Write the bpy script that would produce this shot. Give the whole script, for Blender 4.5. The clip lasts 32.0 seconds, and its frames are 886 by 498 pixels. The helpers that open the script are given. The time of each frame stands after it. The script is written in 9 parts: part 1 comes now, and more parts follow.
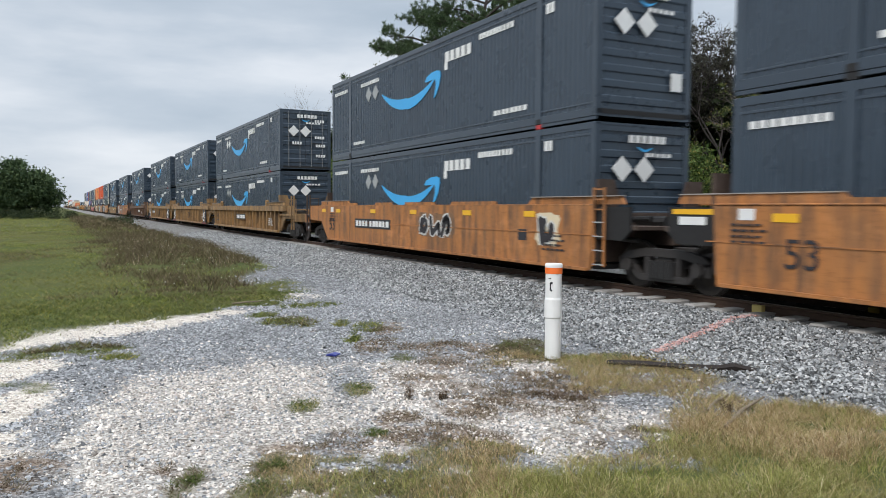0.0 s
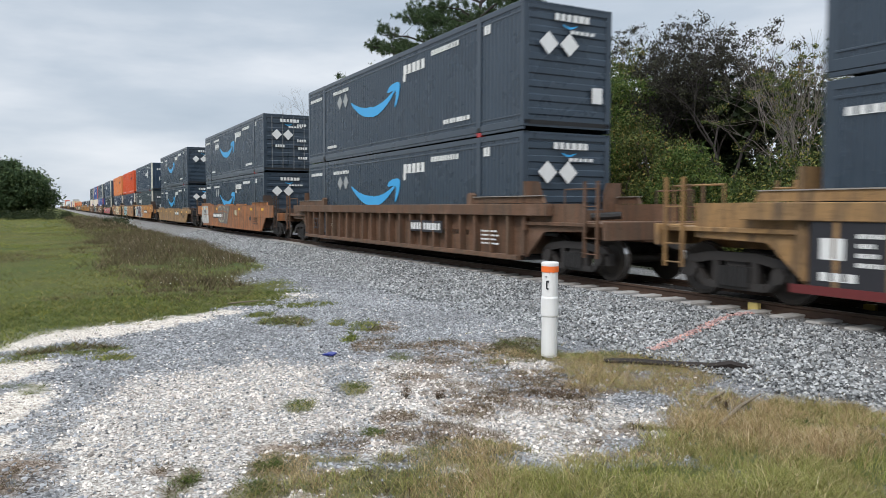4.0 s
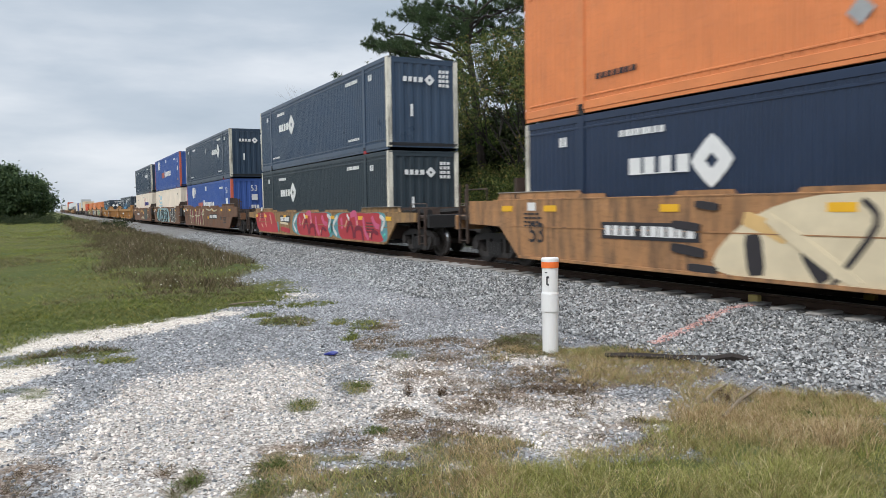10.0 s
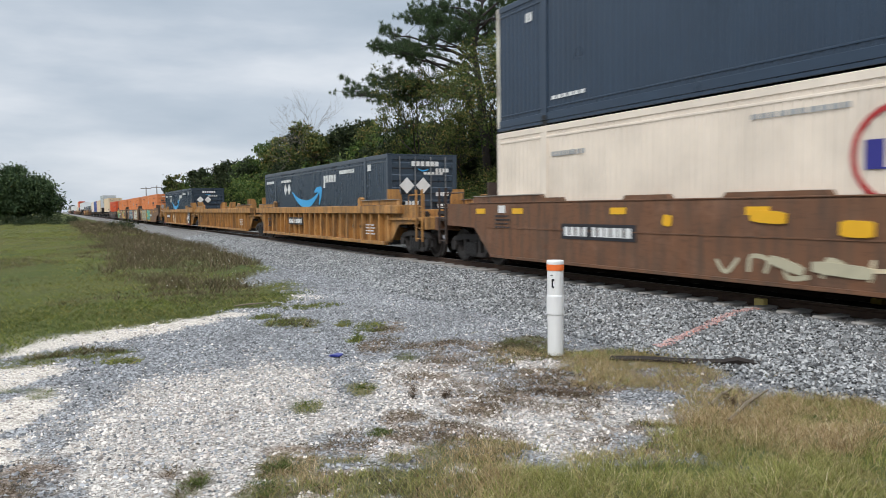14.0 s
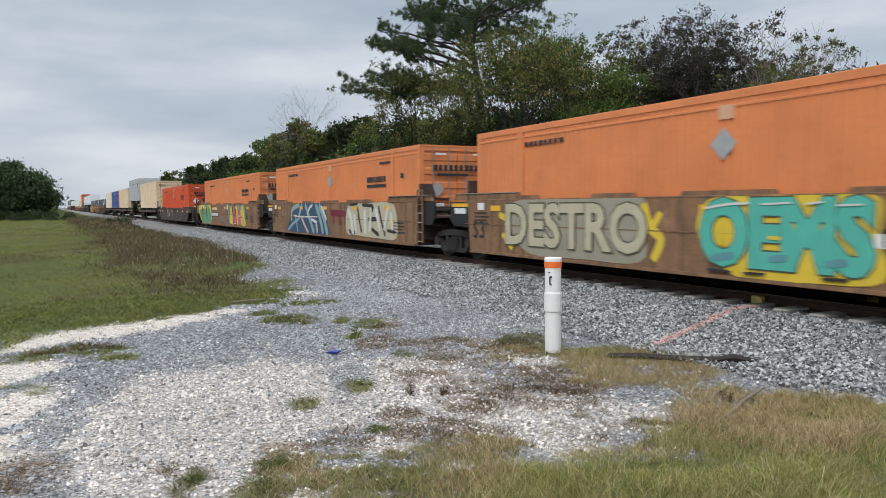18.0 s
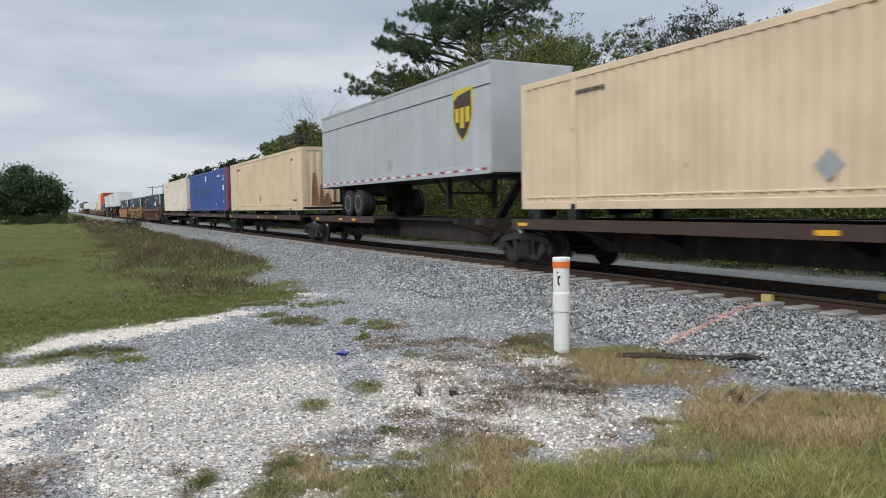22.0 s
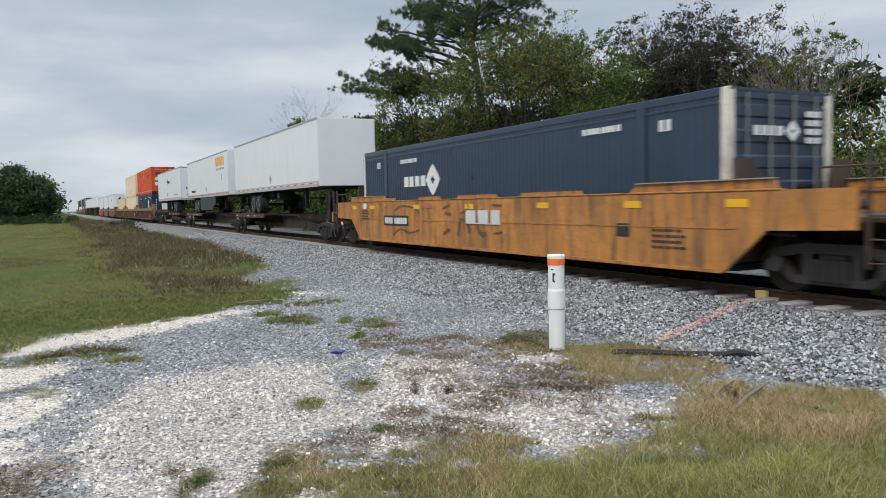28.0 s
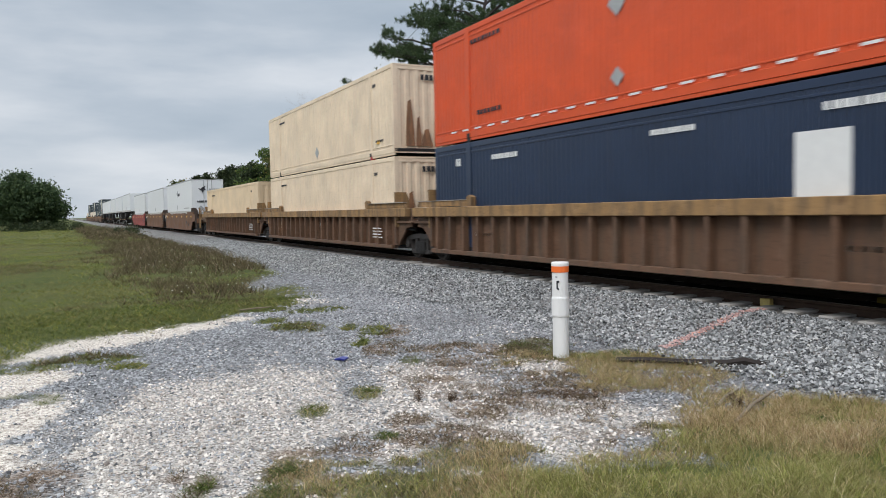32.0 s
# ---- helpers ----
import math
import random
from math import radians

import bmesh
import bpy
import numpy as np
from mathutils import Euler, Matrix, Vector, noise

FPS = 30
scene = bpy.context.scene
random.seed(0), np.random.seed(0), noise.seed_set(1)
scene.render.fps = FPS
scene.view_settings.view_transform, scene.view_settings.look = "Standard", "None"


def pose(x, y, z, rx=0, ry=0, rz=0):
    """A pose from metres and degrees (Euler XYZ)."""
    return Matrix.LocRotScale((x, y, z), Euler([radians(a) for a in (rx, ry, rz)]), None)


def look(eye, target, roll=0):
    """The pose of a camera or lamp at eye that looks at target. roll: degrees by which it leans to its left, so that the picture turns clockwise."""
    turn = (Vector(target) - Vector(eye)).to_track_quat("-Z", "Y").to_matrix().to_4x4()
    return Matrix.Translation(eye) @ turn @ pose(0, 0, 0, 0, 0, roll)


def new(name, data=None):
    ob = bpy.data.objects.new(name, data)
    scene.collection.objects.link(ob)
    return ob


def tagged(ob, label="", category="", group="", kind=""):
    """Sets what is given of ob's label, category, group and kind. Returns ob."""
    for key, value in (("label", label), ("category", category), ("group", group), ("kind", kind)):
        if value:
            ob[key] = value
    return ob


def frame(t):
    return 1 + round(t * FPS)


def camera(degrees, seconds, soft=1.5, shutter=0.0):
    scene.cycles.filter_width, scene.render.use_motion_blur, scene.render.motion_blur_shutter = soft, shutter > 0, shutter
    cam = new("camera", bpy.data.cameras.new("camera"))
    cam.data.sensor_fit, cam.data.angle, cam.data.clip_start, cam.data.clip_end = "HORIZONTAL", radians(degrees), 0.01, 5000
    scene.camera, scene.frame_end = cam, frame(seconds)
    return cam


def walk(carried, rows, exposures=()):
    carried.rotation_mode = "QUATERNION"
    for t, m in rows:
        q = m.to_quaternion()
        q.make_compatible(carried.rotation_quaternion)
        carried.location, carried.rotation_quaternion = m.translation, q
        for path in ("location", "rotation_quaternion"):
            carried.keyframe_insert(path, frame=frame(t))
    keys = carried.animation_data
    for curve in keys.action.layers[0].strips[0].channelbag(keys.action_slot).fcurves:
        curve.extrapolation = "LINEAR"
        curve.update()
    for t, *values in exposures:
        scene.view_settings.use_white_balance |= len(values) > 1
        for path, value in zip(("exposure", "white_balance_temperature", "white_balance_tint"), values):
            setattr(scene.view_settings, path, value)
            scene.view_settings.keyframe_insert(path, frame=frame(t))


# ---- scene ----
# Camera: hand-held on one spot beside a single-track railway, eye 2.0 m over the ground.
# World: x along the track (the train runs to +x), y across it, z up.
EYE = (0.0, 0.0, 2.0)
TRACK_Y, RAIL_Z = 11.02, 0.49


def aim(pan, tilt, roll):
    p, q = radians(pan), radians(tilt)
    way = Vector((-math.cos(p) * math.cos(q), math.sin(p) * math.cos(q), math.sin(q)))
    return look(EYE, Vector(EYE) + way * 10, roll)


cam = camera(61.54, 32.0, 0.5, 0.17)
PATH = [
    (0, 27.486, -3.103, 0.367), (0.5, 27.671, -3.133, 0.419), (1, 27.804, -3.113, 0.465), (1.5, 27.853, -3.096, 0.512),
    (2, 27.808, -3.116, 0.530), (2.5, 27.799, -3.136, 0.450), (3, 27.752, -3.182, 0.360), (3.5, 27.739, -3.218, 0.261),
    (5.5, 27.882, -3.007, -0.238), (6, 27.883, -3.004, -0.254), (6.5, 27.846, -3.004, -0.278), (7, 27.832, -3.038, -0.377),
    (7.5, 27.813, -3.111, -0.390), (8, 27.820, -3.175, -0.480), (8.5, 27.843, -3.250, -0.507), (9, 27.857, -3.314, -0.645),
    (9.5, 27.825, -3.348, -0.747), (10, 27.803, -3.372, -0.838), (10.5, 27.796, -3.322, -0.839), (11, 27.774, -3.248, -0.850),
    (11.5, 27.711, -3.177, -0.835), (12, 27.635, -3.112, -0.832), (12.5, 27.564, -3.082, -0.763), (13, 27.490, -3.102, -0.707),
    (13.5, 27.405, -3.158, -0.701), (14, 27.396, -3.198, -0.651), (14.5, 27.394, -3.204, -0.644), (16.5, 27.491, -3.401, -0.357),
    (17, 27.568, -3.446, -0.403), (17.5, 27.587, -3.445, -0.417), (18, 27.564, -3.435, -0.485), (18.5, 27.483, -3.413, -0.613),
    (19, 27.381, -3.358, -0.668), (19.5, 27.356, -3.332, -0.742), (20, 27.328, -3.331, -0.806), (20.5, 27.277, -3.351, -0.847),
    (21, 27.190, -3.390, -0.908), (21.5, 27.034, -3.385, -0.947), (22, 26.953, -3.380, -0.934), (22.5, 26.931, -3.380, -0.937),
    (23, 26.997, -3.385, -0.951), (23.5, 27.169, -3.413, -0.959), (24, 27.359, -3.435, -0.951), (24.5, 27.516, -3.500, -0.959),
    (25, 27.645, -3.558, -0.922), (25.5, 27.704, -3.619, -0.924), (27.5, 27.448, -3.577, -1.151), (28, 27.345, -3.549, -1.238),
    (28.5, 27.277, -3.541, -1.254), (29, 27.228, -3.541, -1.260), (29.5, 27.257, -3.474, -1.253), (30, 27.251, -3.339, -1.255),
    (30.5, 27.243, -3.201, -1.262), (31, 27.181, -3.080, -1.219), (31.5, 27.118, -3.000, -1.149), (32, 27.056, -2.983, -1.151),
]
walk(cam, [(t, aim(pan, tilt, roll)) for t, pan, tilt, roll in PATH], [(0.0, 0.10), (12.5, 0.06), (17.0, -0.09), (32.0, -0.09)])

# ---- light: an overcast sky, with a wide weak sun high behind the camera ----
SUN_EL, SUN_AZ = radians(48), radians(-60)
world = bpy.data.worlds.new("overcast_sky")
scene.world = world
world.use_nodes = True
wn, wl = world.node_tree.nodes, world.node_tree.links
wn.clear()
w_out, w_bg = wn.new("ShaderNodeOutputWorld"), wn.new("ShaderNodeBackground")
w_sky = wn.new("ShaderNodeTexSky")
w_sky.sky_type, w_sky.sun_disc = "NISHITA", False
w_sky.sun_elevation, w_sky.sun_rotation = SUN_EL, radians(90) - SUN_AZ
w_tc, w_map = wn.new("ShaderNodeTexCoord"), wn.new("ShaderNodeMapping")
w_map.inputs["Scale"].default_value = (1.0, 1.0, 4.2)
w_n1, w_n2 = wn.new("ShaderNodeTexNoise"), wn.new("ShaderNodeTexNoise")
w_n1.inputs["Scale"].default_value, w_n1.inputs["Detail"].default_value = 1.9, 6
w_n2.inputs["Scale"].default_value, w_n2.inputs["Detail"].default_value = 5.0, 5
w_add = wn.new("ShaderNodeMath")
w_add.operation = "MULTIPLY_ADD"
w_add.inputs[1].default_value = 0.30
w_ramp = wn.new("ShaderNodeValToRGB")
r = w_ramp.color_ramp
r.elements[0].position, r.elements[0].color = 0.40, (4.6, 5.6, 6.75, 1)
r.elements[1].position, r.elements[1].color = 0.86, (10.0, 10.4, 11.0, 1)
e = r.elements.new(0.61)
e.color = (6.3, 7.15, 8.2, 1)
w_mix = wn.new("ShaderNodeMix")
w_mix.data_type = "RGBA"
w_mix.inputs[0].default_value = 0.93
wl.new(w_tc.outputs["Generated"], w_map.inputs["Vector"])
wl.new(w_map.outputs[0], w_n1.inputs["Vector"])
wl.new(w_map.outputs[0], w_n2.inputs["Vector"])
wl.new(w_n2.outputs[0], w_add.inputs[0])
wl.new(w_n1.outputs[0], w_add.inputs[2])
wl.new(w_add.outputs[0], w_ramp.inputs[0])
wl.new(w_sky.outputs[0], w_mix.inputs[6])
wl.new(w_ramp.outputs[0], w_mix.inputs[7])
w_sep, w_grad, w_mul = wn.new("ShaderNodeSeparateXYZ"), wn.new("ShaderNodeMapRange"), wn.new("ShaderNodeMix")
w_grad.inputs["From Min"].default_value, w_grad.inputs["From Max"].default_value = 0.26, 0.95
w_grad.inputs["To Min"].default_value, w_grad.inputs["To Max"].default_value = 1.0, 3.0
w_mul.data_type, w_mul.blend_type = "RGBA", "MULTIPLY"
w_mul.inputs[0].default_value = 1.0
wl.new(w_tc.outputs["Generated"], w_sep.inputs[0])
wl.new(w_sep.outputs[2], w_grad.inputs[0])
wl.new(w_mix.outputs[2], w_mul.inputs[6])
wl.new(w_grad.outputs[0], w_mul.inputs[7])
wl.new(w_mul.outputs[2], w_bg.inputs[0])
wl.new(w_bg.outputs[0], w_out.inputs[0])
w_bg.inputs[1].default_value = 0.085
sun = new("sun", bpy.data.lights.new("sun", "SUN"))
sun.data.energy, sun.data.angle, sun.data.color = 1.75, radians(25), (1.0, 0.94, 0.87)
sun_way = Vector((math.cos(SUN_EL) * math.cos(SUN_AZ), math.cos(SUN_EL) * math.sin(SUN_AZ), math.sin(SUN_EL)))
sun.matrix_world = look(sun_way * 60, (0, 0, 0))


# ---- materials ----
def shader(name, rough=0.6, metal=0.0):
    m = bpy.data.materials.new(name)
    m.use_nodes = True
    n, l = m.node_tree.nodes, m.node_tree.links
    b = n["Principled BSDF"]
    b.inputs["Roughness"].default_value, b.inputs["Metallic"].default_value = rough, metal
    return m, n, l, b


def noise_node(n, l, scale, detail=4, vec=None, rough=0.55):
    t = n.new("ShaderNodeTexNoise")
    t.inputs["Scale"].default_value, t.inputs["Detail"].default_value, t.inputs["Roughness"].default_value = scale, detail, rough
    if vec is not None:
        l.new(vec, t.inputs["Vector"])
    return t.outputs[0]


def ramp_node(n, l, src, stops):
    t = n.new("ShaderNodeValToRGB")
    els = t.color_ramp.elements
    while len(els) < len(stops):
        els.new(0.5)
    for el, (p, c) in zip(els, stops):
        el.position, el.color = p, (*c, 1) if len(c) == 3 else c
    l.new(src, t.inputs[0])
    return t.outputs[0]


def mix_node(n, l, fac, a, b, kind="MIX"):
    t = n.new("ShaderNodeMix")
    t.data_type, t.blend_type = "RGBA", kind
    for src, i in ((fac, 0), (a, 6), (b, 7)):
        if isinstance(src, (int, float)):
            t.inputs[i].default_value = src
        elif isinstance(src, tuple):
            t.inputs[i].default_value = (*src, 1)
        else:
            l.new(src, t.inputs[i])
    return t.outputs[2]


def bump_node(n, l, b, height, strength, dist):
    t = n.new("ShaderNodeBump")
    t.inputs["Strength"].default_value, t.inputs["Distance"].default_value = strength, dist
    l.new(height, t.inputs["Height"])
    l.new(t.outputs[0], b.inputs["Normal"])


def coords(n, l, scale=(1, 1, 1)):
    tc, mp = n.new("ShaderNodeTexCoord"), n.new("ShaderNodeMapping")
    mp.inputs["Scale"].default_value = scale
    l.new(tc.outputs["Object"], mp.inputs["Vector"])
    return mp.outputs[0]


def own_coords(n, l, scale):
    """Object coordinates, shifted for each object so that no two carry the same stains."""
    tc, mp, oi, add = n.new("ShaderNodeTexCoord"), n.new("ShaderNodeMapping"), n.new("ShaderNodeObjectInfo"), n.new("ShaderNodeVectorMath")
    mul = n.new("ShaderNodeMath")
    mul.operation, mul.inputs[1].default_value = "MULTIPLY", 60.0
    l.new(oi.outputs["Random"], mul.inputs[0])
    l.new(tc.outputs["Object"], add.inputs[0])
    l.new(mul.outputs[0], add.inputs[1])
    mp.inputs["Scale"].default_value = scale
    l.new(add.outputs[0], mp.inputs["Vector"])
    return mp.outputs[0]


PAINTS = {}


def paint(color, rough=0.5, dirt=0.25, rust=0.0, metal=0.0, stain=(0.10, 0.075, 0.05)):
    """Painted metal: grime in streaks that run down, a mottled tone and, where worn, rust."""
    key = (color, rough, dirt, rust, metal)
    if key in PAINTS:
        return PAINTS[key]
    m, n, l, b = shader("paint", rough, metal)
    v1, v2 = own_coords(n, l, (1.3, 1.3, 0.22)), own_coords(n, l, (1, 1, 1))
    streak = noise_node(n, l, 3.2, 6, v1)
    cloud = noise_node(n, l, 0.9, 5, v2)
    clean = min(color) > 0.7
    tone = mix_node(n, l, ramp_node(n, l, cloud, [(0.3, (0, 0, 0)), (0.75, (1, 1, 1))]), tuple(c * (0.96 if clean else 0.86) for c in color), tuple(min(1, c * (1.02 if clean else 1.10)) for c in color))
    k = max(0.0, 0.62 - dirt * 0.35)
    dirty = mix_node(n, l, ramp_node(n, l, streak, [(k, (0, 0, 0)), (min(1, k + 0.3), (min(1, dirt * 1.6),) * 3)]), tone, stain)
    if dirt > 0.12:
        scuff = noise_node(n, l, 11, 8, own_coords(n, l, (0.45, 1, 1.6)), 0.75)
        dirty = mix_node(n, l, ramp_node(n, l, scuff, [(0.52, (0, 0, 0)), (0.66, (min(0.6, dirt * 1.1),) * 3)]), dirty, tuple(c * 0.35 for c in color))
        pale = noise_node(n, l, 1.7, 6, own_coords(n, l, (0.6, 1, 1.2)), 0.7)
        dirty = mix_node(n, l, ramp_node(n, l, pale, [(0.53, (0, 0, 0)), (0.68, (min(0.55, dirt * 0.9),) * 3)]), dirty, tuple(min(1, c * 1.45 + 0.04) for c in color))
    if dirt > 0.3:
        drip = noise_node(n, l, 5.0, 7, own_coords(n, l, (1.0, 1.0, 0.12)), 0.7)
        dirty = mix_node(n, l, ramp_node(n, l, drip, [(0.47, (0, 0, 0)), (0.64, (0.7, 0.7, 0.7))]), dirty, (0.06, 0.042, 0.03))
    if rust > 0:
        spots = noise_node(n, l, 2.6, 8, v2, 0.7)
        lo = 0.68 - rust * 0.3
        dirty = mix_node(n, l, ramp_node(n, l, spots, [(lo, (0, 0, 0)), (lo + 0.1, (0.85, 0.85, 0.85))]), dirty, (0.11, 0.045, 0.02))
    l.new(dirty, b.inputs["Base Color"])
    l.new(ramp_node(n, l, cloud, [(0.3, (rough * 0.85,) * 3), (0.7, (min(1, rough * 1.25),) * 3)]), b.inputs["Roughness"])
    bump_node(n, l, b, streak, 0.12, 0.01)
    PAINTS[key] = m
    return m


def plain(name, color, rough=0.6, metal=0.0, scale=30.0, vary=0.25):
    m, n, l, b = shader(name, rough, metal)
    v = coords(n, l)
    t = noise_node(n, l, scale, 5, v)
    big = noise_node(n, l, scale * 0.08, 3, v)
    a = mix_node(n, l, t, tuple(c * (1 - vary) for c in color), tuple(min(1, c * (1 + vary)) for c in color))
    a = mix_node(n, l, mix_node(n, l, 0.35, (0, 0, 0), big), a, tuple(c * (1 - vary) for c in color))
    l.new(a, b.inputs["Base Color"])
    bump_node(n, l, b, t, 0.2, 0.01)
    return m


def scatter_mat(name, stops, rough=0.85, trans=0.0, patch=None, size=0.7):
    """For heaps of small pieces: each piece takes a tone of its own."""
    m, n, l, b = shader(name, rough)
    b.inputs["Specular IOR Level"].default_value = 0.15
    g = n.new("ShaderNodeNewGeometry")
    c = ramp_node(n, l, g.outputs["Random Per Island"], stops)
    v = coords(n, l)
    c = mix_node(n, l, ramp_node(n, l, noise_node(n, l, size, 4, v), [(0.35, (0, 0, 0)), (0.72, (0.7, 0.7, 0.7) if patch else (0.35, 0.35, 0.35))]), c, patch or stops[0][1])
    l.new(c, b.inputs["Base Color"])
    if trans:
        tr = n.new("ShaderNodeBsdfTranslucent")
        l.new(c, tr.inputs[0])
        mx = n.new("ShaderNodeMixShader")
        mx.inputs[0].default_value = trans
        l.new(b.outputs[0], mx.inputs[1])
        l.new(tr.outputs[0], mx.inputs[2])
        l.new(mx.outputs[0], n["Material Output"].inputs[0])
    return m


STEEL_DARK = plain("blackened_steel", (0.022, 0.021, 0.021), 0.65, 0.3, 14, 0.4)
TRUCK = plain("greasy_cast_steel", (0.033, 0.029, 0.027), 0.8, 0.05, 10, 0.45)
WHEEL = plain("wheel_steel", (0.04, 0.033, 0.028), 0.55, 0.5, 16, 0.4)
TREAD = plain("polished_tread", (0.42, 0.41, 0.4), 0.3, 0.9, 20, 0.15)
RUST = plain("rusty_rail", (0.075, 0.043, 0.028), 0.8, 0.2, 9, 0.45)
RAILTOP = plain("worn_rail_head", (0.30, 0.27, 0.25), 0.35, 0.8, 20, 0.2)
CONCRETE = plain("tie_concrete", (0.33, 0.315, 0.295), 0.9, 0, 12, 0.25)
RUBBER = plain("tyre_rubber", (0.02, 0.02, 0.021), 0.8, 0, 20, 0.3)
WHITE_HUB = plain("white_hub", (0.36, 0.36, 0.35), 0.45, 0.2, 12, 0.2)
PVC = plain("white_pvc", (0.78, 0.78, 0.76), 0.4, 0, 3, 0.06)
ORANGE_TAPE = plain("orange_tape", (0.85, 0.17, 0.03), 0.45, 0, 3, 0.08)
WHITE_MARK = plain("white_marking", (0.72, 0.72, 0.70), 0.6, 0, 6, 0.12)
DARK_MARK = plain("dark_marking", (0.02, 0.02, 0.025), 0.6, 0, 6, 0.2)
GREY_MARK = plain("grey_placard", (0.36, 0.37, 0.37), 0.55, 0.1, 6, 0.2)
SKY_BLUE = plain("bright_blue_vinyl", (0.04, 0.36, 0.72), 0.45, 0, 4, 0.08)
YELLOW = plain("yellow_reflector", (0.78, 0.42, 0.02), 0.4, 0, 6, 0.12)
RED_MARK = plain("red_marking", (0.42, 0.03, 0.03), 0.5, 0, 6, 0.15)
FADED_RED = plain("faded_red_marking", (0.45, 0.12, 0.08), 0.7, 0, 8, 0.3)
BLUE_MARK = plain("navy_lettering", (0.03, 0.03, 0.22), 0.5, 0, 6, 0.1)
ORANGE_MARK = plain("orange_lettering", (0.78, 0.33, 0.03), 0.5, 0, 6, 0.15)
GOLD = plain("gold_shield", (0.62, 0.46, 0.03), 0.5, 0, 4, 0.1)
BROWN_MARK = plain("dark_brown_shield", (0.045, 0.022, 0.012), 0.5, 0, 4, 0.2)
G_TEAL = plain("teal_spray", (0.08, 0.42, 0.33), 0.7, 0, 3, 0.25)
G_PALE = plain("pale_blue_spray", (0.23, 0.36, 0.385), 0.7, 0, 3, 0.25)
G_WHITE = plain("white_spray", (0.6, 0.6, 0.57), 0.7, 0, 3, 0.25)
G_SILVER = plain("silver_spray", (0.42, 0.42, 0.41), 0.6, 0.1, 3, 0.25)
G_YELLOW = plain("yellow_spray", (0.66, 0.48, 0.04), 0.7, 0, 3, 0.25)
G_PINK = plain("pink_spray", (0.55, 0.10, 0.20), 0.7, 0, 3, 0.3)
G_RED = plain("red_spray", (0.42, 0.035, 0.045), 0.7, 0, 3, 0.3)
G_BLACK = plain("black_spray", (0.025, 0.022, 0.025), 0.7, 0, 3, 0.3)
G_MAROON = plain("dark_red_spray", (0.17, 0.012, 0.03), 0.7, 0, 3, 0.3)
ALUMINIUM = plain("dull_aluminium", (0.50, 0.48, 0.45), 0.5, 0.2, 5, 0.15)
G_PURPLE = plain("purple_spray", (0.07, 0.035, 0.06), 0.7, 0, 3, 0.3)
G_CREAM = plain("cream_spray", (0.66, 0.56, 0.38), 0.7, 0, 3, 0.25)
G_GREEN = plain("green_spray", (0.2, 0.28, 0.03), 0.7, 0, 3, 0.25)
WOOD = plain("weathered_wood", (0.20, 0.16, 0.115), 0.85, 0, 12, 0.35)
BARK = plain("pine_bark", (0.085, 0.065, 0.052), 0.95, 0, 6, 0.4)
BARE = plain("bare_twig", (0.20, 0.17, 0.15), 0.95, 0, 6, 0.3)


# ---- building blocks ----
def add_box(bm, x0, x1, y0, y1, z0, z1):
    v = [bm.verts.new(p) for p in ((x0, y0, z0), (x1, y0, z0), (x1, y1, z0), (x0, y1, z0), (x0, y0, z1), (x1, y0, z1), (x1, y1, z1), (x0, y1, z1))]
    for f in ((0, 3, 2, 1), (4, 5, 6, 7), (0, 1, 5, 4), (1, 2, 6, 5), (2, 3, 7, 6), (3, 0, 4, 7)):
        bm.faces.new([v[i] for i in f])
    return v


def boxes(*specs, bevel=0.0):
    bm = bmesh.new()
    for s in specs:
        add_box(bm, *s)
    if bevel:
        bmesh.ops.bevel(bm, geom=bm.edges[:], offset=bevel, segments=1, affect="EDGES")
    return bm


def add_cyl(bm, a, b, r, n=10, r2=None):
    a, b = Vector(a), Vector(b)
    r2 = r if r2 is None else r2
    w = (b - a).normalized()
    u = w.orthogonal().normalized()
    v = w.cross(u)
    rings = [[bm.verts.new(c + (u * math.cos(k * math.tau / n) + v * math.sin(k * math.tau / n)) * q) for k in range(n)] for c, q in ((a, r), (b, r2))]
    for k in range(n):
        bm.faces.new((rings[0][k], rings[0][(k + 1) % n], rings[1][(k + 1) % n], rings[1][k]))
    bm.faces.new(rings[0][::-1])
    bm.faces.new(rings[1])
    return bm


def cyls(*specs, n=10):
    bm = bmesh.new()
    for s in specs:
        add_cyl(bm, s[0], s[1], s[2], n, s[3] if len(s) > 3 else None)
    return bm


def prism(bm, outline, y0, y1):
    """A plate: outline of (x, z) points, from y0 to y1."""
    a = [bm.verts.new((x, y0, z)) for x, z in outline]
    b = [bm.verts.new((x, y1, z)) for x, z in outline]
    k = len(outline)
    bm.faces.new(a)
    bm.faces.new(b[::-1])
    for i in range(k):
        bm.faces.new((a[i], b[i], b[(i + 1) % k], a[(i + 1) % k]))
    return bm


def prism_x(bm, outline, x0, x1):
    """A plate across the track: outline of (y, z) points, from x0 to x1."""
    a = [bm.verts.new((x0, y, z)) for y, z in outline]
    b = [bm.verts.new((x1, y, z)) for y, z in outline]
    k = len(outline)
    bm.faces.new(a)
    bm.faces.new(b[::-1])
    for i in range(k):
        bm.faces.new((a[i], b[i], b[(i + 1) % k], a[(i + 1) % k]))
    return bm


def to_mesh(name, bm, mat):
    bmesh.ops.recalc_face_normals(bm, faces=bm.faces[:])
    me = bpy.data.meshes.new(name)
    bm.to_mesh(me)
    bm.free()
    me.materials.append(mat)
    return me


STORE = {}


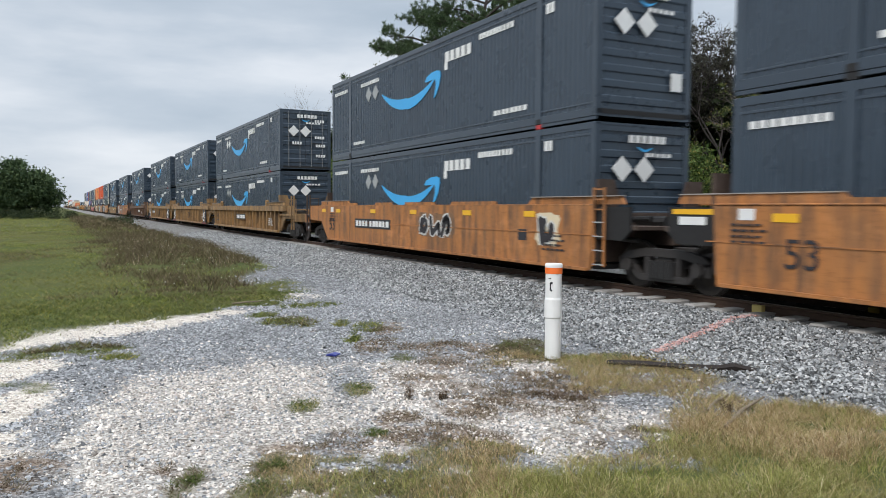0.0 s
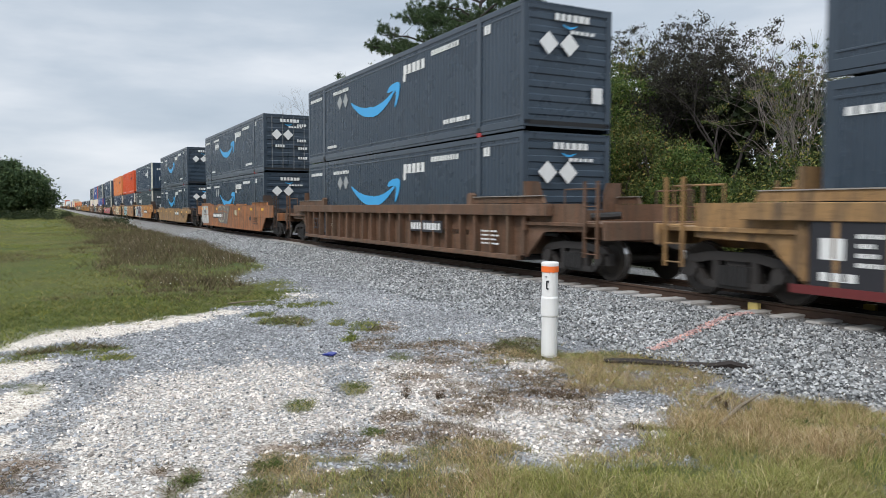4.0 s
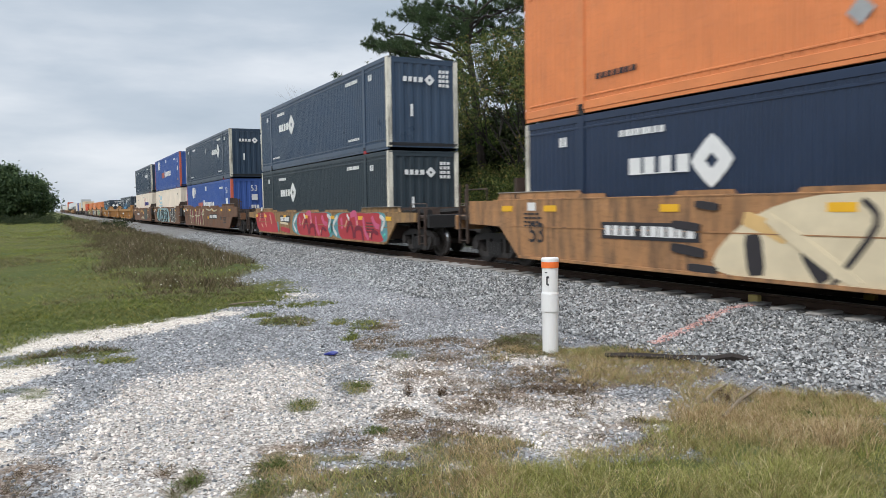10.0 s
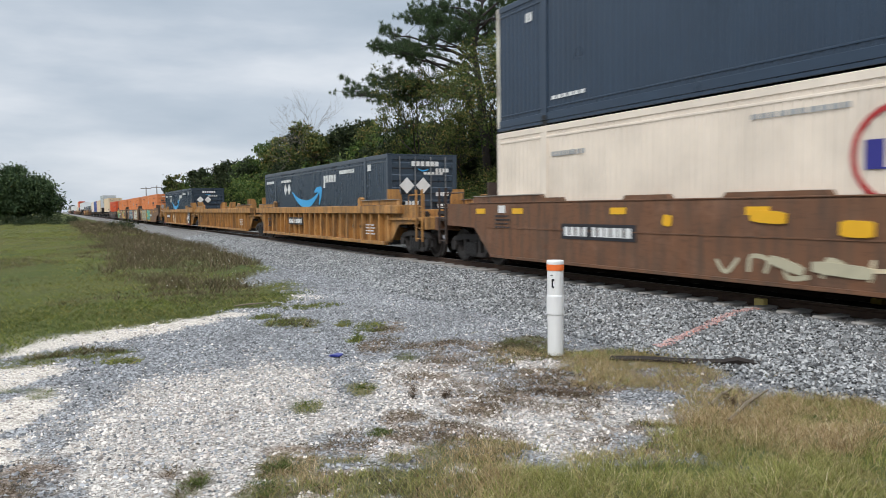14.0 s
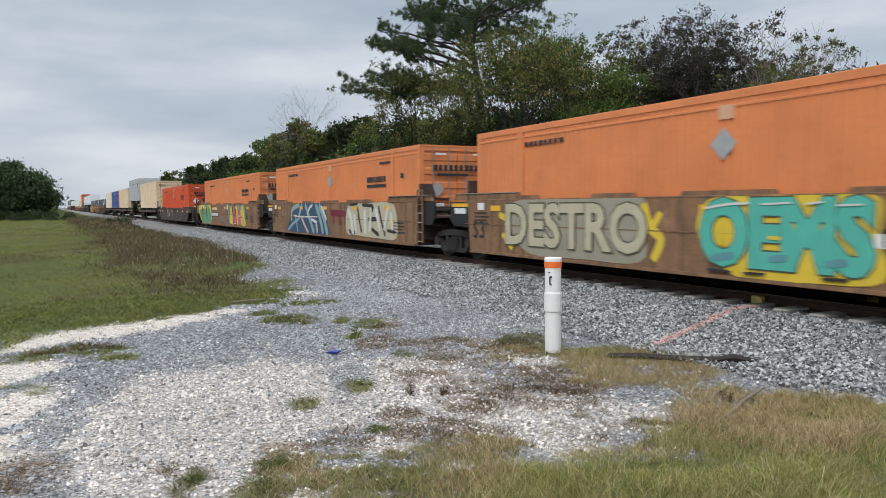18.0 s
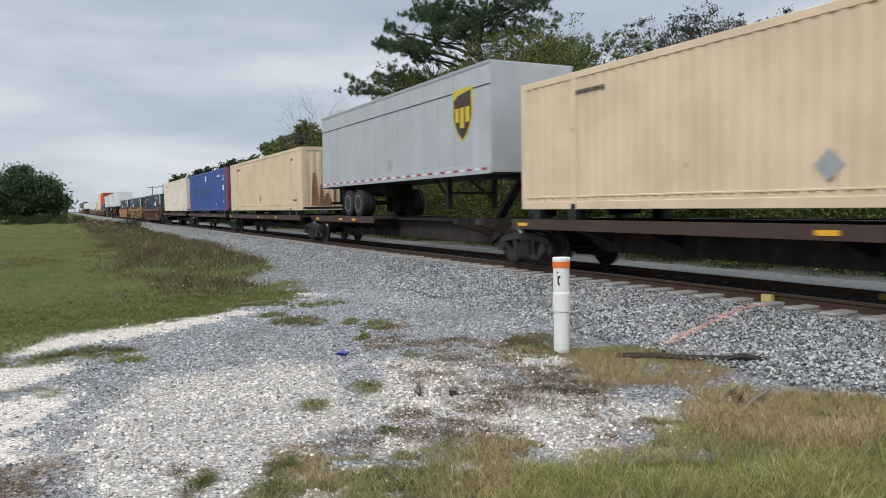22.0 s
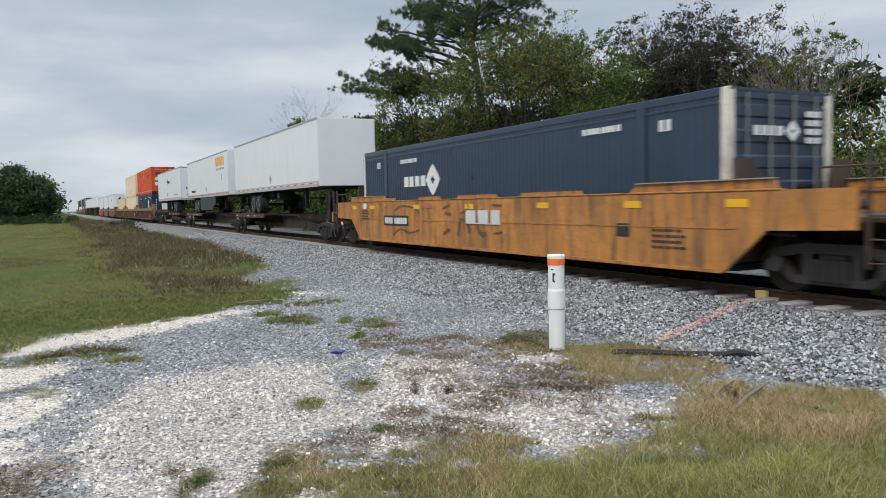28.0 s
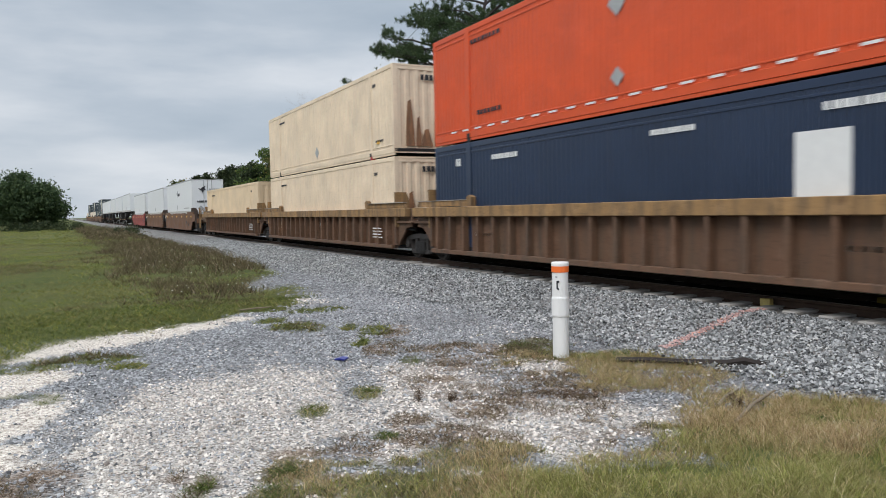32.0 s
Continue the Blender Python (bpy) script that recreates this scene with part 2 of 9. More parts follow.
def kept(key, mat, fn):
    """The mesh under that key in that material, built once."""
    k = (key, mat.name)
    if k not in STORE:
        STORE[k] = to_mesh(key if isinstance(key, str) else str(key[0]), fn(), mat)
    return STORE[k]


def put(name, me, parent, label="", at=None):
    ob = new(name, me)
    ob.parent = parent
    if at is not None:
        ob.matrix_basis = at
    if label:
        ob["label"] = label
    return ob


def part(name, bm, mat, parent, label=""):
    return put(name, to_mesh(name, bm, mat), parent, label)


def raw_mesh(name, verts, faces, mat, smooth=False):
    """One mesh from arrays: verts (n, 3), faces (m, k)."""
    me = bpy.data.meshes.new(name)
    verts, faces = np.asarray(verts, np.float32), np.asarray(faces, np.int32)
    k = faces.shape[1]
    me.vertices.add(len(verts))
    me.vertices.foreach_set("co", verts.ravel())
    me.loops.add(faces.size)
    me.loops.foreach_set("vertex_index", faces.ravel())
    me.polygons.add(len(faces))
    me.polygons.foreach_set("loop_start", np.arange(0, faces.size, k, dtype=np.int32))
    me.polygons.foreach_set("loop_total", np.full(len(faces), k, np.int32))
    me.update(calc_edges=True)
    me.materials.append(mat)
    if smooth:
        me.polygons.foreach_set("use_smooth", np.ones(len(faces), bool))
    return me


def lettering(text, height, mat, bold=0.0):
    """Flat letters standing in the plane y = 0, read from -y, centred."""
    key = ("letters", text, height, bold, mat.name)
    if key not in STORE:
        cu = bpy.data.curves.new("letters", "FONT")
        cu.body, cu.size, cu.align_x, cu.align_y, cu.offset = text, height * 1.38, "CENTER", "CENTER", bold
        cu.extrude, cu.resolution_u = 0.003, 3
        tmp = bpy.data.objects.new("letters", cu)
        scene.collection.objects.link(tmp)
        me = bpy.data.meshes.new_from_object(tmp.evaluated_get(bpy.context.evaluated_depsgraph_get()))
        bpy.data.objects.remove(tmp)
        me.transform(Matrix.Rotation(radians(90), 4, "X"))
        me.materials.clear()
        me.materials.append(mat)
        STORE[key] = me
    return STORE[key]


rng = np.random.default_rng(7)


# ---- the ground: one sheet to the horizon ----
def lumps(x, y, s):
    """Smooth random lumps, for numbers or arrays alike, from about -1 to 1."""
    x, y = np.asarray(x), np.asarray(y)
    u, v = (0.83 * x + 0.56 * y) * s + 37.3, (0.83 * y - 0.56 * x) * s + 11.9
    i, j = np.floor(u), np.floor(v)
    a, b = u - i, v - j
    a, b = a * a * (3 - 2 * a), b * b * (3 - 2 * b)

    def h(p, q):
        r = np.sin(p * 127.1 + q * 311.7) * 43758.5453
        return r - np.floor(r)
    top = h(i, j) * (1 - a) + h(i + 1, j) * a
    low = h(i, j + 1) * (1 - a) + h(i + 1, j + 1) * a
    return (top * (1 - b) + low * b) * 2 - 1


def soft(a, b, v):
    u = np.clip((v - a) / (b - a), 0, 1)
    return u * u * (3 - 2 * u)


def blob(x, y, cx, cy, rx, ry, turn=0.0):
    c, s = math.cos(radians(turn)), math.sin(radians(turn))
    u, v = ((x - cx) * c + (y - cy) * s) / rx, (-(x - cx) * s + (y - cy) * c) / ry
    return 1 - soft(0.45, 1.35, np.hypot(u, v))


# Patches of the lot, each with its middle, its half width and its half depth; all lie turned by 63 degrees.
SAND_PATCHES = [(-12.26, -0.67, 0.39, 0.35), (-12.95, -0.09, 0.55, 0.8), (-13.19, 0.57, 0.67, 0.8), (-13.52, 1.29, 0.6, 0.8), (-14.12, 2.03, 0.59, 0.6), (-14.58, 2.83, 0.4, 0.33), (-10.42, -0.61, 0.54, 0.79), (-8.44, -0.54, 0.4, 1.17), (-7.14, -0.51, 0.34, 0.38), (-16.43, 4.9, 0.45, 0.7)]
WHITE_PATCHES = [(-8.03, 1.07, 1.0, 1.29), (-6.77, 0.52, 0.54, 0.66), (-6.42, 1.26, 0.68, 0.95), (-5.71, 0.74, 0.77, 0.43), (-6.84, 2.09, 0.54, 0.78), (-8.56, 1.89, 0.85, 1.0), (-5.03, 1.69, 0.45, 0.33), (-7.87, 2.41, 0.38, 0.65), (-7.11, 3.16, 0.53, 1.04), (-8.66, 3.24, 0.21, 0.39), (-7.17, 3.74, 0.43, 1.0),
                 (-5.97, 3.59, 0.42, 0.75), (-5.72, 4.19, 0.37, 0.77), (-5.7, 4.65, 0.49, 0.58), (-5.26, 4.9, 0.47, 0.54), (-4.97, 3.7, 0.28, 0.37), (-4.9, 5.11, 0.35, 0.33), (-4.75, 2.75, 0.19, 0.26), (-8.24, 3.67, 0.42, 0.63), (-5.63, 2.39, 0.21, 0.22), (-8.01, 5.51, 0.33, 0.54)]
BLUE_PATCHES = [(-11.84, 1.28, 0.96, 1.4), (-9.93, 0.47, 0.43, 1.2), (-8.54, 0.2, 0.3, 0.88), (-7.44, -0.04, 0.23, 0.67), (-6.41, -0.13, 0.25, 0.49), (-5.83, -0.05, 0.2, 0.3), (-8.3, 3.07, 0.3, 0.84), (-9.89, 3.05, 0.47, 0.89), (-11.68, 6.69, 3.04, 1.72), (-11.26, 2.94, 1.06, 1.11), (-6.17, 2.08, 0.25, 0.3)]
GRASS_PATCHES = [(-11.58, 0.3, 0.75, 0.5), (-11.3, -0.43, 0.6, 0.42), (-10.69, 0.68, 0.31, 0.24), (-9.61, -0.49, 0.4, 0.12), (-9.25, -0.23, 0.16, 0.26), (-12.76, 3.54, 0.46, 0.6), (-13.79, 3.4, 0.33, 0.5), (-12.52, 3.87, 0.22, 0.5), (-11.83, 4.71, 0.37, 0.5), (-12.3, 4.42, 0.16, 0.39), (-10.66, 4.01, 0.12, 0.5),
                 (-14.72, 4.56, 0.71, 0.6), (-16.36, 4.29, 0.65, 0.7), (-15.72, 3.52, 0.99, 0.6), (-7.28, 2.2, 0.16, 0.29), (-6.13, 2.55, 0.11, 0.14), (-5.41, 2.4, 0.17, 0.11), (-5.6, 1.98, 0.21, 0.1), (-8.96, 4.08, 0.21, 0.37), (-7.79, 2.98, 0.19, 0.32), (-5.04, 2.47, 0.15, 0.11)]
DEAD_PATCHES = [(-10.09, 4.14, 0.27, 0.55), (-9.46, 4.94, 0.57, 0.35), (-8.96, 5.5, 0.4, 0.38), (-8.65, 4.52, 0.31, 0.48), (-7.86, 3.95, 0.26, 0.27), (-6.74, 4.23, 0.33, 0.25), (-6.82, 5.08, 0.44, 0.61), (-7.49, 5.16, 0.27, 0.38), (-6.51, 2.89, 0.23, 0.2), (-6.42, 3.66, 0.23, 0.3), (-5.85, 2.73, 0.22, 0.16),
                (-5.65, 3.13, 0.35, 0.23), (-5.9, 2.15, 0.27, 0.17), (-6.08, 1.66, 0.22, 0.2), (-5.35, 1.75, 0.24, 0.11), (-11.48, 4.92, 0.21, 0.54), (-6.31, -0.39, 0.32, 0.38), (-6.01, 0.7, 0.08, 0.11), (-6.14, 2.96, 0.32, 0.15)]
OLIVE_PATCHES = [(-5.59, 1.52, 0.16, 0.26), (-5.05, 2.14, 0.19, 0.14), (-5.12, 1.81, 0.18, 0.12), (-5.17, 1.32, 0.17, 0.18), (-4.76, 1.97, 0.26, 0.21), (-4.59, 2.38, 0.26, 0.25), (-5.26, 2.97, 0.3, 0.23), (-8.75, 5.93, 0.26, 0.51), (-5.64, 0.81, 0.06, 0.17), (-5.1, 1.54, 0.12, 0.13)]
LITTER_PATCHES = [(-7.9, 4.4, 1.2, 1.7), (-5.9, 2.5, 0.9, 0.8), (-6.4, 4.6, 0.9, 1.0), (-5.0, 1.7, 0.9, 0.6), (-4.8, 4.6, 1.0, 0.6)]
VERGE_PATCHES = [(-4.04, 5.3, 1.1, 1.1), (-3.6, 3.8, 1.5, 0.75), (-4.2, 2.9, 0.6, 0.6), (-4.6, 6.5, 0.64, 0.55), (-7.72, 6.89, 0.97, 0.45), (-3.3, 2.6, 1.6, 0.9)]
TAN_PATCHES = [(-7.37, 6.11, 0.56, 0.86), (-6.71, 6.43, 0.73, 0.83), (-6.59, 5.62, 0.45, 0.4), (-7.39, 6.59, 0.93, 0.7), (-6.38, 6.2, 0.61, 0.5), (-5.57, 6.21, 0.41, 0.45), (-5.1, 5.54, 0.48, 0.5), (-4.46, 6.15, 0.8, 0.8), (-4.48, 4.11, 0.67, 0.2)]


def patches(x, y, spots, lo, hi, wobble, grow=1.0):
    """How far a place lies in one of the patches, with ragged edges."""
    out = np.zeros_like(x)
    for cx, cy, rx, ry in spots:
        near = np.hypot(x - cx, y - cy) < 1.7 * grow * max(rx, ry)
        if near.any():
            out[near] = np.maximum(out[near], soft(lo, hi, blob(x[near], y[near], cx, cy, rx * grow, ry * grow, 63) + wobble[near]))
    return out


def weeds_to(x):
    """How far across the verge the tall weeds reach, towards the track."""
    return np.interp(x, (-45, -30.6, -23.8, -18.2), (7.4, 7.0, 5.4, 4.0))


def cover(x, y):
    """How much grass, white sand, dry weed and bare soil the ground carries at a place."""
    x, y = np.asarray(x, float), np.asarray(y, float)
    n = 0.5 * lumps(x, y, 0.8) + 0.4 * lumps(x, y, 2.3) + 0.3 * lumps(x, y, 6)
    n2 = 0.30 * lumps(x, y, 2.9) + 0.45 * lumps(x, y, 6.7) + 0.5 * lumps(x, y, 14) + 0.3 * lumps(x, y, 27)
    edge = np.interp(y, (-9, -1.2, -0.86, -0.25, 0.69, 1.57, 3.02, 5.15), (-4.0, -11.35, -12.0, -13.4, -13.8, -14.3, -15.0, -17.4))
    g = soft(0.35, -0.35, x - edge + 0.3 * n + 0.3 * n2) * soft(0.5, -0.3, y - np.interp(x, (-60, -30, -18, -16), (7.6, 7.0, 5.0, 4.9)) + 0.4 * n + 0.3 * n2)
    g = np.maximum(g, patches(x, y, VERGE_PATCHES, 0.25, 0.8, 0.25 * n + 0.35 * n2, 1.1))
    g = np.maximum(g, 0.95 * patches(x, y, GRASS_PATCHES, 0.45, 1.0, 0.6 * n2, 1.1))
    g = np.maximum(g, 0.85 * patches(x, y, OLIVE_PATCHES, 0.35, 0.9, 0.75 * n2, 1.9))
    g = np.where(y > 15, soft(16.6, 17.8, y + 0.6 * n), g)
    g = g * (1 - 0.95 * blob(x, y, -21.2, 5.4, 0.8, 2.2, 63))
    s = np.maximum(patches(x, y, SAND_PATCHES, 0.15, 0.7, 0.2 * n + 0.35 * n2, 1.15), 0.92 * patches(x, y, WHITE_PATCHES, -0.1, 0.9, 0.3 * n + 0.35 * n2, 1.2))
    s = s * (1 - 0.8 * patches(x, y, BLUE_PATCHES, 0.2, 1.0, 0.4 * n2))
    d = patches(x, y, TAN_PATCHES, 0.2, 0.9, 0.3 * n + 0.5 * n2, 1.1)
    low = np.interp(x, (-122, -93, -51, -29.6, -21.3, -17.8), (1.4, 2.1, 2.1, 1.6, 1.9, 2.6))
    d = np.maximum(d, soft(-0.8, 0.8, y - low + 1.3 * n + 0.4 * n2) * soft(0.45, -0.3, y - weeds_to(x) + 0.5 * n + 0.3 * n2) * soft(-16.9, -18.2, x + 0.5 * n))
    d = d * (1 - 0.95 * blob(x, y, -21.2, 5.4, 0.8, 2.2, 63))
    e = np.maximum(patches(x, y, DEAD_PATCHES, 0.3, 0.9, 0.65 * n2, 1.4), 0.7 * patches(x, y, OLIVE_PATCHES, 0.3, 0.9, 0.7 * n2, 1.9))
    e = np.maximum(e, 0.75 * patches(x, y, LITTER_PATCHES, 0.6, 1.3, 0.9 * n2))
    return g, s, d, e


def ground_z(x, y):
    z = 0.035 * lumps(x, y, 0.5) + 0.012 * lumps(x, y, 2.2)
    z += 0.22 * soft(-14, -30, x) * soft(7.0, 5.2, y) * soft(-12, 0, y) * soft(-140, -90, x)
    z += 0.10 * soft(-4.9, -3.6, x) * soft(2.0, 3.6, y) * soft(8.2, 7.0, y)
    return z - 0.02


def spaced(*spans):
    out = []
    for a, b, step in spans:
        out += list(np.arange(a, b, step))
    return np.array(out + [spans[-1][1]])


gx = spaced((-2400, -700, 170), (-700, -200, 25), (-200, -60, 4), (-60, -24, 0.8), (-24, -3, 0.1), (-3, 10, 1.0), (10, 60, 10), (60, 600, 90))
gy = spaced((-1500, -200, 130), (-200, -30, 17), (-30, -3, 1.5), (-3, 8.4, 0.1), (8.4, 16, 0.7), (16, 60, 4), (60, 260, 25), (260, 1600, 160))
gX, gY = [a.ravel() for a in np.meshgrid(gx, gy)]
gZ = np.where((gX > -230) & (gX < 80) & (gY > -60) & (gY < 40), ground_z(gX, gY), 0.0)
gverts = np.stack([gX, gY, gZ], 1)
gcov = np.stack(cover(gX, gY), 1)
gcov[:, 1] *= 0.5 + 0.5 * np.maximum(soft(-11.0, -12.3, gX), soft(0.5, -0.2, gY))  # between the stones the lot is darker than the bare sand
gcov[:, 0] *= 1 - 0.35 * soft(-14.5, -13.5, gX) * soft(-4.9, -5.4, gX)
nx, ny = len(gx), len(gy)
ii = np.arange(nx * ny).reshape(ny, nx)
gfaces = np.stack([ii[:-1, :-1].ravel(), ii[:-1, 1:].ravel(), ii[1:, 1:].ravel(), ii[1:, :-1].ravel()], 1)

m, n, l, b = shader("mixed_ground", 0.95)
b.inputs["Specular IOR Level"].default_value = 0.12
v = coords(n, l)
at = n.new("ShaderNodeAttribute")
at.attribute_name = "cover"
sep = n.new("ShaderNodeSeparateColor")
l.new(at.outputs["Color"], sep.inputs[0])
fine, mid, big = noise_node(n, l, 26, 6, v, 0.7), noise_node(n, l, 5, 5, v), noise_node(n, l, 0.5, 5, v)
vor = n.new("ShaderNodeTexVoronoi")
vor.inputs["Scale"].default_value = 48
l.new(v, vor.inputs["Vector"])
grit = ramp_node(n, l, vor.outputs["Color"], [(0.1, (0.04, 0.04, 0.04)), (0.45, (0.15, 0.152, 0.155)), (0.9, (0.34, 0.34, 0.34))])
sandc = ramp_node(n, l, mix_node(n, l, 0.55, fine, vor.outputs["Color"]), [(0.22, (0.17, 0.14, 0.115)), (0.42, (0.48, 0.42, 0.355)), (0.7, (0.80, 0.74, 0.655))])
grassc = mix_node(n, l, big, ramp_node(n, l, fine, [(0.25, (0.030, 0.042, 0.012)), (0.75, (0.085, 0.105, 0.030))]), ramp_node(n, l, mid, [(0.3, (0.045, 0.070, 0.016)), (0.8, (0.115, 0.115, 0.042))]))
dryc = ramp_node(n, l, fine, [(0.25, (0.055, 0.036, 0.024)), (0.55, (0.15, 0.105, 0.07)), (0.8, (0.32, 0.25, 0.18))])
soilc = ramp_node(n, l, mix_node(n, l, 0.4, fine, vor.outputs["Color"]), [(0.22, (0.045, 0.028, 0.018)), (0.45, (0.16, 0.112, 0.078)), (0.72, (0.42, 0.34, 0.27))])
c = mix_node(n, l, mix_node(n, l, fine, sep.outputs[1], sep.outputs[1]), grit, sandc)
c = mix_node(n, l, mix_node(n, l, 0.85, (0, 0, 0), at.outputs["Alpha"]), c, soilc)
c = mix_node(n, l, mix_node(n, l, 0.75, (0, 0, 0), sep.outputs[2]), c, dryc)
grassc = mix_node(n, l, ramp_node(n, l, noise_node(n, l, 0.22, 5, v), [(0.4, (0, 0, 0)), (0.7, (0.6, 0.6, 0.6))]), grassc, (0.13, 0.115, 0.045))
c = mix_node(n, l, sep.outputs[0], c, grassc)
l.new(c, b.inputs["Base Color"])
bump_node(n, l, b, vor.outputs["Distance"], 0.8, 0.02)
gme = raw_mesh("ground", gverts, gfaces, m, True)
gat = gme.color_attributes.new("cover", "FLOAT_COLOR", "POINT")
gat.data.foreach_set("color", np.array(gcov, np.float32).ravel())
tagged(new("ground", gme), "gravel lot and grassy verge beside the track", "ground", kind="structure")

# ---- ballast, ties and rails ----
BALLAST = [(7.1, -0.08), (7.7, 0.03), (8.6, 0.20), (9.25, 0.315), (9.6, 0.325), (12.5, 0.325), (12.9, 0.315), (14.2, 0.22), (16.2, 0.12), (17.6, -0.08)]
bx = spaced((-1250, -120, 20), (-120, -40, 2.0), (-40, -2, 0.3), (-2, 58, 6), (58, 760, 27))
bv = []
for xx in bx:
    for yy, zz in BALLAST:
        bv.append((xx, yy + 0.12 * lumps(xx, yy, 0.8), zz + 0.02 * lumps(xx, yy, 3.1)))
k = len(BALLAST)
bi = np.arange(len(bx) * k).reshape(len(bx), k)
bf = np.stack([bi[:-1, :-1].ravel(), bi[1:, :-1].ravel(), bi[1:, 1:].ravel(), bi[:-1, 1:].ravel()], 1)
m, n, l, b = shader("crushed_stone", 0.9)
v = coords(n, l)
vor = n.new("ShaderNodeTexVoronoi")
vor.inputs["Scale"].default_value = 22
l.new(v, vor.inputs["Vector"])
c = ramp_node(n, l, vor.outputs["Color"], [(0.05, (0.04, 0.042, 0.044)), (0.45, (0.165, 0.17, 0.172)), (0.95, (0.42, 0.42, 0.41))])
l.new(mix_node(n, l, noise_node(n, l, 0.8, 4, v), c, (0.22, 0.20, 0.18)), b.inputs["Base Color"])
bump_node(n, l, b, vor.outputs["Distance"], 1.0, 0.06)
tagged(new("ballast_bed", raw_mesh("ballast_bed", bv, bf, m)), "grey crushed-stone ballast under the track", "ballast", kind="structure")

RAIL = [(-0.07, 0), (0.07, 0), (0.07, 0.015), (0.015, 0.035), (0.012, 0.12), (0.036, 0.135), (0.036, 0.168), (0.028, 0.175), (-0.028, 0.175), (-0.036, 0.168), (-0.036, 0.135), (-0.012, 0.12), (-0.015, 0.035), (-0.07, 0.015)]
for s in (-1, 1):
    y0 = TRACK_Y + s * 0.7535
    rail = tagged(new("rail", to_mesh("rail", prism_x(bmesh.new(), [(y0 + a, RAIL_Z - 0.175 + h) for a, h in RAIL], -1250, 760), RUST)), "rust-brown steel rail on concrete ties", "rail", "rails of the track", "structure")
    put("rail_head", kept(("rail_head", s), RAILTOP, lambda: boxes((-1250, 760, y0 - 0.026, y0 + 0.026, RAIL_Z, RAIL_Z + 0.003))), rail, "bright worn running surface")
# Near-black sheet between the rails: the passing train's shade, painted into the stone.
m, n, l, b = shader("shade_dark_stone", 0.95)
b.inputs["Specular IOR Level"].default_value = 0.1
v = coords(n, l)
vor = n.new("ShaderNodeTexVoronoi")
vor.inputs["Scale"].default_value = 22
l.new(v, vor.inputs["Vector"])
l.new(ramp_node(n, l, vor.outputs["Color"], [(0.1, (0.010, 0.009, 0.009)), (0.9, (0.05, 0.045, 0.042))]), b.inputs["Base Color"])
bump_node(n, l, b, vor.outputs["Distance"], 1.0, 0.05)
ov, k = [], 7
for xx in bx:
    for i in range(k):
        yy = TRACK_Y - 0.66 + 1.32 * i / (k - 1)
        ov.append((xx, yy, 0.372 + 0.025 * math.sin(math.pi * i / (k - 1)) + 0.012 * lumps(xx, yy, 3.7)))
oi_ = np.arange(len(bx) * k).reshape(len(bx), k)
tagged(new("shade_ballast", raw_mesh("shade_ballast", ov, np.stack([oi_[:-1, :-1].ravel(), oi_[1:, :-1].ravel(), oi_[1:, 1:].ravel(), oi_[:-1, 1:].ravel()], 1), m)), "ballast heaped between the rails, blackened for the train's shade", "ballast", kind="structure")
tie_me = to_mesh("tie", boxes((-0.13, 0.13, -1.30, 1.30, -0.2, 0.0), bevel=0.02), CONCRETE)
clip_me = to_mesh("rail_clip", boxes((-0.05, 0.05, -0.03, 0.03, 0.0, 0.03)), RUST)
for q in range(130):
    x = 4.0 - q * 0.61
    ob = tagged(new("tie", tie_me), "pale concrete railway tie bedded in ballast", "railway tie", "ties under the rails")
    ob.matrix_world = pose(x, TRACK_Y + rng.normal(0, 0.015), RAIL_Z - 0.128 + rng.normal(0, 0.006), 0, 0, rng.normal(0, 0.5))
    for dy in (-0.83, -0.675, 0.675, 0.83) if q < 10 else ():
        put("rail_clip", clip_me, ob, at=pose(0, dy, 0))
fv, ff = [], []
for q in range(130, 1200):
    x = 4.0 - q * 0.61
    o = len(fv)
    for dz in (-0.1, 0.0):
        fv += [(x - 0.13, TRACK_Y - 1.3, RAIL_Z - 0.158 + dz), (x + 0.13, TRACK_Y - 1.3, RAIL_Z - 0.158 + dz), (x + 0.13, TRACK_Y + 1.3, RAIL_Z - 0.158 + dz), (x - 0.13, TRACK_Y + 1.3, RAIL_Z - 0.158 + dz)]
    ff += [(o + 4, o + 5, o + 6, o + 7), (o, o + 1, o + 5, o + 4), (o + 1, o + 2, o + 6, o + 5), (o + 3, o, o + 4, o + 7)]
tagged(new("far_ties", raw_mesh("far_ties", fv, ff, CONCRETE)), "concrete ties of the distant track", "railway tie", kind="stuff")

# ---- loose stones ----
ico_v = np.array([(-1, -0.8, -0.8), (1, -0.7, -0.8), (0.9, 0.8, -0.8), (-0.9, 0.9, -0.8), (-0.45, 0.05, 0.8), (0.5, -0.1, 0.7)]) * 0.8
ico_f = np.array([(0, 1, 5), (0, 5, 4), (1, 2, 5), (2, 3, 4), (2, 4, 5), (3, 0, 4)])


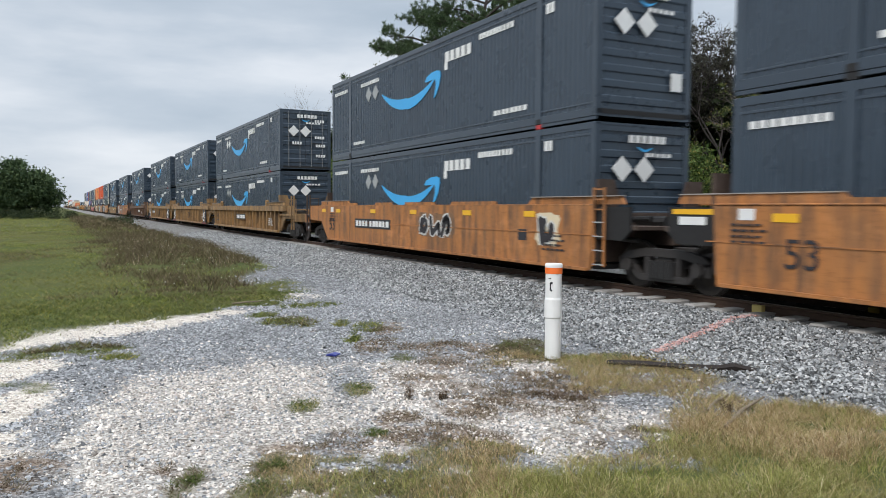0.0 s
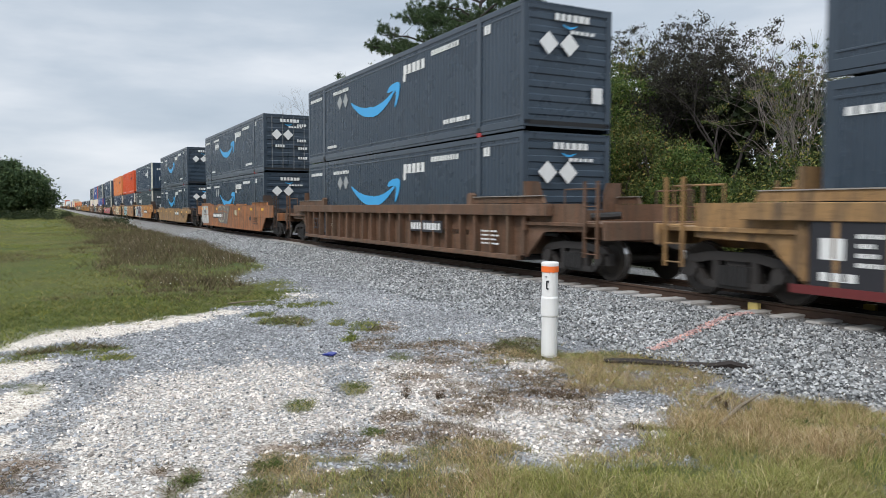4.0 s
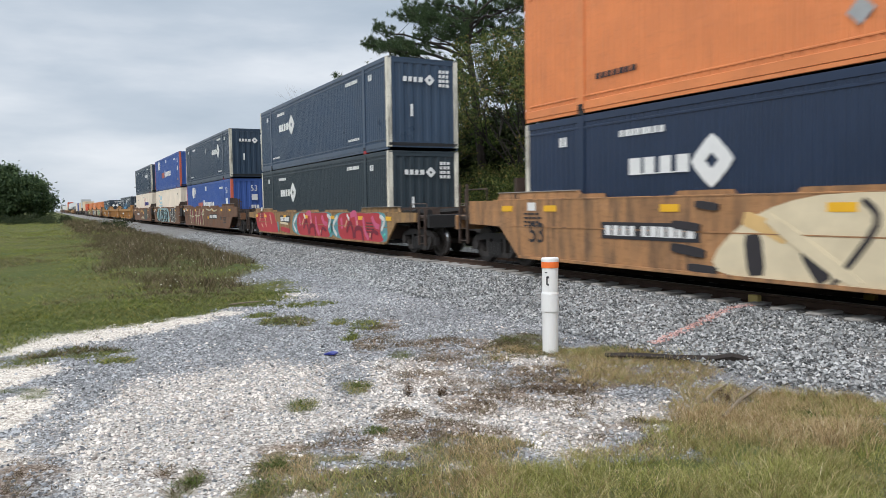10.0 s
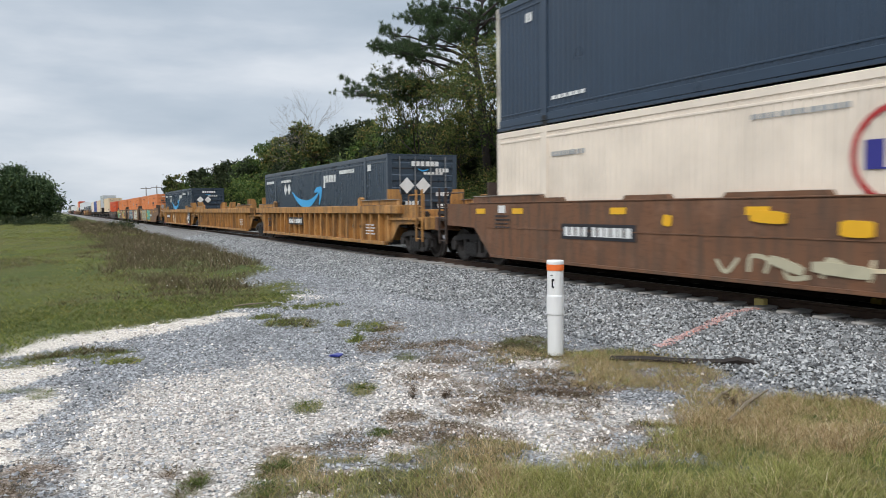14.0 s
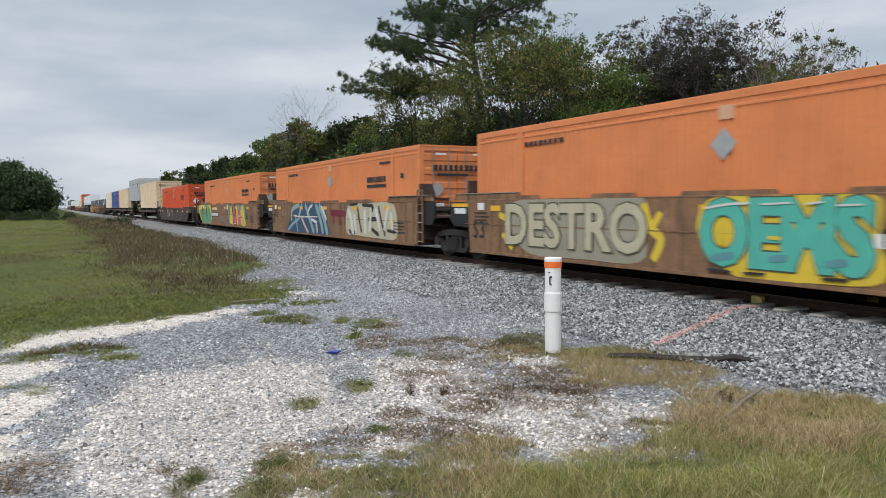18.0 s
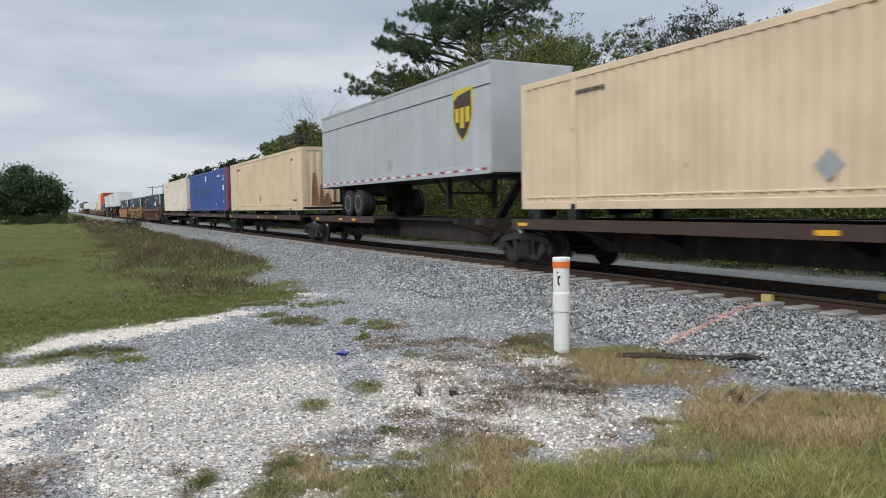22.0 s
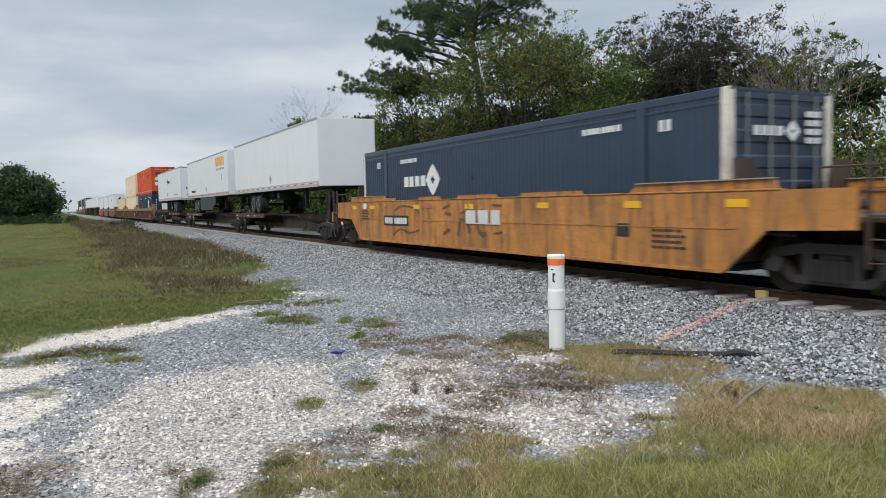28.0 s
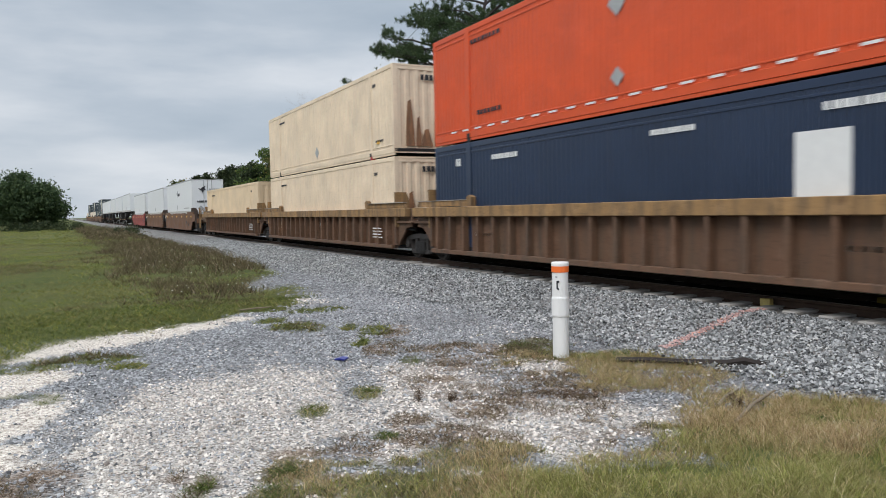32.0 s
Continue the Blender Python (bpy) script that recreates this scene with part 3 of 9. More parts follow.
def stones(name, label, places, size, mat):
    """A heap of angular stones, one mesh: places (n, 3), size (n,)."""
    q = len(places)
    shape = ico_v[None] * rng.uniform(0.5, 1.35, (q, len(ico_v), 1)) * rng.uniform(0.6, 1.2, (q, 1, 3))
    a = rng.uniform(0, math.tau, q)
    c, s = np.cos(a)[:, None], np.sin(a)[:, None]
    t = rng.normal(0, 0.55, q)
    ct, st = np.cos(t)[:, None], np.sin(t)[:, None]
    shape = np.stack([shape[..., 0] * ct - shape[..., 2] * st, shape[..., 1], shape[..., 0] * st + shape[..., 2] * ct], -1)
    shape = np.stack([shape[..., 0] * c - shape[..., 1] * s, shape[..., 0] * s + shape[..., 1] * c, shape[..., 2] * 0.75], -1)
    verts = (shape * size[:, None, None] + places[:, None]).reshape(-1, 3)
    faces = (ico_f[None] + (np.arange(q) * len(ico_v))[:, None, None]).reshape(-1, 3)
    tagged(new(name, raw_mesh(name, verts, faces, mat)), label, "gravel", kind="stuff")


GREY_STONE = scatter_mat("grey_stone", [(0.0, (0.05, 0.051, 0.052)), (0.3, (0.17, 0.174, 0.174)), (0.6, (0.295, 0.302, 0.30)), (0.9, (0.46, 0.462, 0.455)), (1.0, (0.62, 0.61, 0.59))])
WHITE_STONE = scatter_mat("pale_stone", [(0.0, (0.25, 0.215, 0.185)), (0.2, (0.46, 0.40, 0.35)), (0.5, (0.67, 0.605, 0.54)), (1.0, (0.84, 0.775, 0.70))])
BLUE_STONE = scatter_mat("blue_grey_stone", [(0.0, (0.08, 0.081, 0.083)), (0.25, (0.205, 0.209, 0.214)), (0.65, (0.35, 0.357, 0.366)), (0.97, (0.47, 0.472, 0.475)), (1.0, (0.55, 0.54, 0.525))])


def shoulder_z(y):
    return np.interp(y, [p[0] for p in BALLAST], [p[1] for p in BALLAST])


q = 72000
x, y = -3.0 - 52 * rng.random(q) ** 1.9, rng.uniform(7.0, 9.68, q)
keep = (y > 7.35 + 0.4 * lumps(x, y, 0.7)) | (rng.random(q) < 0.4)
x, y = x[keep], y[keep]
tie_gap = np.abs((4.0 - x) % 0.61 - 0.305) < 0.165
keep = (y < 9.5) | tie_gap | (rng.random(len(x)) < 0.25)
x, y = x[keep], y[keep]
x2, y2 = -3.0 - 45 * rng.random(7000), rng.uniform(9.9, 13.2, 7000)
pl = np.concatenate([np.stack([x, y, np.maximum(0, shoulder_z(y)) + rng.uniform(0.002, 0.03, len(x))], 1), np.stack([x2, y2, shoulder_z(y2) + rng.uniform(-0.02, 0.0, 7000)], 1)])
stones("ballast_stones", "loose grey ballast stones on the shoulder", pl, rng.uniform(0.018, 0.040, len(pl)) * (0.95 + 0.012 * np.abs(pl[:, 0] + 4)), GREY_STONE)
q = 13000
x, y = -14.0 - 30 * rng.random(q) ** 1.5, rng.uniform(3.6, 7.6, q)
keep = (y > weeds_to(x) + 0.4 * lumps(x, y, 0.9) + 0.3 * lumps(x, y, 3.1)) & (rng.random(q) > cover(x, y)[0])
x, y = x[keep], y[keep]
stones("spilled_ballast", "grey ballast stones spilled over the verge", np.stack([x, y, ground_z(x, y) + rng.uniform(0.0, 0.015, len(x))], 1), rng.uniform(0.018, 0.034, len(x)) * (0.9 + 0.02 * np.abs(x + 4)), BLUE_STONE)
q = 165000
x, y = -3.2 - 14.9 * rng.random(q) ** 1.1, rng.uniform(-2.2, 7.9, q)
gg, ss, dd, ee = cover(x, y)
rough_ = lumps(x, y, 7) + 0.7 * lumps(x, y, 15)
keep = (rng.random(q) > gg * 1.2) & (rng.random(q) > dd * 0.6) & (rng.random(q) > ee * 0.55) & ~((x < -12.3) & (ss > 0.5) & (rng.random(q) < 0.8)) & ~((x < -6.9) & (y < 0.1) & (ss > 0.6) & (rng.random(q) < 0.7)) & (rng.random(q) < 0.8 + 0.25 * rough_)
white = rng.random(q) < np.clip(0.03 + 0.03 * lumps(x, y, 1.1) + 0.04 * lumps(x, y, 3.3) + (0.78 + 0.14 * lumps(x, y, 4.3)) * ss, 0, 0.9)
size = np.where(rng.random(q) < 0.6, rng.uniform(0.011, 0.020, q), rng.uniform(0.019, 0.032, q)) * (0.9 + 0.03 * np.abs(x + 4))
pl = np.stack([x, y, ground_z(x, y) + rng.uniform(-0.010, 0.012, q)], 1)
stones("white_gravel", "white crushed-shell gravel on the lot", pl[keep & white], size[keep & white], WHITE_STONE)
stones("blue_grey_gravel", "blue-grey crushed gravel on the lot", pl[keep & ~white], size[keep & ~white], BLUE_STONE)


# ---- grass and weeds ----
def blades(name, label, places, height, lean, width, mat, cat="grass", single=False):
    """Bent blades of two pieces each, one mesh."""
    q = len(places)
    a, b = rng.uniform(0, math.tau, q), rng.uniform(0, math.tau, q)
    side = np.stack([np.cos(a), np.sin(a), np.zeros(q)], 1) * width[:, None]
    out = np.stack([np.cos(b), np.sin(b), np.zeros(q)], 1) * (lean * height)[:, None]
    up = np.array([0, 0, 1.0]) * height[:, None]
    mid = places + up * 0.6 + out * 0.35
    tip = places + up * rng.uniform(0.8, 1.0, q)[:, None] + out
    if single:
        verts = np.stack([places - side, places + side, tip], 1).reshape(-1, 3)
        tagged(new(name, raw_mesh(name, verts, np.arange(q * 3).reshape(-1, 3), mat)), label, cat, kind="stuff")
        return
    verts = np.stack([places - side, places + side, mid + side * 0.7, mid - side * 0.7, tip], 1).reshape(-1, 3)
    o = (np.arange(q) * 5)[:, None]
    faces = np.concatenate([o + [0, 1, 2], o + [0, 2, 3], o + [3, 2, 4]], 1).reshape(-1, 3)
    tagged(new(name, raw_mesh(name, verts, faces, mat)), label, cat, kind="stuff")


GREEN_BLADE = scatter_mat("green_grass", [(0.0, (0.08, 0.105, 0.022)), (0.5, (0.25, 0.285, 0.068)), (0.85, (0.43, 0.42, 0.13)), (1.0, (0.68, 0.58, 0.34))], 0.7, 0.3, (0.26, 0.195, 0.095), 1.3)
DRY_BLADE = scatter_mat("dry_grass", [(0.0, (0.19, 0.125, 0.06)), (0.5, (0.44, 0.315, 0.165)), (0.9, (0.64, 0.49, 0.29)), (1.0, (0.80, 0.68, 0.47))], 0.8, 0.25)
WEED_BLADE = scatter_mat("brown_weed", [(0.0, (0.05, 0.042, 0.024)), (0.3, (0.12, 0.082, 0.052)), (0.5, (0.09, 0.092, 0.034)), (0.75, (0.16, 0.135, 0.07)), (1.0, (0.36, 0.27, 0.19))], 0.85, 0.2)
FIELD_BLADE = scatter_mat("field_grass", [(0.0, (0.09, 0.112, 0.02)), (0.5, (0.18, 0.215, 0.035)), (0.9, (0.275, 0.285, 0.056)), (1.0, (0.40, 0.33, 0.14))], 0.7, 0.3, (0.19, 0.145, 0.068), 0.4)
TUFT_BLADE = scatter_mat("tuft_grass", [(0.0, (0.04, 0.062, 0.014)), (0.6, (0.10, 0.14, 0.032)), (1.0, (0.24, 0.23, 0.075))], 0.7, 0.3)
RED_WEED = scatter_mat("reddish_dead_weed", [(0.0, (0.03, 0.018, 0.013)), (0.4, (0.082, 0.053, 0.033)), (0.75, (0.15, 0.105, 0.06)), (1.0, (0.34, 0.25, 0.18))], 0.85, 0.2)
FLOWER = scatter_mat("pale_seed_heads", [(0.0, (0.35, 0.33, 0.27)), (1.0, (0.6, 0.58, 0.5))])


def sown(count, xr, yr, test, power=1.0):
    x, y = xr[1] - (xr[1] - xr[0]) * rng.random(count) ** power, rng.uniform(*yr, count)
    keep = rng.random(count) < test(x, y)
    x, y = x[keep], y[keep]
    return np.stack([x, y, ground_z(x, y) - 0.005], 1)


near_g = sown(330000, (-8.9, -1.2), (1.0, 8.2), lambda x, y: soft(-1.2, -2.8, x) * cover(x, y)[0] * np.where(x > -5.9, 1.0, 0.8) * soft(-8.9, -8.5, x) * (0.45 + 0.55 * soft(-0.9, 0.4, lumps(x, y, 2.1) + 0.8 * lumps(x, y, 6.1))))
nx_, ny_ = near_g[:, 0], near_g[:, 1]
dryness = np.clip(0.42 + 0.5 * lumps(nx_, ny_, 1.1) + 0.35 * lumps(nx_, ny_, 3.7) - 0.85 * blob(nx_, ny_, -3.7, 4.1, 1.5, 0.9, 63) + 0.5 * blob(nx_, ny_, -4.4, 5.7, 1.2, 1.1, 63), 0.12, 0.95)
pick = rng.random(len(near_g)) < dryness
for sel, mat, nm, lb in ((~pick, GREEN_BLADE, "green_grass", "long green verge grass"), (pick, DRY_BLADE, "dry_grass", "tan dry grass at the verge")):
    p = near_g[sel]
    tall = soft(-5.6, -4.2, p[:, 0] + 0.2 * (p[:, 1] - 4))
    blades(nm, lb, p, rng.uniform(0.025, 0.12, len(p)) * (0.55 + 0.75 * tall) * np.maximum(0.35, 0.85 + 0.6 * lumps(p[:, 0], p[:, 1], 1.3) + 0.35 * lumps(p[:, 0], p[:, 1], 4.1)), rng.uniform(0.4, 1.9, len(p)), rng.uniform(0.0011, 0.0028, len(p)), mat)
p = sown(200000, (-17.6, -4.3), (-2.5, 7.8), lambda x, y: cover(x, y)[0] * soft(-0.6, 0.4, lumps(x, y, 9) + 0.5 * lumps(x, y, 19)))
blades("tuft_grass", "small green tufts growing through the gravel", p, rng.uniform(0.02, 0.075, len(p)), rng.uniform(0.5, 1.6, len(p)), rng.uniform(0.002, 0.005, len(p)) * (0.6 + 0.05 * np.abs(p[:, 0])), TUFT_BLADE, single=True)
p = sown(330000, (-14, -4.4), (-1.2, 7.9), lambda x, y: 0.9 * cover(x, y)[3] * soft(-0.5, 0.4, lumps(x, y, 5) + 0.6 * lumps(x, y, 13)))
pick = rng.random(len(p)) < 0.45
for sel, mat, nm, lb in ((pick, RED_WEED, "red_weeds", "low reddish-brown dead weeds on the bare soil"), (~pick, WEED_BLADE, "dead_weeds", "low brown dead weeds among the gravel")):
    w = p[sel]
    blades(nm, lb, w, rng.uniform(0.015, 0.09, len(w)), rng.uniform(0.5, 2.0, len(w)), rng.uniform(0.0015, 0.004, len(w)), mat, "weeds", True)
p = sown(130000, (-9.4, -4.0), (3.4, 7.9), lambda x, y: 0.8 * cover(x, y)[2] * soft(-0.9, 0.2, lumps(x, y, 4) + 0.5 * lumps(x, y, 11)))
pick = rng.random(len(p)) < 0.62
for sel, mat, nm, lb in ((pick, DRY_BLADE, "dry_bank_grass", "tan grass at the foot of the ballast"), (~pick, GREEN_BLADE, "olive_bank_grass", "olive grass at the foot of the ballast")):
    w = p[sel]
    blades(nm, lb, w, rng.uniform(0.03, 0.14, len(w)), rng.uniform(0.4, 1.6, len(w)), rng.uniform(0.0015, 0.0032, len(w)), mat, single=True)
p = sown(3500, (-7.3, -6.2), (4.35, 5.4), lambda x, y: soft(0.2, 0.8, blob(x, y, -6.56, 4.8, 0.4, 0.2, 61)))
blades("weed_mat", "dark tangle of dead brown weed", p, rng.uniform(0.02, 0.06, len(p)), rng.uniform(1.0, 3.0, len(p)), rng.uniform(0.003, 0.006, len(p)), RED_WEED, "weeds", True)
# separate small plants that stand in the gravel: place, radius, height, how red
PLANTS = [(-7.28, 2.2, 0.17, 0.09, 0), (-7.1, 3.3, 0.05, 0.17, 1), (-6.9, 3.6, 0.04, 0.10, 1), (-10.66, 4.0, 0.09, 0.20, 0), (-5.64, 0.81, 0.10, 0.06, 0), (-6.13, 2.55, 0.11, 0.05, 0), (-5.62, 1.5, 0.15, 0.07, 0), (-5.25, 1.3, 0.16, 0.07, 0), (-7.8, 3.0, 0.14, 0.06, 0), (-5.2, 5.9, 0.05, 0.16, 1), (-9.0, 5.8, 0.2, 0.10, 0)]
for px, py, pr, ph, red in PLANTS:
    ps = []
    for q in range(7):
        a, r_ = rng.uniform(0, math.tau), pr * rng.random() ** 0.7
        k, sub, top = int(rng.uniform(25, 70)), pr * rng.uniform(0.2, 0.5), ph * rng.uniform(0.4, 1.0)
        c = np.stack([px + r_ * math.cos(a) + rng.normal(0, sub * 0.6, k), py + r_ * math.sin(a) + rng.normal(0, sub * 0.6, k), np.full(k, float(ground_z(px, py)) - 0.005) + rng.random(k) * top], 1)
        ps.append(c)
    p = np.concatenate(ps)
    k = len(p)
    blades("weed_plant", "dry reddish weed plant in the gravel" if red else "low green weed plant in the gravel", p, rng.uniform(0.008, 0.035, k), rng.uniform(0.6, 2.5, k), rng.uniform(0.002, 0.005, k), RED_WEED if red else TUFT_BLADE, "weed", True)
p = sown(300000, (-75, -10.0), (-16, 6.8), lambda x, y: cover(x, y)[0] * (1 - 0.7 * cover(x, y)[2]) * (0.75 + 0.25 * lumps(x, y, 0.4)), 2.2)
blades("field_grass", "mown green grass of the field", p, rng.uniform(0.02, 0.085, len(p)) * (1 + 0.5 * lumps(p[:, 0], p[:, 1], 0.9)), rng.uniform(0.8, 2.4, len(p)), rng.uniform(0.006, 0.014, len(p)), FIELD_BLADE, single=True)
p = sown(90000, (-60, -11.5), (-9, 4.0), lambda x, y: cover(x, y)[0] * soft(0.15, 0.75, lumps(x, y, 0.5) + 0.6 * lumps(x, y, 1.7) + 0.3 * lumps(x, y, 5.0)), 1.9)
blades("field_weeds", "brownish weed patches in the field grass", p, rng.uniform(0.03, 0.13, len(p)), rng.uniform(0.5, 1.8, len(p)), rng.uniform(0.005, 0.012, len(p)), WEED_BLADE, "weeds", True)
p = sown(30000, (-150, -60), (-45, 5.5), lambda x, y: 0.7 + 0.3 * lumps(x, y, 0.3))
blades("far_field_grass", "grass of the distant field", p, rng.uniform(0.05, 0.14, len(p)), rng.uniform(0.8, 2.0, len(p)), rng.uniform(0.03, 0.07, len(p)), FIELD_BLADE, single=True)
p = sown(120000, (-100, -15.5), (0.6, 8.0), lambda x, y: cover(x, y)[2] * soft(-0.9, 0.2, lumps(x, y, 1.3) + 0.6 * lumps(x, y, 3.7)), 2.0)
h = np.clip(0.5 + 0.5 * lumps(p[:, 0], p[:, 1], 0.45) + 0.25 * soft(-17, -26, p[:, 0]), 0.25, 1.2)
blades("tall_weeds", "tall brown and olive weeds along the ballast", p, rng.uniform(0.05, 0.42, len(p)) * h * (0.55 + 0.45 * soft(-17, -21, p[:, 0])), rng.uniform(0.3, 1.3, len(p)), rng.uniform(0.005, 0.014, len(p)), WEED_BLADE, "weeds", True)
p = sown(260, (-40, -16), (1.8, 6.0), lambda x, y: cover(x, y)[2], 1.6) + np.array([0, 0, 0.22])
stones("weed_flowers", "pale seed heads on the weeds", p, rng.uniform(0.010, 0.022, len(p)), FLOWER)


# ---- trees ----
def leaves(name, parent, centres, radii, count, size, mat, seed, thin=0.45, tuft=0.26, per=22):
    """A crown of leaf clumps: small pieces gathered in many uneven tufts on the twigs."""
    g = np.random.default_rng(seed)
    centres, radii = np.asarray(centres, float), np.asarray(radii, float)
    w = np.prod(radii, 1) ** 0.67
    k = max(8, count // per)
    pick = g.choice(len(centres), k, p=w / w.sum())
    d = g.normal(0, 1, (k, 3))
    d /= np.linalg.norm(d, axis=1)[:, None]
    knots = centres[pick] + d * (g.random(k) ** 0.4)[:, None] * radii[pick] * g.uniform(0.8, 1.3, (k, 1))
    which = g.integers(0, k, count)
    spread = (tuft * g.uniform(0.5, 1.5, k))[which][:, None]
    p = knots[which] + g.normal(0, 1, (count, 3)) * spread * np.array([1, 1, 0.7])
    a = g.normal(0, 1, (count, 3))
    a /= np.linalg.norm(a, axis=1)[:, None]
    b = np.cross(a, g.normal(0, 1, (count, 3)))
    b /= np.linalg.norm(b, axis=1)[:, None]
    s = (size * g.uniform(0.5, 1.4, count))[:, None]
    verts = np.stack([p - a * s, p + a * s, p + b * s * thin * 2], 1).reshape(-1, 3)
    faces = np.arange(count * 3).reshape(-1, 3)
    me = raw_mesh(name, verts, faces, mat)
    return put(name, me, parent) if parent else new(name, me)


def limb_tree(bm, base, way, length, radius, depth, g, tips, split=3, spread=0.6):
    a = Vector(base)
    w = Vector(way).normalized()
    segs = 3
    for i in range(segs):
        w2 = (w + Vector(g.normal(0, 0.16, 3))).normalized()
        bpt = a + w2 * (length / segs)
        r0, r1 = radius * (1 - 0.45 * i / segs), radius * (1 - 0.45 * (i + 1) / segs)
        add_cyl(bm, a, bpt, r0, 6 if radius > 0.04 else 4, r1)
        a, w = bpt, w2
    tips.append(a[:])
    if depth > 0:
        for _ in range(split):
            nw = (w + Vector(g.normal(0, spread, 3)) + Vector((0, 0, 0.15))).normalized()
            limb_tree(bm, a, nw, length * g.uniform(0.6, 0.85), radius * 0.55, depth - 1, g, tips, split, spread)


PINE = scatter_mat("pine_needles", [(0.0, (0.028, 0.050, 0.024)), (0.5, (0.065, 0.10, 0.045)), (1.0, (0.12, 0.165, 0.07))], 0.7, 0.25)
LEAF = scatter_mat("green_leaves", [(0.0, (0.026, 0.048, 0.013)), (0.5, (0.085, 0.138, 0.034)), (0.9, (0.18, 0.235, 0.06)), (1.0, (0.30, 0.27, 0.07))], 0.65, 0.25)
OLIVE = scatter_mat("olive_leaves", [(0.0, (0.03, 0.042, 0.014)), (0.45, (0.085, 0.115, 0.034)), (0.8, (0.17, 0.185, 0.055)), (0.92, (0.30, 0.25, 0.075)), (1.0, (0.32, 0.17, 0.07))], 0.7, 0.2)
DARK_LEAF = scatter_mat("dark_leaves", [(0.0, (0.014, 0.022, 0.011)), (0.6, (0.038, 0.055, 0.023)), (1.0, (0.085, 0.10, 0.04))], 0.7, 0.25)
DARK_BARK = plain("dark_bark", (0.045, 0.037, 0.034), 0.95, 0, 6, 0.35)
GREY_LEAF = scatter_mat("grey_twig_leaves", [(0.0, (0.022, 0.020, 0.018)), (0.5, (0.045, 0.043, 0.034)), (1.0, (0.10, 0.10, 0.06))], 0.85, 0.2)


def tree(name, label, x, y, height, trunk_r, trunk_h, crown, count, size, mat, seed, bark=BARK, depth=2, category="tree", thin=0.45, tuft=0.26, per=22):
    """crown: (dx, dy, dz, rx, ry, rz) clumps about the trunk's foot."""
    g = np.random.default_rng(seed)
    root = tagged(new(name), label, category)
    root.location = (x, y, 0)
    bm = bmesh.new()
    add_cyl(bm, (0, 0, -0.1), (g.normal(0, 0.15), g.normal(0, 0.15), trunk_h), trunk_r, 9, trunk_r * 0.6)
    top = Vector((0, 0, trunk_h))
    for i, (dx, dy, dz, rx, ry, rz) in enumerate(crown):
        end = Vector((dx, dy, dz))
        start = Vector((0, 0, min(trunk_h * 0.97, max(trunk_h * 0.4, dz - 0.3 * dz))))
        bend = start.lerp(end, 0.5) + Vector((0, 0, 0.10 * (end - start).length)) + Vector(g.normal(0, 0.3, 3))
        add_cyl(bm, start, bend, trunk_r * 0.3, 6, trunk_r * 0.2)
        add_cyl(bm, bend, end, trunk_r * 0.2, 5, trunk_r * 0.05)
        for _ in range(depth):
            tip = end + Vector((g.normal(0, rx * 0.6), g.normal(0, ry * 0.6), g.normal(0, rz * 0.6)))
            add_cyl(bm, bend.lerp(end, g.uniform(0.2, 0.9)), tip, trunk_r * 0.12, 4, trunk_r * 0.03)
    part("trunk", bm, bark, root, "rough bark trunk with limbs")
    if count:
        leaves("crown", root, [c[:3] for c in crown], [c[3:] for c in crown], count, size, mat, seed + 100, thin, tuft, per)
    return root


def cloud(g, q, x, y, z, rx, ry, rz, r0, r1):
    out = []
    for _ in range(q):
        d = g.normal(0, 1, 3)
        d /= np.linalg.norm(d)
        d *= g.random() ** 0.4
        r = g.uniform(r0, r1)
        out.append((x + d[0] * rx, y + d[1] * ry, z + d[2] * rz, r, r, r * 0.75))
    return out


def twig_tree(name, label, x, y, height, radius, count, size, mat, seed, spread=0.42, depth=5, bark=BARK, low=0.3, tuft=0.2, first=0.34):
    """A forked tree with fine twigs; its leaves sit in tufts on the twigs."""
    g = np.random.default_rng(seed)
    root = tagged(new(name), label, "tree")
    bm, tips = bmesh.new(), []
    limb_tree(bm, (0, 0, -0.1), (g.normal(0, 0.06), g.normal(0, 0.06), 1), height * first, radius, depth, g, tips, 3, spread)
    top = max(p[2] for p in tips)
    root.matrix_world = pose(x, y, 0) @ Matrix.Scale(height / top, 4)
    part("trunk", bm, bark, root, "forked trunk with fine twigs")
    ends = [p for p in tips if p[2] > low * top]
    leaves("crown", root, ends, [(0.3, 0.3, 0.25)] * len(ends), count, size, mat, seed + 100, 0.5, tuft, 42)
    return root


def needle_tufts(name, parent, knots, count, length, width, mat, g):
    """Bursts of needles: each knot carries count thin needles that stand out all round."""
    k = len(knots)
    d = g.normal(0, 1, (k, count, 3)) + np.array([0, 0, 0.35])
    d /= np.linalg.norm(d, axis=2)[..., None]
    size = (length * g.uniform(0.6, 1.2, (k, 1, 1))) * g.uniform(0.6, 1.1, (k, count, 1))
    across = np.cross(d, g.normal(0, 1, (k, count, 3)))
    across *= width / np.linalg.norm(across, axis=2)[..., None]
    base = np.asarray(knots)[:, None] + d * size * 0.12
    verts = np.stack([base - across, base + across, np.asarray(knots)[:, None] + d * size], 2).reshape(-1, 3)
    return put(name, raw_mesh(name, verts, np.arange(len(verts)).reshape(-1, 3), mat), parent)


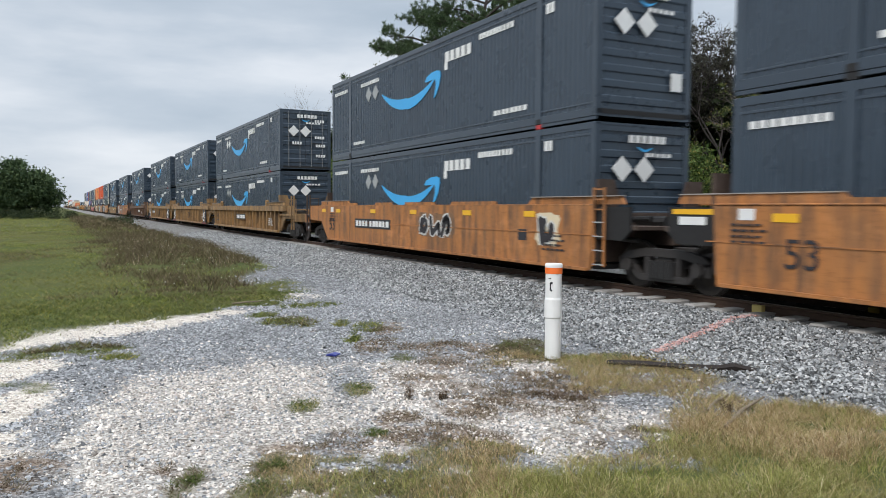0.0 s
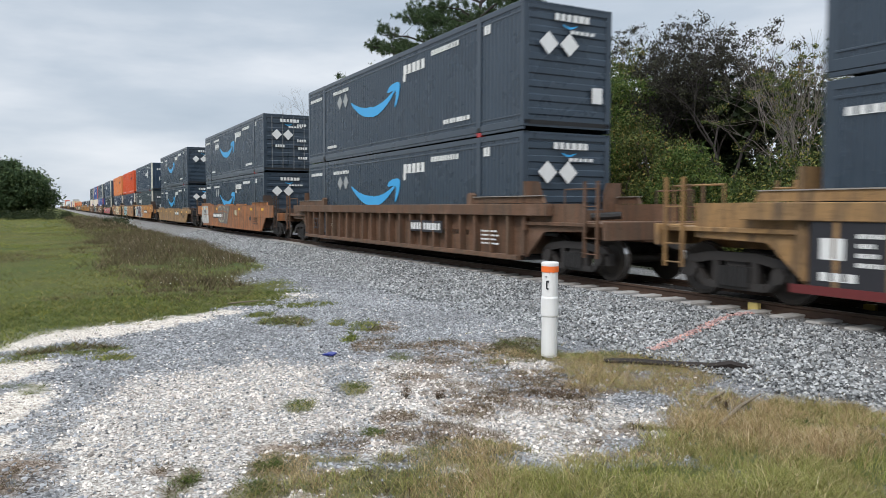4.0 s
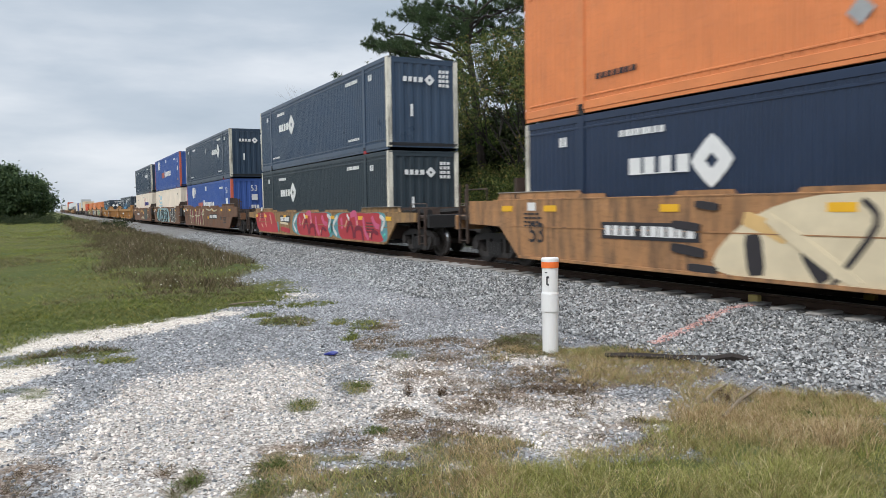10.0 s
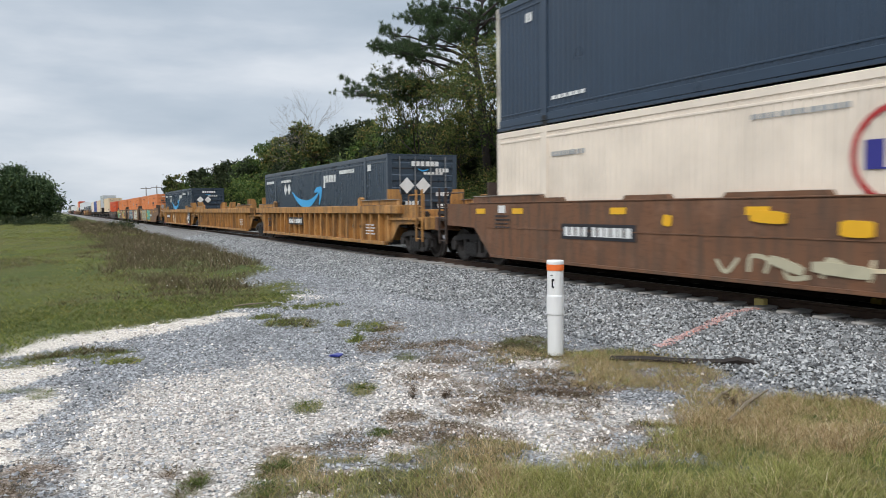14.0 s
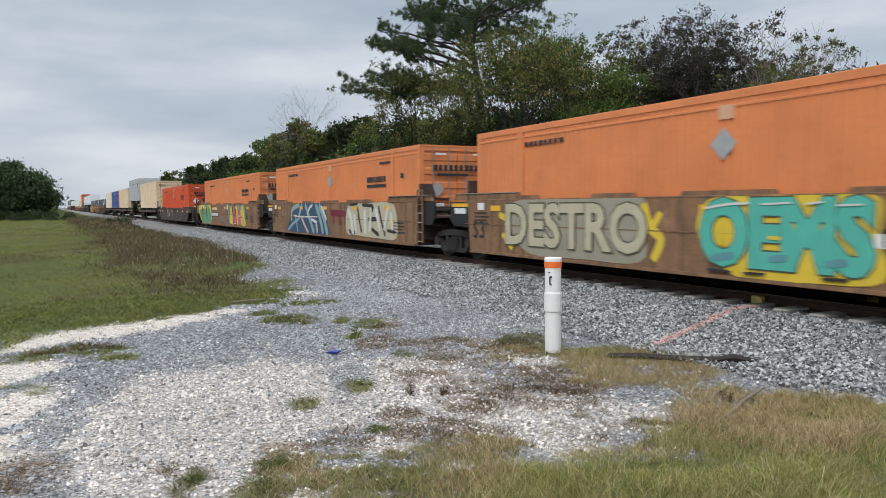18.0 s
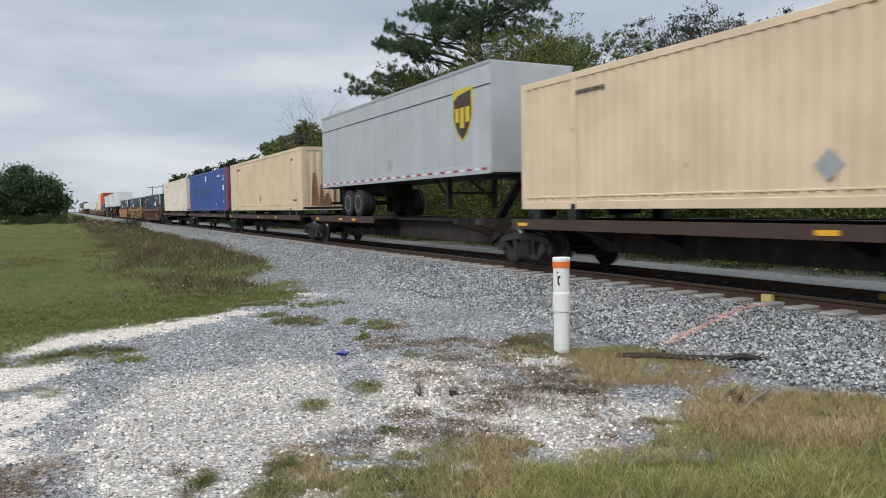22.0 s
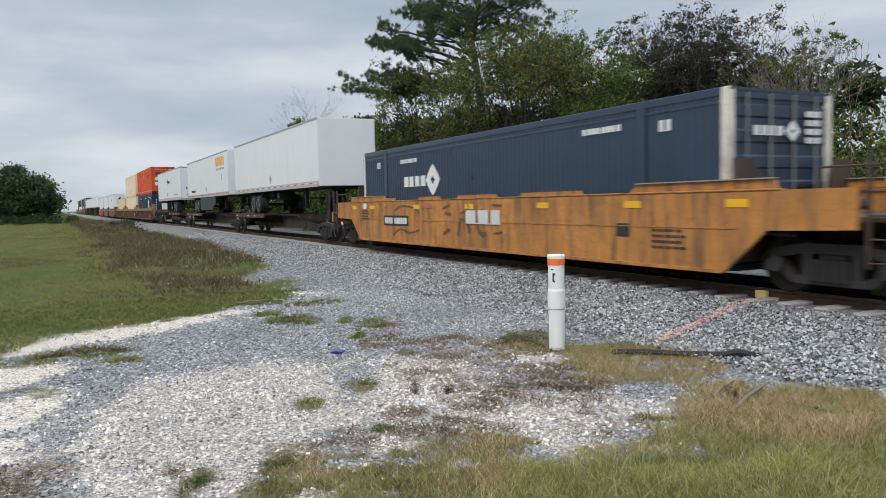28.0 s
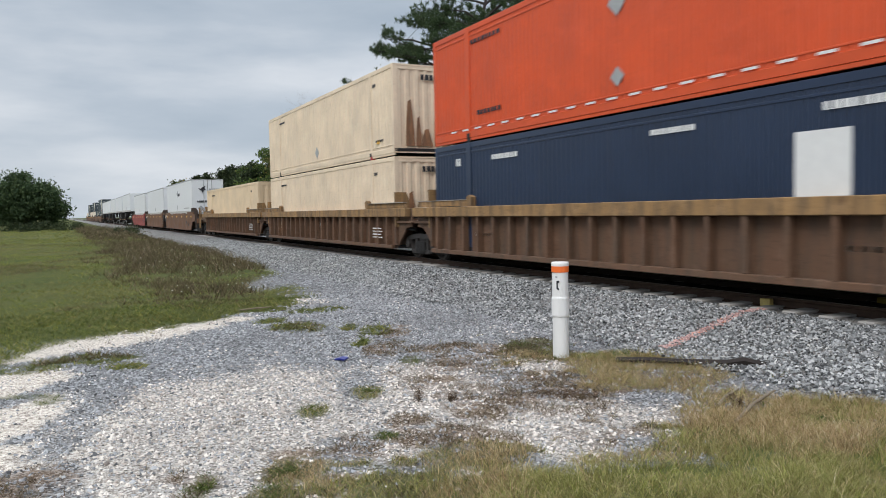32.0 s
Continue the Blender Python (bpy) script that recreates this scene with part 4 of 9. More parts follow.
# boughs of the pine: how far out across the view of the track, and how high
PINE_BOUGHS = [(-7.8, 9.3), (-6.8, 9.9), (-5.6, 9.6), (-7.2, 8.7), (-4.7, 9.0), (-3.8, 9.2), (-5.2, 8.4), (-6.6, 12.0), (-5.8, 12.4), (-4.9, 12.2), (-4.0, 11.8), (-5.3, 11.1), (-4.4, 10.9), (-3.4, 10.7), (-4.2, 13.5), (-3.5, 13.8), (-2.8, 13.2), (-3.3, 12.5), (-2.4, 14.1), (-1.5, 13.8), (-2.2, 12.7), (-1.0, 13.1), (-1.3, 12.2), (-0.4, 13.8),
               (-0.1, 12.9), (0.6, 14.0), (0.8, 13.1), (1.5, 13.6), (1.9, 14.1), (2.6, 14.2), (2.4, 13.3), (3.3, 14.0), (1.7, 12.6), (2.8, 12.7), (3.5, 13.1), (-2.9, 11.6), (-1.5, 11.6), (-0.6, 11.9), (1.2, 15.6), (-0.8, 15.4), (2.6, 15.2), (-2.4, 15.2), (0.2, 16.4)]
g = np.random.default_rng(3)
pine = tagged(new("pine_tree"), "tall slash pine with a broken, layered crown", "tree")
pine.location = (-39.1, 23, 0)
bm, knots = bmesh.new(), []
spine_pts = [Vector((0.25, 0.5, -0.1)), Vector((0.15, 0.25, 5.0)), Vector((-0.05, -0.1, 9.2)), Vector((-0.2, -0.4, 11.6)), Vector((0.2, 0.3, 15.4))]
for i, (a, c) in enumerate(zip(spine_pts, spine_pts[1:])):
    add_cyl(bm, a, c, (0.34, 0.29, 0.23, 0.15)[i], 9, (0.29, 0.23, 0.15, 0.06)[i])
for u, z in PINE_BOUGHS:
    depth = g.normal(0, 1.3)
    end = Vector((0.463 * u - 0.886 * depth, 0.886 * u + 0.463 * depth, z))
    sz = min(14.8, max(8.6, z - 0.22 * abs(u) - 0.4))
    k = max(i for i in range(4) if spine_pts[i].z <= sz)
    start = spine_pts[k].lerp(spine_pts[k + 1], (sz - spine_pts[k].z) / (spine_pts[k + 1].z - spine_pts[k].z))
    m1 = start.lerp(end, 0.35) + Vector(g.normal(0, 0.25, 3)) + Vector((0, 0, 0.06 * abs(u)))
    m2 = start.lerp(end, 0.72) + Vector(g.normal(0, 0.25, 3)) + Vector((0, 0, 0.03 * abs(u)))
    r0 = 0.05 + 0.012 * abs(u)
    for a, c, ra, rb in ((start, m1, r0, r0 * 0.75), (m1, m2, r0 * 0.75, r0 * 0.45), (m2, end, r0 * 0.45, 0.015)):
        add_cyl(bm, a, c, ra, 6, rb)
    for q in range(17):
        tip = end + Vector((g.normal(0, 0.5), g.normal(0, 0.6), abs(g.normal(0, 0.3)) - 0.12)) if q < 12 else m2.lerp(end, g.uniform(0.0, 0.6)) + Vector(g.normal(0, 0.42, 3))
        add_cyl(bm, m2.lerp(end, g.uniform(0.2, 1.0)), tip, 0.016, 4, 0.008)
        knots += [tip[:], (tip + Vector(g.normal(0, 0.17, 3)))[:], (tip + Vector(g.normal(0, 0.2, 3)))[:]]
part("trunk", bm, DARK_BARK, pine, "rough bark trunk with crooked limbs")
needle_tufts("crown", pine, knots, 46, 0.31, 0.014, PINE, g)
twig_tree("oak_tree", "leafy tree with yellowing patches", -41.0, 20.5, 10.2, 0.17, 24000, 0.06, OLIVE, 12, 0.5, tuft=0.17, bark=DARK_BARK)
TWIG_TREES = [(-34.4, 23, 11.6, LEAF, 5000, "slender leafy tree in the thicket"), (-32.7, 22, 11.2, OLIVE, 4200, "slender tree with thinning reddish leaves"), (-30.7, 22.5, 11.4, LEAF, 4200, "slender half-bare tree in the thicket"),
              (-28.9, 21, 9.4, OLIVE, 4200, "slender tree with yellowing leaves"), (-27.6, 22, 10.2, LEAF, 4600, "slender leafy tree in the thicket"), (-25.6, 21, 9.0, OLIVE, 4200, "slender tree with thinning reddish leaves"), (-36.5, 20, 7.4, OLIVE, 4000, "slender tree with yellowing leaves")]
for i, (tx, ty, th, mat, count, label) in enumerate(TWIG_TREES):
    twig_tree("slender_tree", label, tx, ty, th, 0.12, int(count * 2.8), 0.06, mat, 130 + i, 0.40, tuft=0.15, bark=DARK_BARK)
for i, (tx, ty, th) in enumerate(((-24.0, 22, 9.9), (-22.6, 22.6, 10.0), (-21.4, 22.0, 9.4), (-19.9, 22, 9.0))):
    twig_tree("dark_tree", "dark half-bare tree with a dense twiggy crown", tx, ty, th, 0.15, 17000, 0.046, GREY_LEAF, 150 + i, 0.33, 6, DARK_BARK, 0.3, 0.10, 0.28)
for i, (tx, ty, th) in enumerate(((-17.0, 21, 8.2), (-16.2, 21.4, 7.0), (-16.4, 22, 7.3), (-15.1, 21, 7.0), (-14.9, 21.5, 7.1), (-14.2, 21, 6.5), (-13.2, 22, 6.3), (-12.0, 21.5, 6.2))):
    twig_tree("sapling", "thin sparse sapling with a few leaves", tx, ty, th, 0.05, 1100, 0.045, OLIVE, 170 + i, 0.26, 4, BARE, 0.35, 0.09, 0.4)
tree("green_tree", "low bright-green tree in front of the thicket", -22.4, 19.3, 7.0, 0.14, 4.0, cloud(g, 22, 0, 0, 4.7, 2.0, 1.5, 2.1, 0.5, 0.9), 26000, 0.055, LEAF, 19, depth=3, tuft=0.17)
for i, (tx, ty, th, mat, lb) in enumerate(((-20.4, 19.2, 5.6, OLIVE, "low olive-green tree in front of the thicket"), (-24.9, 19.6, 6.2, LEAF, "low bright-green tree in front of the thicket"), (-18.3, 19.0, 4.6, LEAF, "low bright-green tree in front of the thicket"))):
    tree("green_tree", lb, tx, ty, th, 0.11, th * 0.55, cloud(g, 22, 0, 0, th * 0.62, 1.7, 1.2, th * 0.33, 0.4, 0.8), 17000, 0.055, mat, 191 + i, depth=3, tuft=0.17)
bm, tips = bmesh.new(), []
limb_tree(bm, (0, 0, 0), (0, 0, 1), 3.9, 0.17, 6, np.random.default_rng(5), tips, 3, 0.42)
bare = tagged(new("bare_tree"), "leafless pale-grey tree over the thicket", "tree")
bare.location = (-71.0, 23, 1.3)
bare.scale = (0.86, 0.86, 0.86)
part("trunk", bm, BARE, bare, "bare forked trunk with thin twigs")
for i, (tx, ty, th, w, mat) in enumerate(((-44, 21, 6.6, 2.8, LEAF), (-49, 22, 8.0, 3.2, DARK_LEAF), (-55, 23, 9.4, 3.6, LEAF), (-61, 23, 10.4, 4, DARK_LEAF), (-68, 22, 10.4, 4, OLIVE), (-75, 23, 10.6, 4.5, DARK_LEAF), (-84, 23, 10.6, 5, OLIVE),
                                          (-93, 23, 10.4, 5, LEAF), (-104, 22, 9.8, 5, DARK_LEAF), (-118, 23, 9.8, 6, LEAF), (-131, 22, 9.6, 5, DARK_LEAF), (-182, 25, 11, 4, OLIVE), (-204, 27, 9.5, 6, DARK_LEAF))):
    tree("broadleaf_tree", "leafy roadside tree in the thicket", tx, ty, th, 0.2, th * 0.6, cloud(g, 40, 0, 0, th * 0.6, w, 2.5, th * 0.36, 0.4, 1.1), 13000, 0.12 + 0.0006 * abs(tx), mat, 40 + i, depth=3, tuft=0.22)
tree("live_oak", "broad dark evergreen tree standing in the field", -150, -5.6, 13, 0.5, 7, cloud(g, 70, 0, 0, 4.6, 5.6, 6.6, 3.7, 0.9, 1.8) + cloud(g, 8, 0.5, -1.0, 9.0, 1.6, 1.5, 1.0, 0.5, 1.0), 36000, 0.26, PINE, 70, tuft=0.55, per=14)
tree("live_oak", "second evergreen tree behind in the field", -158, -14.5, 11, 0.5, 6, cloud(g, 50, 0, 0, 4.2, 6.0, 5.0, 3.8, 1.0, 2.0), 20000, 0.3, PINE, 71, tuft=0.6, per=14)


def thicket(name, label, x0, x1, y0, y1, top, count, size, mat, seed, r0=0.7, r1=1.6, each=1.6):
    g = np.random.default_rng(seed)
    cs, rs = [], []
    for _ in range(int((x1 - x0) * each)):
        x, y = g.uniform(x0, x1), g.uniform(y0, y1)
        h = top * (0.75 + 0.25 * noise.noise((x * 0.16, y * 0.16, seed)))
        z = h * g.random() ** 0.8
        r = g.uniform(r0, r1)
        cs.append((x, y, max(r0 * 0.4, z)))
        rs.append((r, r, r * 0.8))
    tagged(leaves(name, None, cs, rs, count, size, mat, seed), label, "bushes", kind="stuff")


UNDER_LEAF = scatter_mat("undergrowth_leaves", [(0.0, (0.018, 0.030, 0.010)), (0.5, (0.06, 0.09, 0.026)), (0.88, (0.15, 0.18, 0.045)), (1.0, (0.30, 0.24, 0.06))], 0.7, 0.15)
thicket("thicket_front", "dense green undergrowth behind the track", -48, -3, 17.6, 20, 3.6, 100000, 0.052, UNDER_LEAF, 81, 0.5, 1.2, 3.0)
thicket("thicket_olive", "olive and yellow undergrowth behind the track", -48, -3, 18.5, 23, 5.2, 85000, 0.06, OLIVE, 82, 0.5, 1.3, 2.6)
thicket("thicket_dark", "dark dense wood behind the track", -64, -18, 23.5, 29, 9.6, 110000, 0.2, DARK_LEAF, 83, 0.6, 1.3, 6.0)
thicket("thicket_dark_low", "dark low wood behind the saplings", -22, -6, 23, 28, 4.6, 26000, 0.17, DARK_LEAF, 92, 0.6, 1.2, 5.0)
thicket("thicket_low", "low green bushes behind the track", -16, 6, 20, 26, 3.4, 30000, 0.10, LEAF, 91, 0.5, 1.1, 4.0)
thicket("thicket_far", "dense thicket along the distant track", -138, -42, 19, 26, 9.4, 80000, 0.16, DARK_LEAF, 84)
thicket("thicket_far_green", "green thicket along the distant track", -135, -42, 17.5, 21, 6.5, 40000, 0.13, LEAF, 85)
# Added out of view: darkens what the lower container sides reflect.
thicket("wood_behind", "unseen wood added behind the viewer to darken the containers' reflections", -75, 45, -46, -36, 7.5, 20000, 0.75, DARK_LEAF, 93, 1.0, 2.2, 3.0)
thicket("field_bushes", "low dark bushes at the foot of the field tree", -150, -128, -8, 2.6, 1.4, 7000, 0.13, DARK_LEAF, 86, 0.3, 0.8, 2.0)
thicket("horizon_wood", "line of woods on the horizon", -820, -560, 60, 420, 10, 12000, 1.3, DARK_LEAF, 87)
thicket("horizon_wood_field", "line of woods beyond the field", -700, -420, -320, -40, 9, 10000, 1.3, DARK_LEAF, 88)
thicket("track_bush", "dark scrub bush at the edge of the ballast", -100, -74, 5.6, 7.0, 0.7, 3500, 0.09, DARK_LEAF, 89, 0.25, 0.55, 1.0)
thicket("verge_scrub", "brown weedy scrub on the verge", -130, -60, 2.0, 6.2, 0.6, 9000, 0.08, WEED_BLADE, 90, 0.25, 0.5, 2.0)

# ---- marker pipe and litter ----
pipe = tagged(new("marker_pipe"), "white plastic marker pipe with an orange band", "marker post")
pipe.location = (-8.22, 5.97, -0.02)


def turned(profile, n=24):
    bm = bmesh.new()
    rings = [[bm.verts.new((r * math.cos(k * math.tau / n), r * math.sin(k * math.tau / n), z)) for k in range(n)] for r, z in profile]
    for a, c in zip(rings, rings[1:]):
        for k in range(n):
            bm.faces.new((a[k], a[(k + 1) % n], c[(k + 1) % n], c[k]))
    bm.faces.new(rings[-1])
    bm.faces.new(rings[0][::-1])
    return bm


part("lower_tube", turned([(0.108, -0.1), (0.108, 0.56)]), PVC, pipe)
part("coupling", turned([(0.108, 0.555), (0.119, 0.56), (0.121, 0.58), (0.119, 0.80), (0.113, 0.82), (0.11, 0.825)]), PVC, pipe, "wider white coupling sleeve")
part("upper_tube", turned([(0.110, 0.82), (0.110, 1.20)]), PVC, pipe)
part("band", turned([(0.117, 1.155), (0.118, 1.16), (0.118, 1.232), (0.117, 1.236)]), ORANGE_TAPE, pipe, "bright orange reflective band")
part("cap", turned([(0.117, 1.236), (0.119, 1.24), (0.119, 1.275), (0.112, 1.29), (0.0, 1.292)]), PVC, pipe, "white end cap")
bm = bmesh.new()
for a0, z0, z1, w in ((-58, 0.93, 1.04, 0.008), (-50, 0.92, 0.945, 0.008), (-52, 1.02, 1.045, 0.02), (-60, 1.09, 1.1, 0.008), (-68, 1.09, 1.1, 0.008)):
    c, s = math.cos(radians(a0)) * 0.111, math.sin(radians(a0)) * 0.111
    add_box(bm, c - w, c + w, s - 0.006, s + 0.006, z0, z1)
part("marking", bm, DARK_MARK, pipe, "worn dark painted mark")

strip = tagged(new("steel_strip", to_mesh("steel_strip", prism(bmesh.new(), [(-0.9, 0.02), (-0.5, 0.045), (-0.1, 0.04), (0.45, 0.055), (0.66, 0.10), (0.92, 0.05), (0.70, 0.0), (0.4, 0.0), (-0.2, 0.012), (-0.9, 0.0)], -0.05, 0.05), plain("rusty_strip", (0.022, 0.016, 0.013), 0.95, 0.0, 9, 0.5))), "dark rusty bent steel strip lying in the grass", "scrap metal")
strip.matrix_world = pose(-6.95, 7.02, ground_z(-6.95, 7.02) + 0.035, 14, 0, 43)
for px, py, ln, turn in ((-5.455, 6.08, 0.68, 115), (-5.07, 6.035, 1.28, 114), (-15.5, 3.5, 0.62, 85)):
    st = tagged(new("stick", to_mesh("stick", cyls(((-ln / 2, 0, 0), (0, 0.03, 0.02), 0.018), ((0, 0.03, 0.02), (ln / 2, 0, 0.03), 0.018, 0.009), n=6), WOOD)), "weathered grey stick on the ground", "stick", "sticks on the ground")
    st.matrix_world = pose(px, py, ground_z(px, py) + 0.03, 0, 0, turn)
bm = bmesh.new()
for q in range(5):
    add_box(bm, -0.05 + 0.02 * q, 0.0 + 0.03 * q, -0.02 - 0.006 * q, 0.03 + 0.01 * q, 0.006 * q, 0.012 + 0.008 * q)
bl = tagged(new("wrapper", to_mesh("wrapper", bm, plain("blue_plastic", (0.02, 0.03, 0.22), 0.4))), "crumpled blue plastic wrapper on the gravel", "litter")
bl.matrix_world = pose(-9.52, 3.24, ground_z(-9.52, 3.24) + 0.012, 4, 6, 40)
blk = tagged(new("rail_anchor_block"), "yellow-painted block clamped beside the rail", "rail fitting")
blk.location = (-8.35, TRACK_Y - 0.7535, RAIL_Z)
part("block", boxes((-0.10, 0.10, -0.15, -0.05, -0.16, -0.03), bevel=0.012), plain("pale_yellow_paint", (0.62, 0.48, 0.16), 0.7, 0, 8, 0.25), blk)
part("block", boxes((0.9, 1.1, 1.36, 1.46, -0.16, -0.03), bevel=0.012), plain("dull_yellow_paint", (0.36, 0.27, 0.04), 0.7, 0, 8, 0.25), blk)
pl = np.array([(-8.12 + 0.32 * u + rng.normal(0, 0.05), 9.8 - 2.4 * u + rng.normal(0, 0.05), 0) for u in rng.random(420)])
pl[:, 2] = [max(0, shoulder_z(c[1])) + 0.03 for c in pl]
stones("painted_stones", "ballast stones sprayed pink and orange in a line", pl, rng.uniform(0.016, 0.036, len(pl)), scatter_mat("pink_paint", [(0.0, (0.22, 0.13, 0.12)), (0.4, (0.40, 0.25, 0.23)), (0.8, (0.58, 0.42, 0.39)), (1.0, (0.66, 0.26, 0.16))]))


# ---- utility poles far down the line ----
for px, py in ((-300, 34), (-318, 32)):
    up = tagged(new("utility_pole"), "grey wooden utility pole with crossarm", "utility pole", "poles along the line")
    up.location = (px, py, 0)
    part("pole", cyls(((0, 0, 0), (0, 0, 11.5), 0.22, 0.15)), BARE, up)
    part("crossarm", boxes((-0.1, 0.1, -2.0, 2.0, 10.7, 10.95)), BARE, up)


# ---- containers ----
CL, CW, CH = 16.15, 2.59, 2.896
HL, HW = CL / 2, CW / 2


def corrugated(length, z0, z1, pitch, depth):
    """A wall in the plane y = 0 whose ribs stand to -y."""
    k = int(length / pitch)
    p = length / k
    xs, ys = [], []
    for i in range(k):
        x = -length / 2 + i * p
        xs += [x, x + 0.36 * p, x + 0.5 * p, x + 0.86 * p]
        ys += [0, 0, depth, depth]
    xs.append(length / 2)
    ys.append(0)
    bm = bmesh.new()
    lo = [bm.verts.new((x, y, z0)) for x, y in zip(xs, ys)]
    hi = [bm.verts.new((x, y, z1)) for x, y in zip(xs, ys)]
    for i in range(len(xs) - 1):
        bm.faces.new((lo[i], lo[i + 1], hi[i + 1], hi[i]))
    return bm


def panelled(length, z0, z1, k):
    """A flat wall in the plane y = 0 with k panels and a groove at every joint."""
    xs, ys = [], []
    for i in range(k):
        a, b = -length / 2 + i * length / k, -length / 2 + (i + 1) * length / k
        xs += [a, a + 0.012, a + 0.02, b - 0.02, b - 0.012]
        ys += [0.02, 0.02, 0, 0, 0.02]
    xs.append(length / 2)
    ys.append(0.02)
    bm = bmesh.new()
    lo = [bm.verts.new((x, y, z0)) for x, y in zip(xs, ys)]
    hi = [bm.verts.new((x, y, z1)) for x, y in zip(xs, ys)]
    for i in range(len(xs) - 1):
        bm.faces.new((lo[i], lo[i + 1], hi[i + 1], hi[i]))
    return bm


def ribbed_end(width, z0, z1, bands):
    """An end wall in the plane x = 0 with level ribs standing to +x."""
    bm = bmesh.new()
    zs, xs = [z0], [0]
    step = (z1 - z0) / bands
    for i in range(bands):
        z = z0 + i * step
        zs += [z + step * 0.22, z + step * 0.30, z + step * 0.70, z + step * 0.78]
        xs += [0, 0.024, 0.024, 0]
    zs.append(z1)
    xs.append(0)
    a = [bm.verts.new((x, -width / 2, z)) for x, z in zip(xs, zs)]
    b = [bm.verts.new((x, width / 2, z)) for x, z in zip(xs, zs)]
    for i in range(len(zs) - 1):
        bm.faces.new((a[i], b[i], b[i + 1], a[i + 1]))
    return bm


def upright_end(width, z0, z1, pitch):
    bm = corrugated(width, z0, z1, pitch, 0.03)
    bmesh.ops.rotate(bm, cent=(0, 0, 0), matrix=Matrix.Rotation(radians(90), 3, "Z"), verts=bm.verts[:])
    return bm


def side_mark(parent, name, mat, x0, x1, z0, z1, proud=0.0, label="", y=-HW):
    return part(name, boxes((x0, x1, y - 0.004 - proud, y + 0.004 - proud, z0, z1)), mat, parent, label)


def bars(parent, name, mat, x0, x1, z0, z1, k, seed=1, label="", y=-HW, end=None):
    """Unreadable writing: a row of plain bars. end: on the end wall at that x, from y x0 to x1."""
    key = (name, round(x0, 2), round(x1, 2), round(z0, 2), round(z1, 2), k, y, end)

    def make():
        g = random.Random(seed)
        w, t = (x1 - x0) / k, 0.06 * (z1 - z0)
        o, last = [(x0 + w * 0.08, z0)], x0
        for i in range(k):
            a, b = x0 + i * w + w * 0.08, x0 + (i + 1) * w - w * (0.10 + 0.22 * g.random())
            o += [(a, z0 + t), (a, z1), (b, z1), (b, z0 + t)] if i else [(a, z1), (b, z1), (b, z0 + t)]
            last = b
        o = o[:-1] + [(last, z0)]
        return prism(bmesh.new(), o, y - 0.005, y + 0.004) if end is None else prism_x(bmesh.new(), o, end - 0.004, end + 0.006)
    return put(name, kept(key, mat, make), parent, label)


def diamond(parent, mat, x, z, r, y=-HW, end=None):
    key = ("placard", round(x, 2), round(z, 2), round(r, 2), y, end)
    o = [(x - r, z), (x, z - r), (x + r, z), (x, z + r)]
    return put("placard", kept(key, mat, lambda: prism(bmesh.new(), o, y - 0.008, y + 0.003) if end is None else prism_x(bmesh.new(), o, end - 0.003, end + 0.008)), parent, "diamond-shaped placard")


def ring_diamond(parent, mat, x, z, r, y=-HW, end=None):
    """An emblem: a notched diamond ring."""
    def make():
        bm = bmesh.new()
        rows = []
        for a in range(16):
            c, q = math.cos(a * math.pi / 8), math.sin(a * math.pi / 8)
            flat = 1.0 / (abs(c) + abs(q))
            row = []
            for rad in (r * flat * (0.98 if a % 4 == 0 else 1.06), r * 0.30 * flat):
                for side in (-0.006, 0.003):
                    row.append(bm.verts.new((x + rad * c, y + side, z + rad * q) if end is None else (end - side, x + rad * c, z + rad * q)))
            rows.append(row)
        for a, c in zip(rows, rows[1:] + rows[:1]):
            for j0, j1 in ((0, 1), (1, 3), (3, 2), (2, 0)):
                bm.faces.new((a[j0], a[j1], c[j1], c[j0]))
        return bm
    return put("emblem", kept(("emblem", x, z, r, y, end), mat, make), parent, "white notched diamond emblem")


def swoosh(parent, mat, y=-HW):
    """A curved band that thins to its ends, with an arrow tip at one end."""
    def make():
        bm = bmesh.new()
        lo, hi = [], []
        for i in range(29):
            u = i / 28
            x = -3.05 + 3.85 * u
            mid = 1.36 + 0.50 * abs((u - 0.50) / 0.50) ** 2.1 - (0.06 * u if u > 0.5 else 0)
            th = 0.185 * (math.sin(math.pi * min(1, u * 0.94 + 0.02))) ** 0.75
            lo.append((x, mid - th))
            hi.append((x, mid + th * 0.8))
        prism(bm, lo + hi[::-1], y - 0.006, y + 0.003)
        prism(bm, [(0.20, 1.80), (0.34, 1.93), (0.62, 2.01), (1.0, 2.03), (1.18, 1.98), (1.22, 1.84), (1.13, 1.60), (0.98, 1.38), (0.82, 1.26), (0.80, 1.32), (0.90, 1.55), (0.92, 1.72), (0.86, 1.79), (0.6, 1.80), (0.35, 1.78)], y - 0.009, y + 0.002)
        return bm
    return put("emblem", kept("swoosh", mat, make), parent, "bright blue curved arrow emblem")


